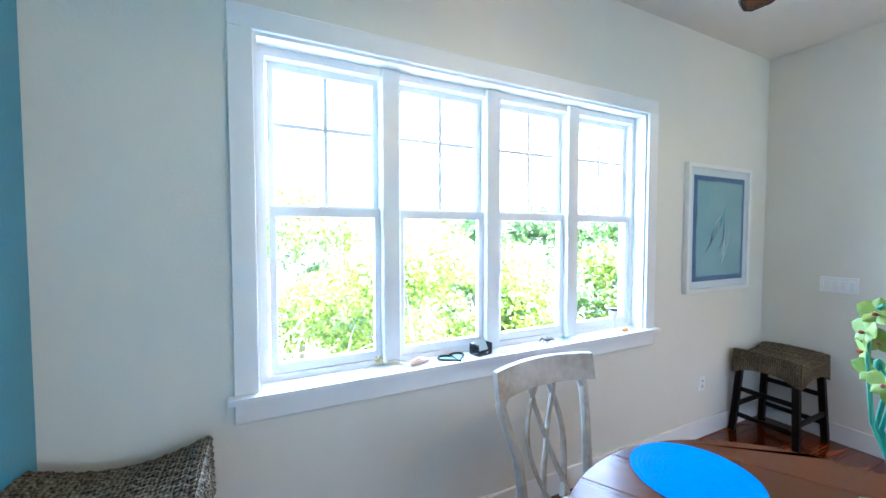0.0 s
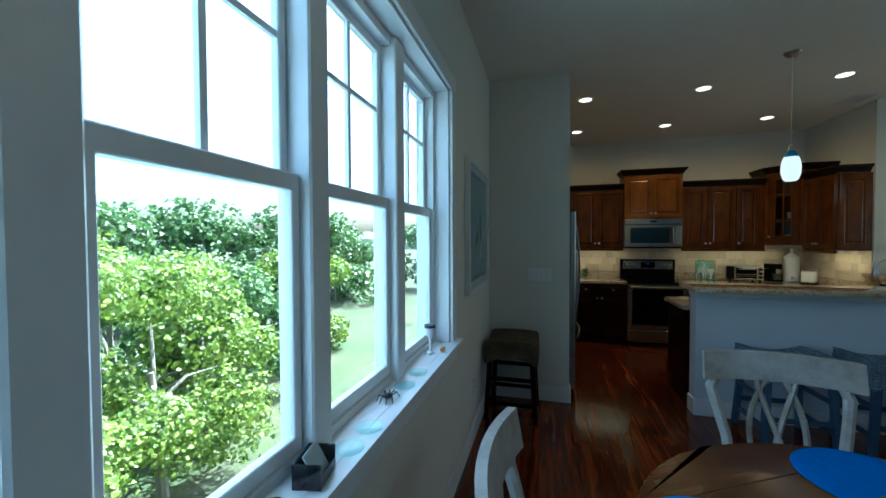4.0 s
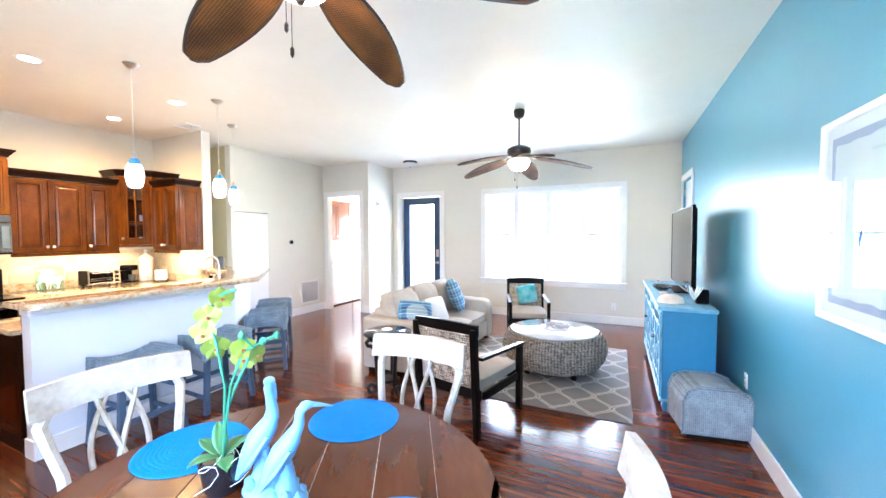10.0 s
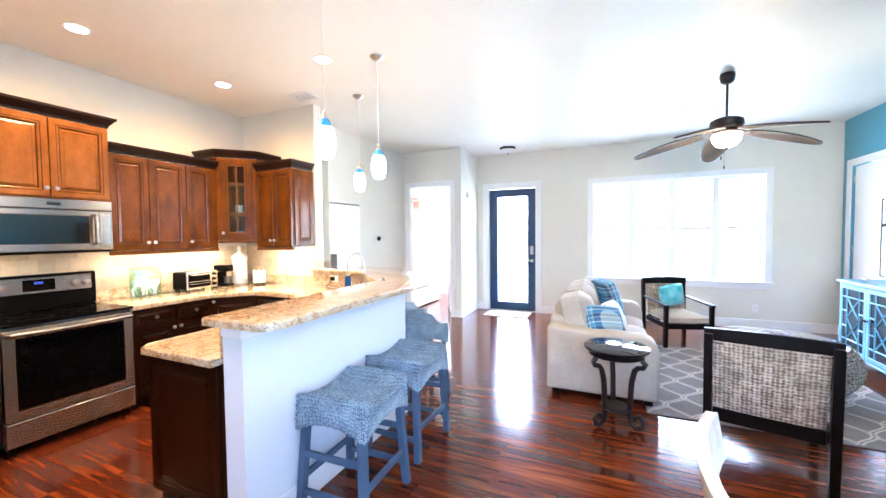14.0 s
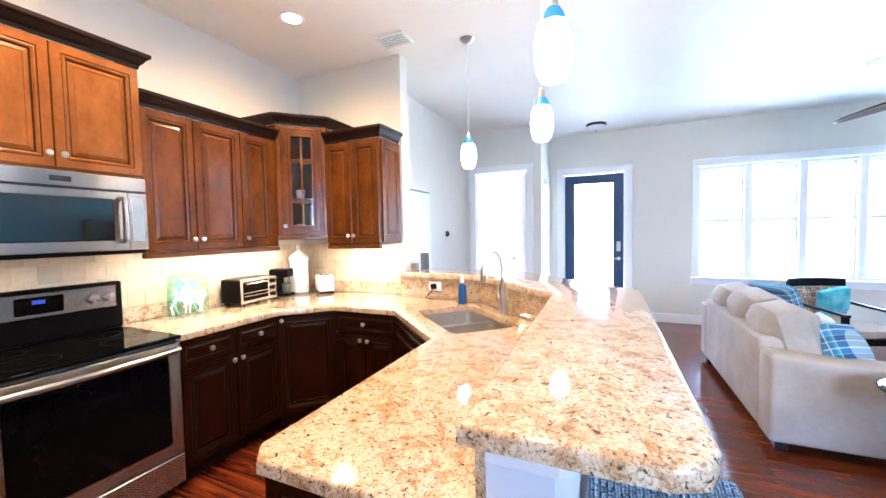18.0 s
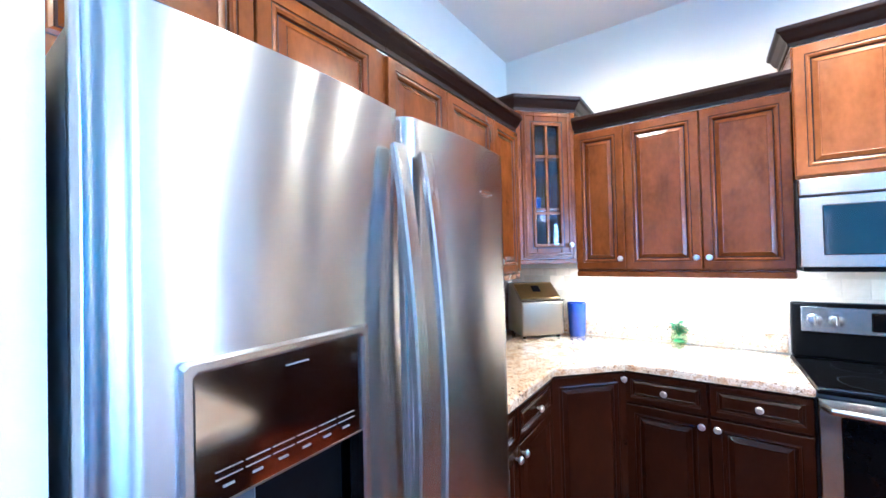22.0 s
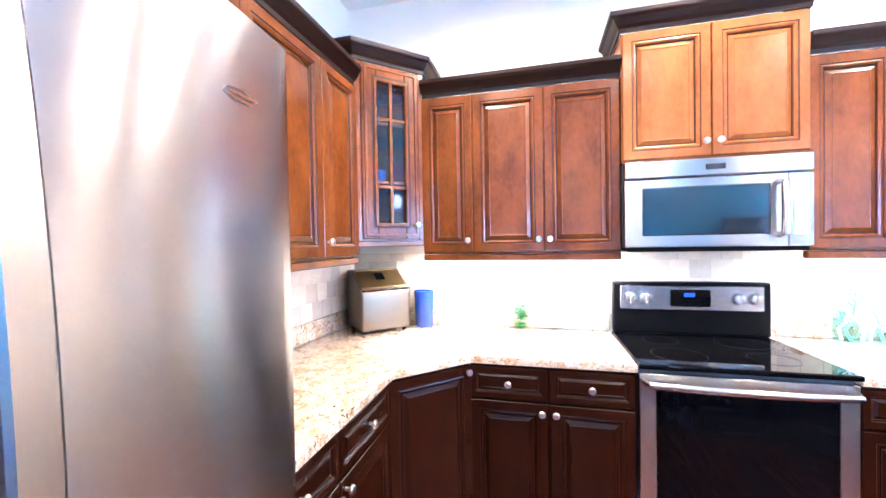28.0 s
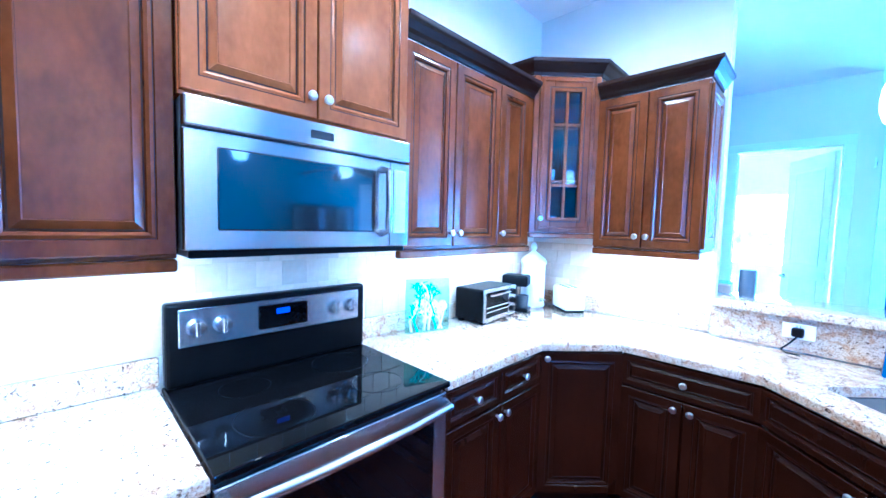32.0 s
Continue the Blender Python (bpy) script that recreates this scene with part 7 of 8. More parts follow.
BROAD = leaf_material("round_tree_leaf", (0.062, 0.125, 0.014), (0.27, 0.345, 0.055))
FAR_LEAF = leaf_material("far_tree_leaf", (0.050, 0.105, 0.030), (0.11, 0.185, 0.05))
PALM = leaf_material("palm_frond", (0.12, 0.16, 0.06), (0.26, 0.27, 0.14))


def leaf_cloud(name, clumps, size, rng, material, parent, sides=6, up=0.55):
    """Many small leaves on the shells of clumps (centre, radii, count)."""
    verts, faces = [], []
    for (cx, cy, cz), (rx, ry, rz), count in clumps:
        u = rng.normal(size=(count, 3))
        u /= np.linalg.norm(u, axis=1)[:, None]
        rad = 0.55 + 0.5 * rng.random(count) ** 0.6
        wob = 1 + 0.16 * np.sin(u[:, 0] * 7 + cx * 3) * np.cos(u[:, 2] * 6 + cy * 2)
        c = u * (rad * wob)[:, None] * np.array([rx, ry, rz]) + np.array([cx, cy, cz])
        nrm = u + rng.normal(size=(count, 3)) * 0.7 + np.array([0, 0, up])
        nrm /= np.linalg.norm(nrm, axis=1)[:, None]
        t = np.cross(nrm, rng.normal(size=(count, 3)))
        t /= np.linalg.norm(t, axis=1)[:, None]
        s = np.cross(nrm, t)
        sz = size * (0.6 + 0.7 * rng.random(count))
        for k in range(sides):
            a = 2 * math.pi * k / sides
            verts.append(c + (t * math.cos(a) + s * math.sin(a) * 0.85 + nrm * (0.22 * math.cos(2 * a))) * sz[:, None])
    groups = len(verts) // sides
    allv, allf, at = [], [], 0
    for g in range(groups):
        block = np.stack(verts[g * sides:(g + 1) * sides], axis=1)
        cnt = block.shape[0]
        allv.append(block.reshape(-1, 3))
        allf.append(np.arange(cnt * sides).reshape(cnt, sides) + at)
        at += cnt * sides
    me = bpy.data.meshes.new(name)
    me.from_pydata(np.concatenate(allv).tolist(), [], np.concatenate(allf).tolist())
    me.materials.append(material)
    ob = new(name, me)
    ob.parent = parent
    return tagged(ob, kind="stuff")


def tree(x, y, top, spread, seed, size, count, label, material=BROAD, low=0.25, bark=BARK, clump=0.42, trunk=0.09, ground=GROUND, limbs=7):
    rng = np.random.default_rng(seed)
    t = thing("tree", pose(x, y, ground), label, "tree", group="trees behind the house")
    h = top - ground
    b = bmesh.new()
    bend = rng.normal(size=2) * 0.15
    tip = Vector((bend[0] * 2, bend[1] * 2, h * 0.55))
    tube(b, [(0, 0, -0.05), (bend[0], bend[1], h * 0.28), tip], [trunk, trunk * 0.8, trunk * 0.5], 8)
    part("trunk", b, bark, t, smooth=True)
    clumps = []
    for k in range(limbs):
        a = 2 * math.pi * (k + rng.random() * 0.6) / limbs
        z = h * (low + (0.92 - low) * rng.random())
        r = spread * (0.45 + 0.4 * rng.random()) * (1.15 - 0.5 * (z / h))
        end = Vector((math.cos(a) * r, math.sin(a) * r, z))
        start = tip * (0.35 + 0.6 * rng.random())
        mid = (start + end) * 0.5 + Vector((0, 0, 0.12 * h * (rng.random() - 0.2)))
        b = bmesh.new()
        tube(b, [start, mid, end], [trunk * 0.45, trunk * 0.3, trunk * 0.1], 6)
        part("limb", b, bark, t, smooth=True)
        for j in range(2):
            off = rng.normal(size=3) * spread * 0.16
            rr = spread * clump * (0.7 + 0.5 * rng.random())
            clumps.append((tuple(end + Vector(off)), (rr, rr, rr * 0.75), count // (limbs * 2 + 2)))
    clumps.append(((tip.x, tip.y, h - spread * clump * 0.75), (spread * clump * 1.2, spread * clump * 1.2, spread * clump * 0.75), count // (limbs + 1)))
    if count:
        leaf_cloud("crown", clumps, size, rng, material, t)
    return t


def bare_tree(x, y, top, seed, label):
    rng = np.random.default_rng(seed)
    t = thing("tree", pose(x, y, GROUND), label, "tree", group="trees behind the house")
    h = top - GROUND

    def grow(p, d, ln, r, depth):
        b = bmesh.new()
        pts, rad, q = [p], [r], p
        for k in range(3):
            d2 = (d + Vector(rng.normal(size=3)) * 0.22).normalized()
            q = q + d2 * ln / 3
            pts.append(q)
            rad.append(r * (1 - 0.2 * (k + 1)))
            d = d2
        tube(b, pts, rad, 5)
        part("trunk" if depth == 0 else "limb", b, PALE_BARK, t, smooth=True)
        if depth < 3:
            for _ in range(2 if depth else 3):
                nd = (d + Vector(rng.normal(size=3)) * 0.65).normalized()
                grow(q, nd, ln * 0.68, r * 0.55, depth + 1)
    grow(Vector((0, 0, 0)), Vector((0.05, 0, 1)), h * 0.42, 0.055, 0)


def fan_palm(x, y, trunk_h, size, seed, label, ground=GROUND):
    rng = random.Random(seed)
    t = thing("palm", pose(x, y, ground), label, "palm", group="palms behind the house")
    b = bmesh.new()
    tube(b, [(0, 0, 0), (0.05, 0, trunk_h * 0.5), (0.02, 0.04, trunk_h)], [0.13, 0.1, 0.11], 8)
    part("trunk", b, BARK, t)
    for k in range(13):
        a, el = rng.random() * 6.28, radians(rng.uniform(-35, 65))
        d = Vector((math.cos(a) * math.cos(el), math.sin(a) * math.cos(el), math.sin(el)))
        base_ = Vector((0.02, 0.04, trunk_h))
        hub = base_ + d * size * 0.55
        b = bmesh.new()
        tube(b, [base_, hub], 0.012, 4)
        sd = d.cross(Vector((0, 0, 1))).normalized()
        up_ = sd.cross(d)
        for j in range(15):
            f = radians(-105 + 15 * j)
            e = (d * math.cos(f) + sd * math.sin(f)).normalized()
            side = (d * -math.sin(f) + sd * math.cos(f)) * 0.022
            tip = hub + e * size * 0.6 - Vector((0, 0, size * 0.16))
            mid = hub + e * size * 0.32 + up_ * 0.02
            v = [b.verts.new(q) for q in (hub, mid + side, tip, mid - side)]
            b.faces.new(v)
        part("frond", b, PALM, t)


def shrub(x, y, r, h, seed, size, count, label, material=BROAD):
    rng = np.random.default_rng(seed)
    t = thing("shrub", pose(x, y, GROUND), label, "shrub", group="shrubs behind the house")
    b = bmesh.new()
    for k in range(5):
        a = k * 1.26
        tube(b, [(0, 0, 0), (math.cos(a) * r * 0.3, math.sin(a) * r * 0.3, h * 0.5), (math.cos(a) * r * 0.6, math.sin(a) * r * 0.6, h * 0.8)], [0.02, 0.014, 0.006], 5)
    part("stems", b, BARK, t)
    clumps = []
    for k in range(5):
        a = k * 1.26 + rng.random()
        clumps.append(((math.cos(a) * r * 0.5, math.sin(a) * r * 0.5, h * (0.35 + 0.4 * rng.random())), (r * 0.6, r * 0.6, h * 0.35), count // 5))
    leaf_cloud("crown", clumps, size, rng, material, t)


PALE_BARK = mat("pale_bare_bark", (0.42, 0.40, 0.37), (0.30, 0.28, 0.26), scale=9, rough=0.85, bump=0.4)


def ground_material():
    m = mat("lawn_and_sand", (0.030, 0.058, 0.014), (0.075, 0.072, 0.038), scale=0.35, rough=0.95, bump=0.7, bump_scale=25, detail=8)
    return m


b = bmesh.new()
sheet(b, 24, 24, lambda u, v: ((u - 0.5) * 900 * abs(2 * u - 1) ** 1.5 + 4, (v - 0.5) * 900 * abs(2 * v - 1) ** 1.5, GROUND))
single("ground", b, ground_material(), "grass and sandy leaf litter around the house", "ground", kind="structure")
structure("house_base", bx((W - 0.2, -6.6, GROUND), (8.6, N + 0.2, -0.13)), STUCCO, "stuccoed lower storey of the house")
tree(2.6, 8.1, 1.6, 1.65, 3, 0.036, 15000, "round-leaved green tree close to the house", low=0.12)
tree(5.3, 8.5, 1.2, 1.5, 4, 0.038, 11000, "round-leaved green tree close to the house", low=0.12)
tree(1.5, 10.8, 2.6, 1.9, 5, 0.044, 10500, "tall leafy tree behind the nearer ones", low=0.2, material=BROAD)
tree(3.9, 11.2, 1.75, 1.8, 9, 0.062, 5000, "leafy tree behind the nearer ones", low=0.1)
tree(7.4, 12.6, 1.3, 1.9, 10, 0.07, 4500, "leafy tree at the edge of the lawn", low=0.08, material=FAR_LEAF)
tree(-1.8, 11.8, 2.5, 2.1, 6, 0.052, 7500, "tall leafy tree behind the nearer ones", low=0.3)
tree(7.0, 10.0, 0.7, 1.5, 14, 0.06, 4500, "leafy tree at the edge of the lawn", low=0.08)
tree(9.3, 10.8, 0.9, 1.6, 15, 0.07, 4000, "leafy tree at the edge of the lawn", low=0.08, material=FAR_LEAF)
tree(11.8, 11.0, 1.2, 1.7, 16, 0.08, 3600, "leafy tree at the edge of the lawn", low=0.08)
bare_tree(0.35, 8.7, 1.7, 21, "grey leafless tree with crooked branches")
bare_tree(0.62, 7.2, 0.5, 23, "grey leafless shrub with crooked branches")
bare_tree(0.30, 7.4, 1.1, 26, "grey leafless tree with crooked branches")
bare_tree(1.6, 6.6, -0.6, 24, "grey leafless shrub with crooked branches")
bare_tree(0.75, 8.3, 1.4, 25, "grey leafless tree with crooked branches")
bare_tree(1.05, 8.9, 1.5, 22, "grey leafless tree with crooked branches")
fan_palm(-0.2, 10.0, 3.9, 1.2, 2, "fan palm with pale hanging fronds")
for k, (sx, sy, sr, sh) in enumerate(((0.55, 6.0, 0.45, 0.45), (1.5, 6.9, 0.5, 0.55), (3.2, 7.4, 0.55, 0.7), (-0.4, 7.4, 0.7, 0.9), (2.7, 6.6, 0.4, 0.4), (6.2, 10.6, 0.6, 0.7))):
    shrub(sx, sy, sr, sh, 40 + k, 0.045, 1300, "low green shrub by the house")
for k, (sx, sy) in enumerate(((8.6, 12.5), (10.4, 12.2), (11.8, 13.5), (13.6, 12.2), (9.6, 14.6))):
    fan_palm(sx, sy, 0.25 + 0.2 * (k % 2), 0.75, 60 + k, "small fan palm on the lawn")
for k in range(15):
    rr = random.Random(100 + k)
    tree(-9 + 2.9 * k + rr.uniform(-0.7, 0.7), 19 + rr.uniform(-2, 4) - max(0, k - 9) * 0.9, rr.uniform(2.0, 3.3), 2.6, 70 + k, 0.15, 2300, "dark green tree of the wood beyond the lawn", FAR_LEAF, low=0.05, limbs=6, clump=0.5)

# far woods all round, beyond the lawn: added to cover the horizon, haze in their colour
def far_woods():
    rng = random.Random(8)
    b = bmesh.new()
    n_, rings = 360, []
    h1 = h2 = 0.0
    for k in range(n_):
        a = 2 * math.pi * k / n_
        h1 = 0.7 * h1 + rng.uniform(-1, 1) * 1.4
        top = 5.6 + h1 + rng.uniform(-0.8, 0.8)
        c, s = math.cos(a), math.sin(a)
        rings.append([b.verts.new((4 + r * c, r * s, z)) for r, z in ((160, GROUND), (162, GROUND + 0.6 * (top - GROUND)), (166, top), (176, top - 1), (190, GROUND))])
    for k in range(n_):
        p, q = rings[k], rings[(k + 1) % n_]
        for j in range(4):
            b.faces.new((p[j], q[j], q[j + 1], p[j + 1]))
    single("backdrop", b, mat("hazy_woods", (0.16, 0.22, 0.13), (0.26, 0.30, 0.20), scale=0.35, rough=0.95, bump=1.0, bump_scale=1.2), "added backdrop of woods around the lawn, haze in its pale green", "woods", kind="structure")


far_woods()

# ---- pictures ----


def picture(m, w, h, label, strokes, band=ART_BLUE, wash=ART_PALE):
    """Local x along the wall, local -y into the room; origin at the lower corner on the wall."""
    p = thing("picture", m, label, "picture")
    f = 0.032
    b = framed(0, 0, w, h, f, f, f, f, -0.038, 0, 0.004)
    part("frame", b, WHITE, p)
    part("backing", bx((0.006, -0.012, 0.006), (w - 0.006, -0.001, h - 0.006)), DARK_GREY, p)
    part("mat_board", bx((f, -0.020, f), (w - f, -0.014, h - f)), PAPER, p)
    g = 0.085
    part("blue_band", bx((g, -0.024, g), (w - g, -0.0205, h - g)), band, p, "blue inner mat")
    g2 = g + 0.038
    rng = random.Random(9)
    b = bmesh.new()
    loop = []
    n_ = 14
    for k in range(n_): loop.append((g2 + (w - 2 * g2) * k / n_, g2 + rng.uniform(-0.006, 0.006)))
    for k in range(n_): loop.append((w - g2 + rng.uniform(-0.006, 0.006), g2 + (h - 2 * g2) * k / n_))
    for k in range(n_): loop.append((w - g2 - (w - 2 * g2) * k / n_, h - g2 + rng.uniform(-0.006, 0.006)))
    for k in range(n_): loop.append((g2 + rng.uniform(-0.006, 0.006), h - g2 - (h - 2 * g2) * k / n_))
    prism(b, loop, 0, 0.002)
    part("paper", b, wash, p, "blue watercolour paper with a deckled edge", at=pose(0, -0.0245, 0, 90, 0, 0))
    for k in range(strokes):
        b = bmesh.new()
        x, z = w * rng.uniform(0.3, 0.62), h * rng.uniform(0.2, 0.5)
        dx, dz = rng.uniform(0.02, 0.16), rng.uniform(0.1, 0.3)
        pts = [(x + dx * s_ + 0.03 * math.sin(s_ * 3 + k), -0.0275, z + dz * s_) for s_ in (0, 0.35, 0.7, 1.0)]
        tube(b, pts, [0.001, 0.004 + 0.003 * (k % 3), 0.003, 0.0006], 5, flat=0.15)
        part("brush_stroke", b, (RUST, PAPER, ART_BLUE, PAPER, TEAL_CLOTH)[k % 5], p)
    gl = part("glazing", bx((f - 0.004, -0.0312, f - 0.004), (w - f + 0.004, -0.0295, h - f + 0.004)), PANE, p)
    gl.visible_shadow = False
    return p


picture(pose(3.31, N - 0.001, 1.13), 0.83, 0.955, "white-framed abstract watercolour in teal blue with a dark blue mat", 9, wash=ART_TEAL)
picture(pose(W + 0.001, 0.05, 1.16, 0, 0, 90), 0.95, 0.92, "white-framed pale abstract print on the teal wall", 4, BAND_PALE)

# ---- switches, outlets, thermostat, grille ----


def plate(m, w, h, rockers, label, name="light_switch"):
    p = thing(name, m, label, "switch" if rockers else "outlet")
    part("cover_plate", bx((-w / 2, -0.007, -h / 2), (w / 2, 0, h / 2), 0.0025), TRIM, p)
    for k in range(rockers):
        x = (k - (rockers - 1) / 2) * 0.046
        part("rocker", bx((x - 0.016, -0.011, -0.033), (x + 0.016, -0.006, 0.033), 0.002), WHITE, p)
    if not rockers:
        for z in (-0.022, 0.022):
            part("socket", bx((-0.017, -0.0095, z - 0.014), (0.017, -0.006, z + 0.014), 0.003), WHITE, p)
            part("slots", boxes([((-0.008, -0.0105, z - 0.006), (-0.005, -0.0092, z + 0.006)), ((0.005, -0.0105, z - 0.006), (0.008, -0.0092, z + 0.006))]), DARK_GREY, p)
    return p


plate(pose(PX - 0.001, 2.655, 1.185, 0, 0, -90), 0.21, 0.118, 4, "white plate with four rocker switches")
plate(pose(3.59, N - 0.001, 0.42), 0.072, 0.118, 0, "white wall outlet under the picture", "outlet")
plate(pose(0.84, S + 0.001, 0.31, 0, 0, 180), 0.072, 0.118, 0, "white wall outlet near the floor", "outlet")
plate(pose(HX - 0.001, -2.76, 0.36, 0, 0, -90), 0.072, 0.118, 0, "white wall outlet near the floor", "outlet")
plate(pose(KE - 0.022, 2.25, 1.12, 0, 0, -90), 0.072, 0.118, 0, "white outlet on the tiled backsplash", "outlet")
plate(pose(W + 0.001, -1.12, 0.42, 0, 0, 90), 0.072, 0.118, 0, "white wall outlet beside the pouf", "outlet")
th = thing("thermostat", pose(HX - 0.001, -2.82, 1.44, 0, 0, -90), "small round black thermostat on the wall", "thermostat")
b = bmesh.new(); lathe(b, [(0.042, 0), (0.042, 0.014), (0.036, 0.022), (0, 0.023)], 24)
part("ring", b, DARK_GREY, th, at=pose(0, 0, 0, 90, 0, 0), smooth=True)
b = bmesh.new(); lathe(b, [(0.03, 0.0215), (0.03, 0.025), (0, 0.026)], 24)
part("screen", b, BLACK_GLASS, th, at=pose(0, 0, 0, 90, 0, 0))
gr = thing("return_air_grille", pose(HX - 0.001, -3.285, 0.2, 0, 0, -90), "white louvred return-air grille low on the wall", "grille")
part("frame", boxes([((-0.245, -0.012, 0), (-0.215, 0, 0.45)), ((0.215, -0.012, 0), (0.245, 0, 0.45)), ((-0.215, -0.012, 0), (0.215, 0, 0.03)), ((-0.215, -0.012, 0.42), (0.215, 0, 0.45))], 0.002), TRIM, gr)
part("backing", bx((-0.215, -0.002, 0.03), (0.215, -0.001, 0.42)), DARK_GREY, gr)
slat = bmesh.new(); cube(slat, (-0.214, -0.0010, -0.009), (0.214, 0.0010, 0.009))
slat = mesh("slat", slat, TRIM)
for k in range(21):
    o = new("slat", slat)
    o.parent, o.matrix_basis = gr, pose(0, -0.007, 0.04 + k * 0.0185, 35, 0, 0)
sn = thing("wall_sensor", pose(5.309, -3.99, 2.22, 0, 0, -90), "small white alarm sensor high on the wall", "sensor")
part("body", bx((-0.03, -0.035, -0.05), (0.03, 0, 0.05), 0.008, seg=2), WHITE, sn)
part("lens", bx((-0.018, -0.038, -0.03), (0.018, -0.034, 0.005), 0.001), DARK_GREY, sn)

# ---- window sill ----
SZ = NWIN[2] + 0.004


def conch(at_pt, s, m_, label, rz=0):
    sh = thing("sea_shell", pose(*at_pt, 0, 0, rz), label, "shell", group="ornaments on the window sill")
    b = bmesh.new()
    def f(u, v):
        a = 2 * math.pi * v
        r = s * (0.10 + 0.90 * math.sin(math.pi * min(1, 0.05 + u * 0.93)) ** 0.8) * (1 + 0.07 * math.sin(9 * a + 5 * u)) * (1 - 0.35 * u)
        return (s * 2.6 * (u - 0.5), math.cos(a) * r * 0.5, max(0.0, 0.38 * r + math.sin(a) * r * 0.45))
    sheet(b, 12, 18, f)
    bmesh.ops.remove_doubles(b, verts=b.verts, dist=1e-5)
    part("body", b, m_, sh, smooth=True)
    b = bmesh.new()
    ball(b, (s * 0.2, -s * 0.30, s * 0.30), (s * 0.8, s * 0.12, s * 0.2), 2)
    part("lip", b, SHELL, sh, smooth=True)


BROWN_SHELL = mat("brown_shell", (0.46, 0.27, 0.16), (0.68, 0.52, 0.40), scale=22, rough=0.35, bump=0.2)
STRAW = mat("dried_straw", (0.62, 0.56, 0.36), (0.50, 0.43, 0.26), scale=30, rough=0.8)
kn = thing("dried_grass_knot", pose(1.07, 3.215, SZ), "knotted dried grass ornament with long thin straw ends", "ornament", group="ornaments on the window sill")
b = bmesh.new()
for k in range(4):
    a = 1.57 * k + 0.4
    tube(b, [(0.004 * math.cos(a), 0.004 * math.sin(a), 0.008), (0.022 * math.cos(a), 0.015 * math.sin(a), 0.030), (0.016 * math.cos(a + 0.8), 0.014 * math.sin(a + 0.8), 0.040), (0, 0, 0.016)], [0.006, 0.008, 0.006, 0.005], 6)
part("knot", b, STRAW, kn, smooth=True)
for ex, ey, lift in ((-0.15, -0.10, 0.006), (-0.135, -0.115, 0.010), (0.14, -0.14, 0.012), (0.17, -0.095, 0.018), (0.12, -0.12, 0.004), (0.05, -0.03, 0.03)):
    b = bmesh.new()
    tube(b, [(0, 0, 0.012), (ex * 0.4, ey * 0.4 - 0.006, 0.012 + lift), (ex * 0.75, ey * 0.72, 0.006 + lift * 0.6), (ex, ey, 0.0025)], [0.0034, 0.0026, 0.002, 0.0012], 5)
    part("straw", b, STRAW, kn, smooth=True)
conch((1.26, 3.15, SZ), 0.048, BROWN_SHELL, "brown and cream whelk shell on the sill", 20)
ht = thing("glass_heart", pose(1.44, 3.145, SZ, 0, 0, 10), "leaded clear glass heart lying on the sill", "ornament", group="ornaments on the window sill")
hp = []
for k in range(28):
    a = 2 * math.pi * k / 28
    hp.append((0.0048 * 16 * math.sin(a) ** 3, 0.0040 * (13 * math.cos(a) - 5 * math.cos(2 * a) - 2 * math.cos(3 * a) - math.cos(4 * a))))
b = bmesh.new(); tube(b, [(x, y, 0.006) for x, y in hp + hp[:1]], 0.005, 6); part("lead_rim", b, IRON, ht)
b = bmesh.new(); prism(b, hp, 0.003, 0.008); part("glass", b, CLEAR, ht)
b = bmesh.new(); tube(b, [(0.012, 0.045, 0.008), (-0.01, -0.055, 0.008)], 0.003, 5); part("lead_line", b, IRON, ht)
ch = thing("card_holder", pose(1.61, 3.145, SZ, 0, 0, 12), "black box card holder with a pale blue card", "card holder", group="ornaments on the window sill")
part("box", boxes([((-0.05, -0.035, 0), (0.05, 0.035, 0.006)), ((-0.05, -0.035, 0.006), (-0.045, 0.035, 0.06)), ((0.045, -0.035, 0.006), (0.05, 0.035, 0.06)), ((-0.045, 0.03, 0.006), (0.045, 0.035, 0.06)), ((-0.045, -0.035, 0.006), (0.045, -0.03, 0.028))]), CARD_BLACK, ch)
part("card", bx((-0.04, -0.001, 0), (0.04, 0.001, 0.075)), ART_PALE, ch, "pale blue paper card", at=pose(0, -0.022, 0.008, -28, 0, 0))
for x, y in ((1.745, 3.125), (1.865, 3.125), (2.21, 3.14), (2.37, 3.14)):
    b = bmesh.new(); lathe(b, [(0.036, 0), (0.042, 0.004), (0.042, 0.010), (0.036, 0.012), (0.030, 0.009), (0, 0.009)], 28)
    single("glass_disc", b, CLEAR, "flat clear glass disc on the sill", "ornament", pose(x, y, SZ), True, "ornaments on the window sill")
cr = thing("crab_ornament", pose(2.08, 3.155, SZ) @ Matrix.Scale(0.72, 4), "small dark metal crab ornament on the sill", "ornament", group="ornaments on the window sill")
b = bmesh.new(); ball(b, (0, 0, 0.02), (0.03, 0.024, 0.012), 2); part("body", b, IRON, cr, smooth=True)
for k in range(8):
    sg = -1 if k < 4 else 1
    a = radians(-50 + 33 * (k % 4))
    b = bmesh.new(); tube(b, [(sg * 0.022 * math.cos(a), 0.02 * math.sin(a), 0.02), (sg * 0.05 * math.cos(a), 0.045 * math.sin(a), 0.032), (sg * 0.07 * math.cos(a), 0.06 * math.sin(a), 0.002)], [0.004, 0.003, 0.002], 5)
    part("leg", b, IRON, cr)
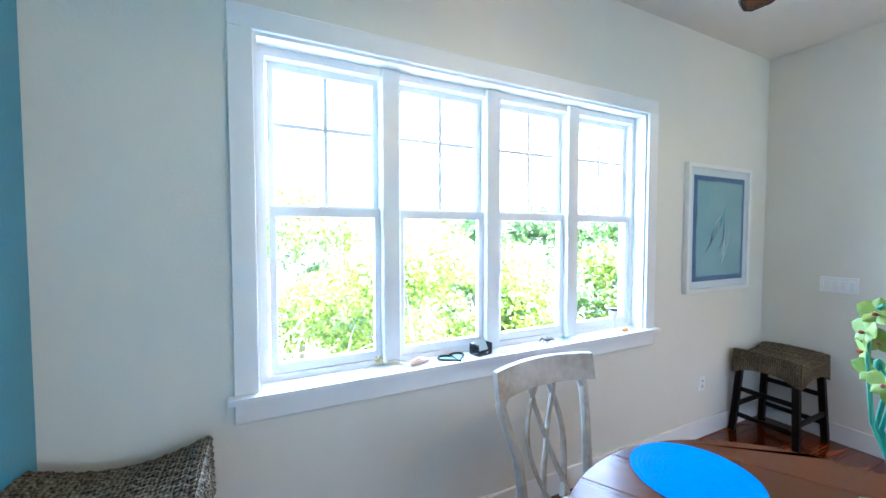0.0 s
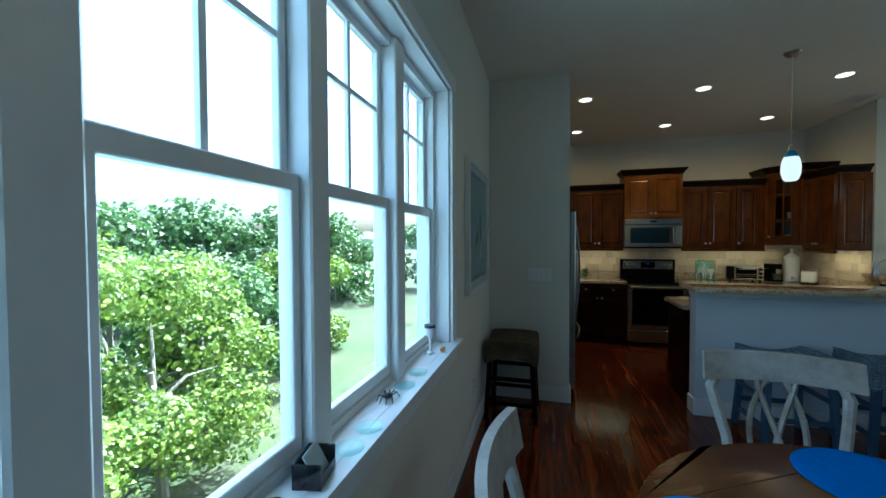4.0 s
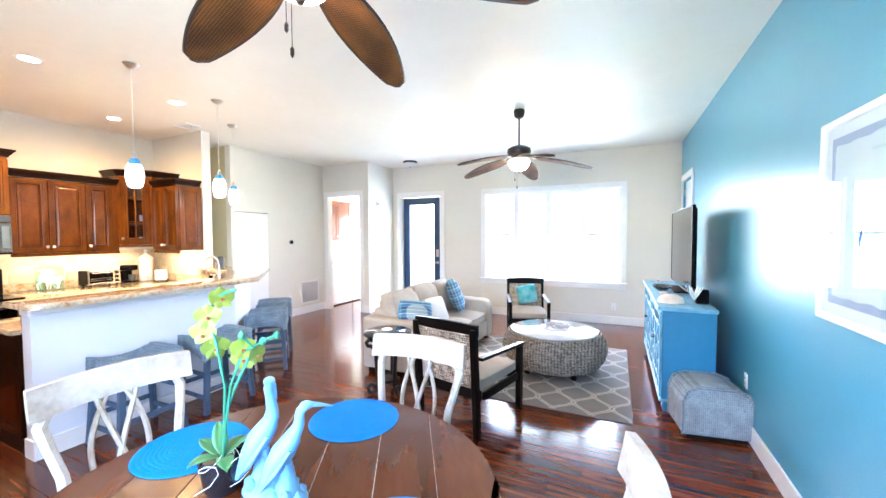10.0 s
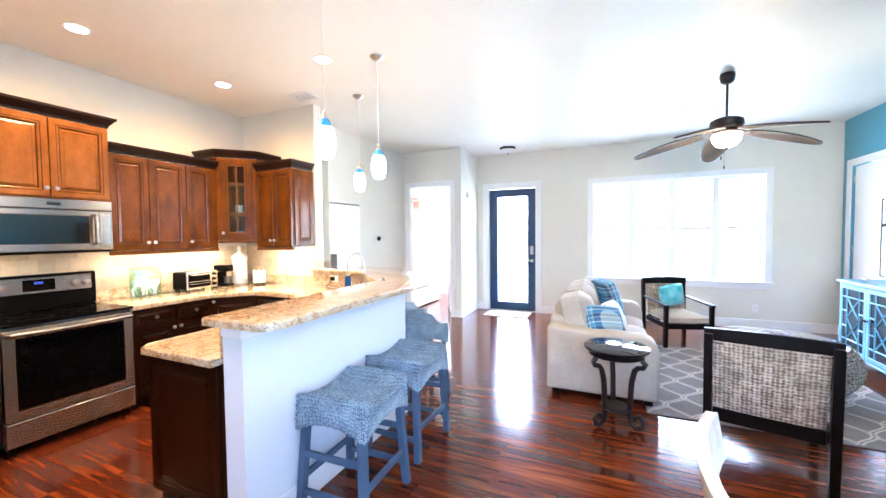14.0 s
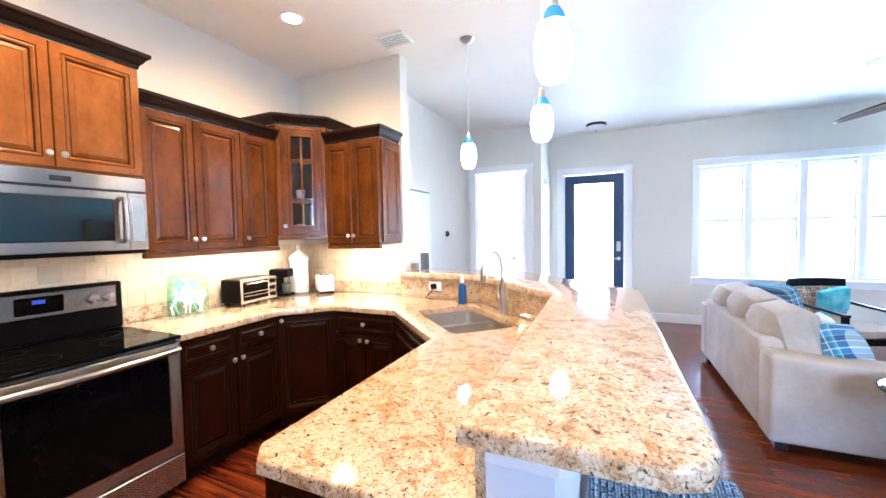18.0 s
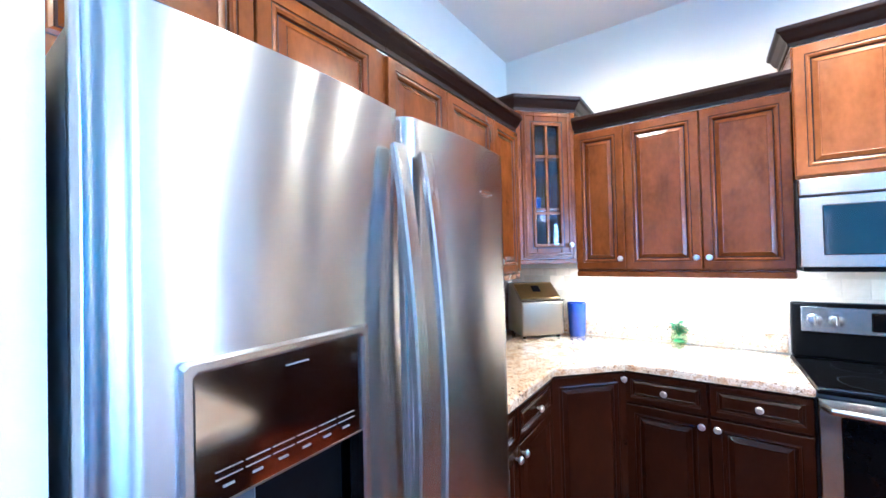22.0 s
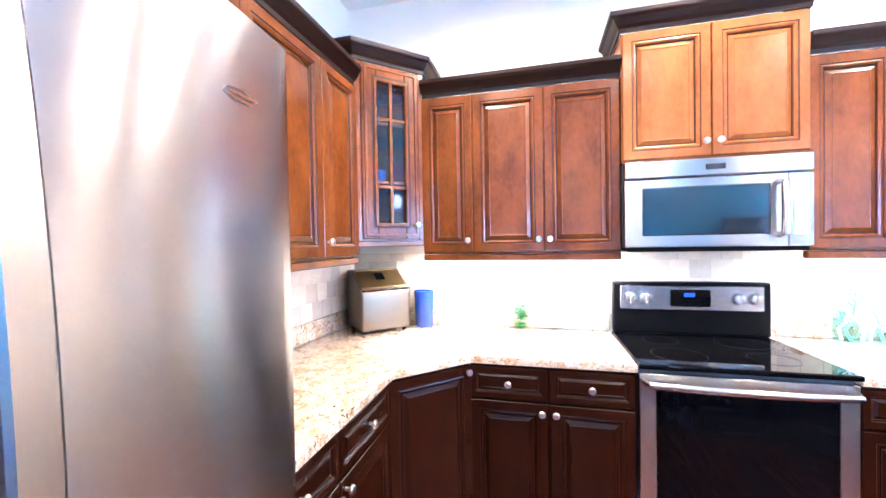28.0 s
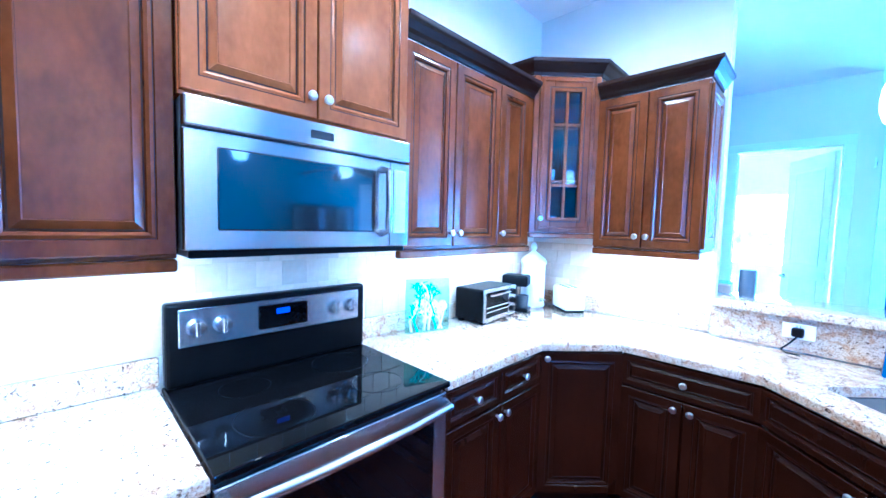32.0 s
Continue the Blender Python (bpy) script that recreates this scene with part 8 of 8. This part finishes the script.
sl = thing("solar_light", pose(2.66, 3.175, SZ), "white plastic goblet-shaped solar light with a dark rim", "lamp", group="ornaments on the window sill")
b = bmesh.new(); lathe(b, [(0.026, 0), (0.026, 0.006), (0.008, 0.014), (0.006, 0.075), (0.010, 0.082), (0.024, 0.10), (0.027, 0.135)], 20); part("body", b, WHITE, sl, smooth=True)
b = bmesh.new(); lathe(b, [(0.028, 0.135), (0.029, 0.150), (0, 0.152)], 20); part("solar_cap", b, DARK_GREY, sl)
b = bmesh.new(); ball(b, (0, 0, 0.012), (0.03, 0.013, 0.012), 2)
single("painted_pebble", b, mat("bright_paint", (0.65, 0.12, 0.05), (0.85, 0.55, 0.08), scale=60, rough=0.4), "small brightly painted pebble on the sill", "ornament", pose(2.71, 3.12, SZ), True, "ornaments on the window sill")

# ---- things on the kitchen counters ----
CZ = 0.9165
im = thing("ice_maker", pose(6.935, 2.765, CZ, 0, 0, -45) @ Matrix.Scale(1.12, 4), "champagne metal countertop ice maker with a sloping lid", "ice maker")
b = bmesh.new()
sect = [(0, 0.015), (0, 0.215), (0.02, 0.235), (0.16, 0.325), (0.25, 0.325), (0.25, 0.015)]
lo = [b.verts.new((-0.135, y, z)) for y, z in sect]
hi = [b.verts.new((0.135, y, z)) for y, z in sect]
b.faces.new(lo); b.faces.new(hi[::-1])
for k in range(6):
    b.faces.new((lo[k], lo[(k + 1) % 6], hi[(k + 1) % 6], hi[k]))
bmesh.ops.recalc_face_normals(b, faces=b.faces)
bmesh.ops.bevel(b, geom=list(b.edges), offset=0.012, segments=3, affect="EDGES", profile=0.5)
part("housing", b, ICE, im, smooth=True)
part("lid_seam", bx((-0.138, -0.003, 0.222), (0.138, 0.012, 0.228), 0.001), CHROME, im)
part("lid", bx((-0.128, -0.004, 0.0), (0.128, 0.003, 0.155), 0.008, seg=2), ICE_LID, im, "bronze gold lid", at=pose(0, 0.024, 0.236, -57.3, 0, 0))
part("control_panel", bx((-0.026, -0.007, 0.0), (0.026, 0.0, 0.06), 0.003), BLACK_GLASS, im, at=pose(0, 0.078, 0.270, -57.3, 0, 0))
for x in (-0.11, 0.11):
    for y in (0.03, 0.22):
        b = bmesh.new(); lathe(b, [(0.012, 0), (0.012, 0.016)], 10, (x, y, 0)); part("rubber_foot", b, BLACK, im)
b = bmesh.new(); lathe(b, [(0.052, 0), (0.056, 0.01), (0.064, 0.225), (0.060, 0.225), (0.052, 0.012), (0, 0.012)], 28)
single("cup", b, BLUE_CUP, "tall cobalt blue ceramic utensil cup", "cup", pose(7.145, 2.60, CZ), True)
hb = thing("potted_herb", pose(7.165, 2.0, CZ), "green herb growing in a small green glass globe", "plant")
b = bmesh.new(); lathe(b, [(0.022, 0), (0.042, 0.018), (0.046, 0.04), (0.036, 0.064), (0.024, 0.072), (0.027, 0.08)], 24); part("glass_globe", b, GREEN_GLASS, hb, smooth=True)
b = bmesh.new(); ball(b, (0, 0, 0.022), (0.030, 0.030, 0.014), 2); part("moss", b, GREEN_PLANT, hb)
rng = random.Random(3)
for k in range(14):
    a, h_ = k * 2.4, rng.uniform(0.09, 0.15)
    b = bmesh.new()
    tip = Vector((math.cos(a) * 0.045 * rng.random(), math.sin(a) * 0.045 * rng.random(), h_))
    tube(b, [(0, 0, 0.05), tip * 0.8, tip], 0.0018, 4)
    for q in range(3):
        leaf_blade(b, tip - Vector((0, 0, 0.012 * q)), (math.cos(a + q * 2.1), math.sin(a + q * 2.1)), 0.034, 0.022, 0.6, 0.4)
    part("sprig", b, GREEN_PLANT, hb)
gb = thing("glass_block", pose(7.115, 0.36, CZ, 0, 0, -108), "clear sea-green glass panel with white and teal coral branches", "ornament")
part("panel", bx((-0.125, -0.012, 0), (0.125, 0.014, 0.285), 0.005, seg=2), TEAL_GLASS, gb)
SEA_GREEN = mat("sea_green_enamel", (0.10, 0.42, 0.40), (0.20, 0.55, 0.50), scale=14, rough=0.3)


def coral(b, x, z, ang, length, level, y):
    """A flat forked sprig that stays inside the panel."""
    tip = (x + length * math.sin(ang), z + length * math.cos(ang))
    if abs(tip[0]) > 0.112 or not 0.01 < tip[1] < 0.272:
        return
    tube(b, [(x, y, z), ((x + tip[0]) / 2 + rng.uniform(-0.003, 0.003), y, (z + tip[1]) / 2), (tip[0], y, tip[1])], [0.0030 + 0.0013 * level, 0.0026 + 0.0013 * level, 0.0022 + 0.0013 * level], 5)
    if level:
        for turn in (-0.62, 0.05, 0.66):
            coral(b, tip[0], tip[1], ang + turn + rng.uniform(-0.2, 0.2), length * rng.uniform(0.62, 0.82), level - 1, y)


for k in range(7):
    b = bmesh.new()
    for q in range(2):
        coral(b, -0.10 + 0.034 * k + rng.uniform(-0.012, 0.012), 0.012 + (0.085 * ((k * 3) % 5) / 2 if q else 0), rng.uniform(-0.5, 0.5), 0.058, 3, -0.0145 + 0.0005 * k)
    part("coral_sprig", b, (PAPER, SEA_GREEN)[k % 3 == 1], gb)
to = thing("toaster_oven", pose(7.0, -0.135, CZ, 0, 0, -84), "black and steel countertop toaster oven", "toaster oven")
part("housing", bx((-0.185, 0.008, 0.018), (0.185, 0.205, 0.205), 0.012, seg=2), BLACK, to)
part("front_frame", boxes([((-0.185, -0.004, 0.016), (-0.165, 0.008, 0.205)), ((0.095, -0.004, 0.016), (0.185, 0.008, 0.205)), ((-0.165, -0.004, 0.016), (0.095, 0.008, 0.04)), ((-0.165, -0.004, 0.185), (0.095, 0.008, 0.205))], 0.002), STEEL, to, "brushed steel front")
dr_ = part("door", bx((-0.165, -0.002, 0.04), (0.095, 0.006, 0.185)), BLACK_GLASS, to, "dark glass door")
part("handle", boxes([((-0.15, -0.028, 0.166), (0.08, -0.018, 0.178)), ((-0.14, -0.018, 0.168), (-0.13, -0.002, 0.176)), ((0.06, -0.018, 0.168), (0.07, -0.002, 0.176))], 0.002), STEEL, dr_)
part("rack", boxes([((-0.155, -0.0035, 0.095), (0.085, -0.0022, 0.099)), ((-0.155, -0.0035, 0.07), (0.085, -0.0022, 0.073))]), NICKEL, dr_)
for z in (0.055, 0.11, 0.165):
    b = bmesh.new(); lathe(b, [(0.019, 0), (0.017, 0.018), (0, 0.019)], 18); part("knob", b, BLACK, to, at=pose(0.14, -0.004, z, 90, 0, 0))
for x in (-0.15, 0.15):
    for y in (0.03, 0.18):
        part("foot", bx((x - 0.015, y - 0.015, 0), (x + 0.015, y + 0.015, 0.02)), BLACK, to)
cm = thing("coffee_maker", pose(7.11, -0.46, CZ, 0, 0, -70), "small black single-cup coffee maker", "coffee maker")
part("base", bx((-0.06, -0.1, 0), (0.06, 0.08, 0.025), 0.008, seg=2), BLACK, cm)
part("tower", bx((-0.06, 0.0, 0.026), (0.06, 0.08, 0.17), 0.008, seg=2), BLACK, cm)
part("brew_head", bx((-0.062, -0.09, 0.171), (0.062, 0.082, 0.245), 0.014, seg=3), BLACK, cm)
b = bmesh.new(); lathe(b, [(0.035, 0), (0.04, 0.08), (0.036, 0.08), (0.032, 0.004), (0, 0.004)], 18, (0, -0.05, 0.027)); part("cup", b, DARK_GREY, cm)
ca = thing("canister", pose(7.11, -0.68, CZ) @ Matrix.Scale(1.2, 4), "tall white ceramic drink canister with a pointed lid", "canister")
b = bmesh.new(); lathe(b, [(0.066, 0), (0.074, 0.008), (0.070, 0.02), (0.070, 0.25), (0.076, 0.258), (0.076, 0.268)], 32); part("body", b, WHITE, ca, smooth=True)
b = bmesh.new(); lathe(b, [(0.077, 0.2685), (0.070, 0.285), (0.040, 0.31), (0.016, 0.328), (0.010, 0.336), (0.018, 0.352), (0.016, 0.37), (0.006, 0.385), (0, 0.387)], 28); part("lid", b, WHITE, ca, smooth=True)
b = bmesh.new(); lathe(b, [(0.012, 0), (0.012, 0.02), (0.006, 0.024), (0.006, 0.04)], 12); part("tap", b, NICKEL, ca, at=pose(-0.064, 0.03, 0.05, 90, 0, -65))
ts = thing("toaster", pose(6.87, -0.755, CZ, 0, 0, -38), "white two-slot toaster with a side lever", "toaster")
part("body", bx((-0.11, -0.07, 0.012), (0.11, 0.07, 0.165), 0.02, seg=3), WHITE, ts, smooth=True)
part("base", bx((-0.105, -0.065, 0), (0.105, 0.065, 0.013)), BLACK, ts)
part("slots", boxes([((-0.08, -0.035, 0.163), (0.08, -0.015, 0.1665)), ((-0.08, 0.015, 0.163), (0.08, 0.035, 0.1665))]), BLACK, ts)
part("lever", bx((0.11, -0.015, 0.10), (0.13, 0.015, 0.115), 0.003), WHITE, ts)
part("crumb_tray", bx((-0.06, -0.073, 0.018), (0.06, -0.069, 0.026)), DARK_GREY, ts)
pg = thing("pink_glass_jar", pose(6.15, 2.97, CZ), "small pink glass jar with blue flowers", "jar")
PINK = mat("pink_glass", (0.72, 0.36, 0.34), (0.80, 0.50, 0.46), scale=8, rough=0.12, coat=0.5)
b = bmesh.new(); lathe(b, [(0.045, 0), (0.062, 0.02), (0.066, 0.05), (0.056, 0.08), (0.05, 0.088), (0.052, 0.10), (0.045, 0.10), (0.05, 0.05), (0, 0.02)], 26); part("bowl", b, PINK, pg, smooth=True)
for a in (200, 255, 310):
    b = bmesh.new(); ball(b, (0.064 * math.cos(radians(a)), 0.064 * math.sin(radians(a)), 0.045), (0.010, 0.010, 0.010), 1); part("flower", b, BLUE_CUP, pg)
sp = thing("soap_bottle", pose(5.41, -0.62, CZ), "blue dish soap bottle with a white pump cap", "bottle")
SOAP = mat("blue_soap", (0.006, 0.06, 0.22), (0.010, 0.09, 0.30), scale=9, rough=0.15, coat=0.5)
b = bmesh.new(); lathe(b, [(0.036, 0), (0.038, 0.01), (0.032, 0.10), (0.03, 0.14), (0.014, 0.16)], 20); part("body", b, SOAP, sp, smooth=True)
part("label", bx((-0.02, -0.039, 0.035), (0.02, -0.033, 0.09)), PAPER, sp, "pale paper label")
b = bmesh.new(); lathe(b, [(0.015, 0.16), (0.017, 0.19), (0.01, 0.205), (0.006, 0.225), (0, 0.226)], 16); part("cap", b, WHITE, sp, smooth=True)
# bar ledge
bo = plate(pose(5.70, -0.758, 1.02, 0, 0, 180 - 6), 0.118, 0.072, 0, "white outlet on the granite facing with a black charger", "outlet")
b = bmesh.new(); cube(b, (-0.022, -0.05, -0.022), (0.022, -0.012, 0.022), 0.008, seg=2)
part("charger", b, BLACK, bo, "black charger plugged in")
b = bmesh.new(); tube(b, [(0.0, -0.04, -0.02), (-0.02, -0.06, -0.05), (-0.05, -0.07, -0.085), (-0.03, -0.085, -0.095), (0.02, -0.08, -0.096)], 0.004, 6)
part("cable", b, BLACK, bo, smooth=True)
BZ = 1.1265
jr = thing("glass_jar", pose(6.03, -1.02, BZ), "small square glass jar of brown spice", "jar")
part("glass", bx((-0.035, -0.03, 0), (0.035, 0.03, 0.075), 0.006, seg=2), CLEAR, jr)
part("contents", bx((-0.031, -0.026, 0.003), (0.031, 0.026, 0.055), 0.004), RUST, jr, "brown spice")
b = bmesh.new(); lathe(b, [(0.04, 0), (0.04, 0.145), (0.036, 0.15), (0, 0.15)], 28)
single("speaker", b, DARK_GREY, "dark cylindrical smart speaker on the bar ledge", "speaker", pose(5.93, -1.03, BZ), True)

# ---- laundry seen through its door ----
lc = thing("laundry_cabinet", pose(6.858, -5.05, 1.45, 0, 0, 90), "red-brown two-door wall cabinet over the laundry machines", "cabinet")
LAUNDRY_WOOD = mat("red_brown_cabinet", (0.26, 0.075, 0.03), (0.18, 0.05, 0.02), scale=3, rough=0.25, coat=0.7, stretch=(5, 5, 0.8))
part("body", bx((0, -0.34, 0), (0.92, 0, 0.88)), LAUNDRY_WOOD, lc)
part("crown", boxes([((-0.015, -0.34, 0.881), (0.935, 0.030, 0.905)), ((-0.035, -0.34, 0.906), (0.955, 0.050, 0.93))], 0.004), LAUNDRY_WOOD, lc)
for k in range(2):
    x0 = 0.004 + 0.458 * k
    d_ = part("door", framed(x0, 0.004, x0 + 0.454, 0.876, 0.065, 0.065, 0.065, 0.065, 0.002, 0.020, 0.003), LAUNDRY_WOOD, lc)
    part("panel", bx((x0 + 0.060, 0.004, 0.064), (x0 + 0.394, 0.012, 0.816), 0.003), LAUNDRY_WOOD, d_)
    b = bmesh.new()
    lathe(b, [(0.012, 0), (0.006, 0.008), (0.014, 0.018), (0, 0.026)], 12)
    part("knob", b, NICKEL, d_, smooth=True, at=pose(x0 + (0.425 if k == 0 else 0.03), 0.0205, 0.09, -90, 0, 0))
for k in range(2):
    wm = thing("washing_machine" if k == 0 else "clothes_dryer", pose(6.46, -4.26 - 0.70 * k, 0, 0, 0, -90), "white enamel laundry machine with a raised control panel", "appliance", group="laundry machines")
    part("cabinet", bx((-0.34, 0, 0.02), (0.34, 0.66, 0.86), 0.012, seg=2), WHITE, wm)
    part("control_panel", bx((-0.33, 0.54, 0.865), (0.33, 0.65, 1.0), 0.01), WHITE, wm)
    part("lid", bx((-0.29, 0.03, 0.861), (0.29, 0.5, 0.872), 0.004), WHITE, wm)
    for x in (-0.28, 0.28):
        part("foot", bx((x - 0.02, 0.05, 0), (x + 0.02, 0.09, 0.021)), BLACK, wm)
b = bmesh.new(); cube(b, (4.22, -4.52, 0.001), (5.02, -4.02, 0.014), 0.004)
single("doormat", b, DOORMAT, "beige woven doormat inside the front door", "doormat")

# ---- glassware in the corner cabinets ----
for k, (gx, gy, gz) in enumerate(((6.93, 2.83, 1.47), (7.0, 2.76, 1.47), (6.95, 2.80, 1.78), (7.02, 2.83, 1.78), (6.93, -0.55, 1.47), (6.99, -0.62, 1.47), (6.96, -0.58, 1.78))):
    b = bmesh.new(); lathe(b, [(0.02, 0), (0.032, 0.006), (0.037, 0.09), (0.034, 0.09), (0.029, 0.01), (0, 0.01)], 16)
    single("drinking_glass" if k % 2 else "mug", b, CLEAR if k % 2 else (WHITE, BLUE_CUP, SHELL, WHITE)[k // 2], "glass behind the cabinet's glazed door" if k % 2 else "ceramic mug behind the cabinet's glazed door", "cup", pose(gx, gy, gz), True, "cups in the glazed cabinets")

# ---- floor planks ----
def floor_planks():
    rng = random.Random(5)
    x0, x1, y0, y1 = W, 7.2, -4.6, N
    w = 0.127
    base_mesh = {}
    floor = thing("floor", pose(0, 0, 0), "glossy red-brown cherry plank floor", "floor", kind="structure")
    rest = bmesh.new()
    count = 0
    y, row = y0, 0
    while y < y1 - 0.01:
        x = x0 - rng.random() * 1.1
        while x < x1:
            L = rng.choice((0.9, 1.2, 1.5))
            a, c = max(x, x0), min(x + L, x1)
            x += L
            if c - a < 0.05:
                continue
            near = 0.3 < (a + c) / 2 < 7.0 and -2.6 < y < 3.0
            h = min(w, y1 - y)
            if near and count < 299:
                key = (round(c - a, 2), round(h, 3))
                if key not in base_mesh:
                    bm = bmesh.new()
                    cube(bm, (0, 0, -0.012), (key[0] - 0.0012, key[1] - 0.0012, 0.0), 0.0012)
                    base_mesh[key] = mesh("plank", bm, PLANK)
                ob = new("plank", base_mesh[key])
                ob.location = (a, y, 0)
                ob.parent = floor
                count += 1
            else:
                cube(rest, (a, y, -0.012), (c - 0.0012, y + h - 0.0012, 0.0))
        y += w
        row += 1
    r = part("planks", rest, PLANK, floor, "glossy red-brown planks further off")
    r["kind"] = "stuff"
    single("laundry_floor", bx((5.0, -6.6, -0.011), (8.4, -4.61, -0.001)), PLANK, "glossy red-brown plank floor of the laundry", "floor", kind="structure")
    single("hall_floor", bx((7.2, -1.6, -0.011), (8.4, -0.95, -0.001)), PLANK, "glossy red-brown plank floor of the hall", "floor", kind="structure")


floor_planks()
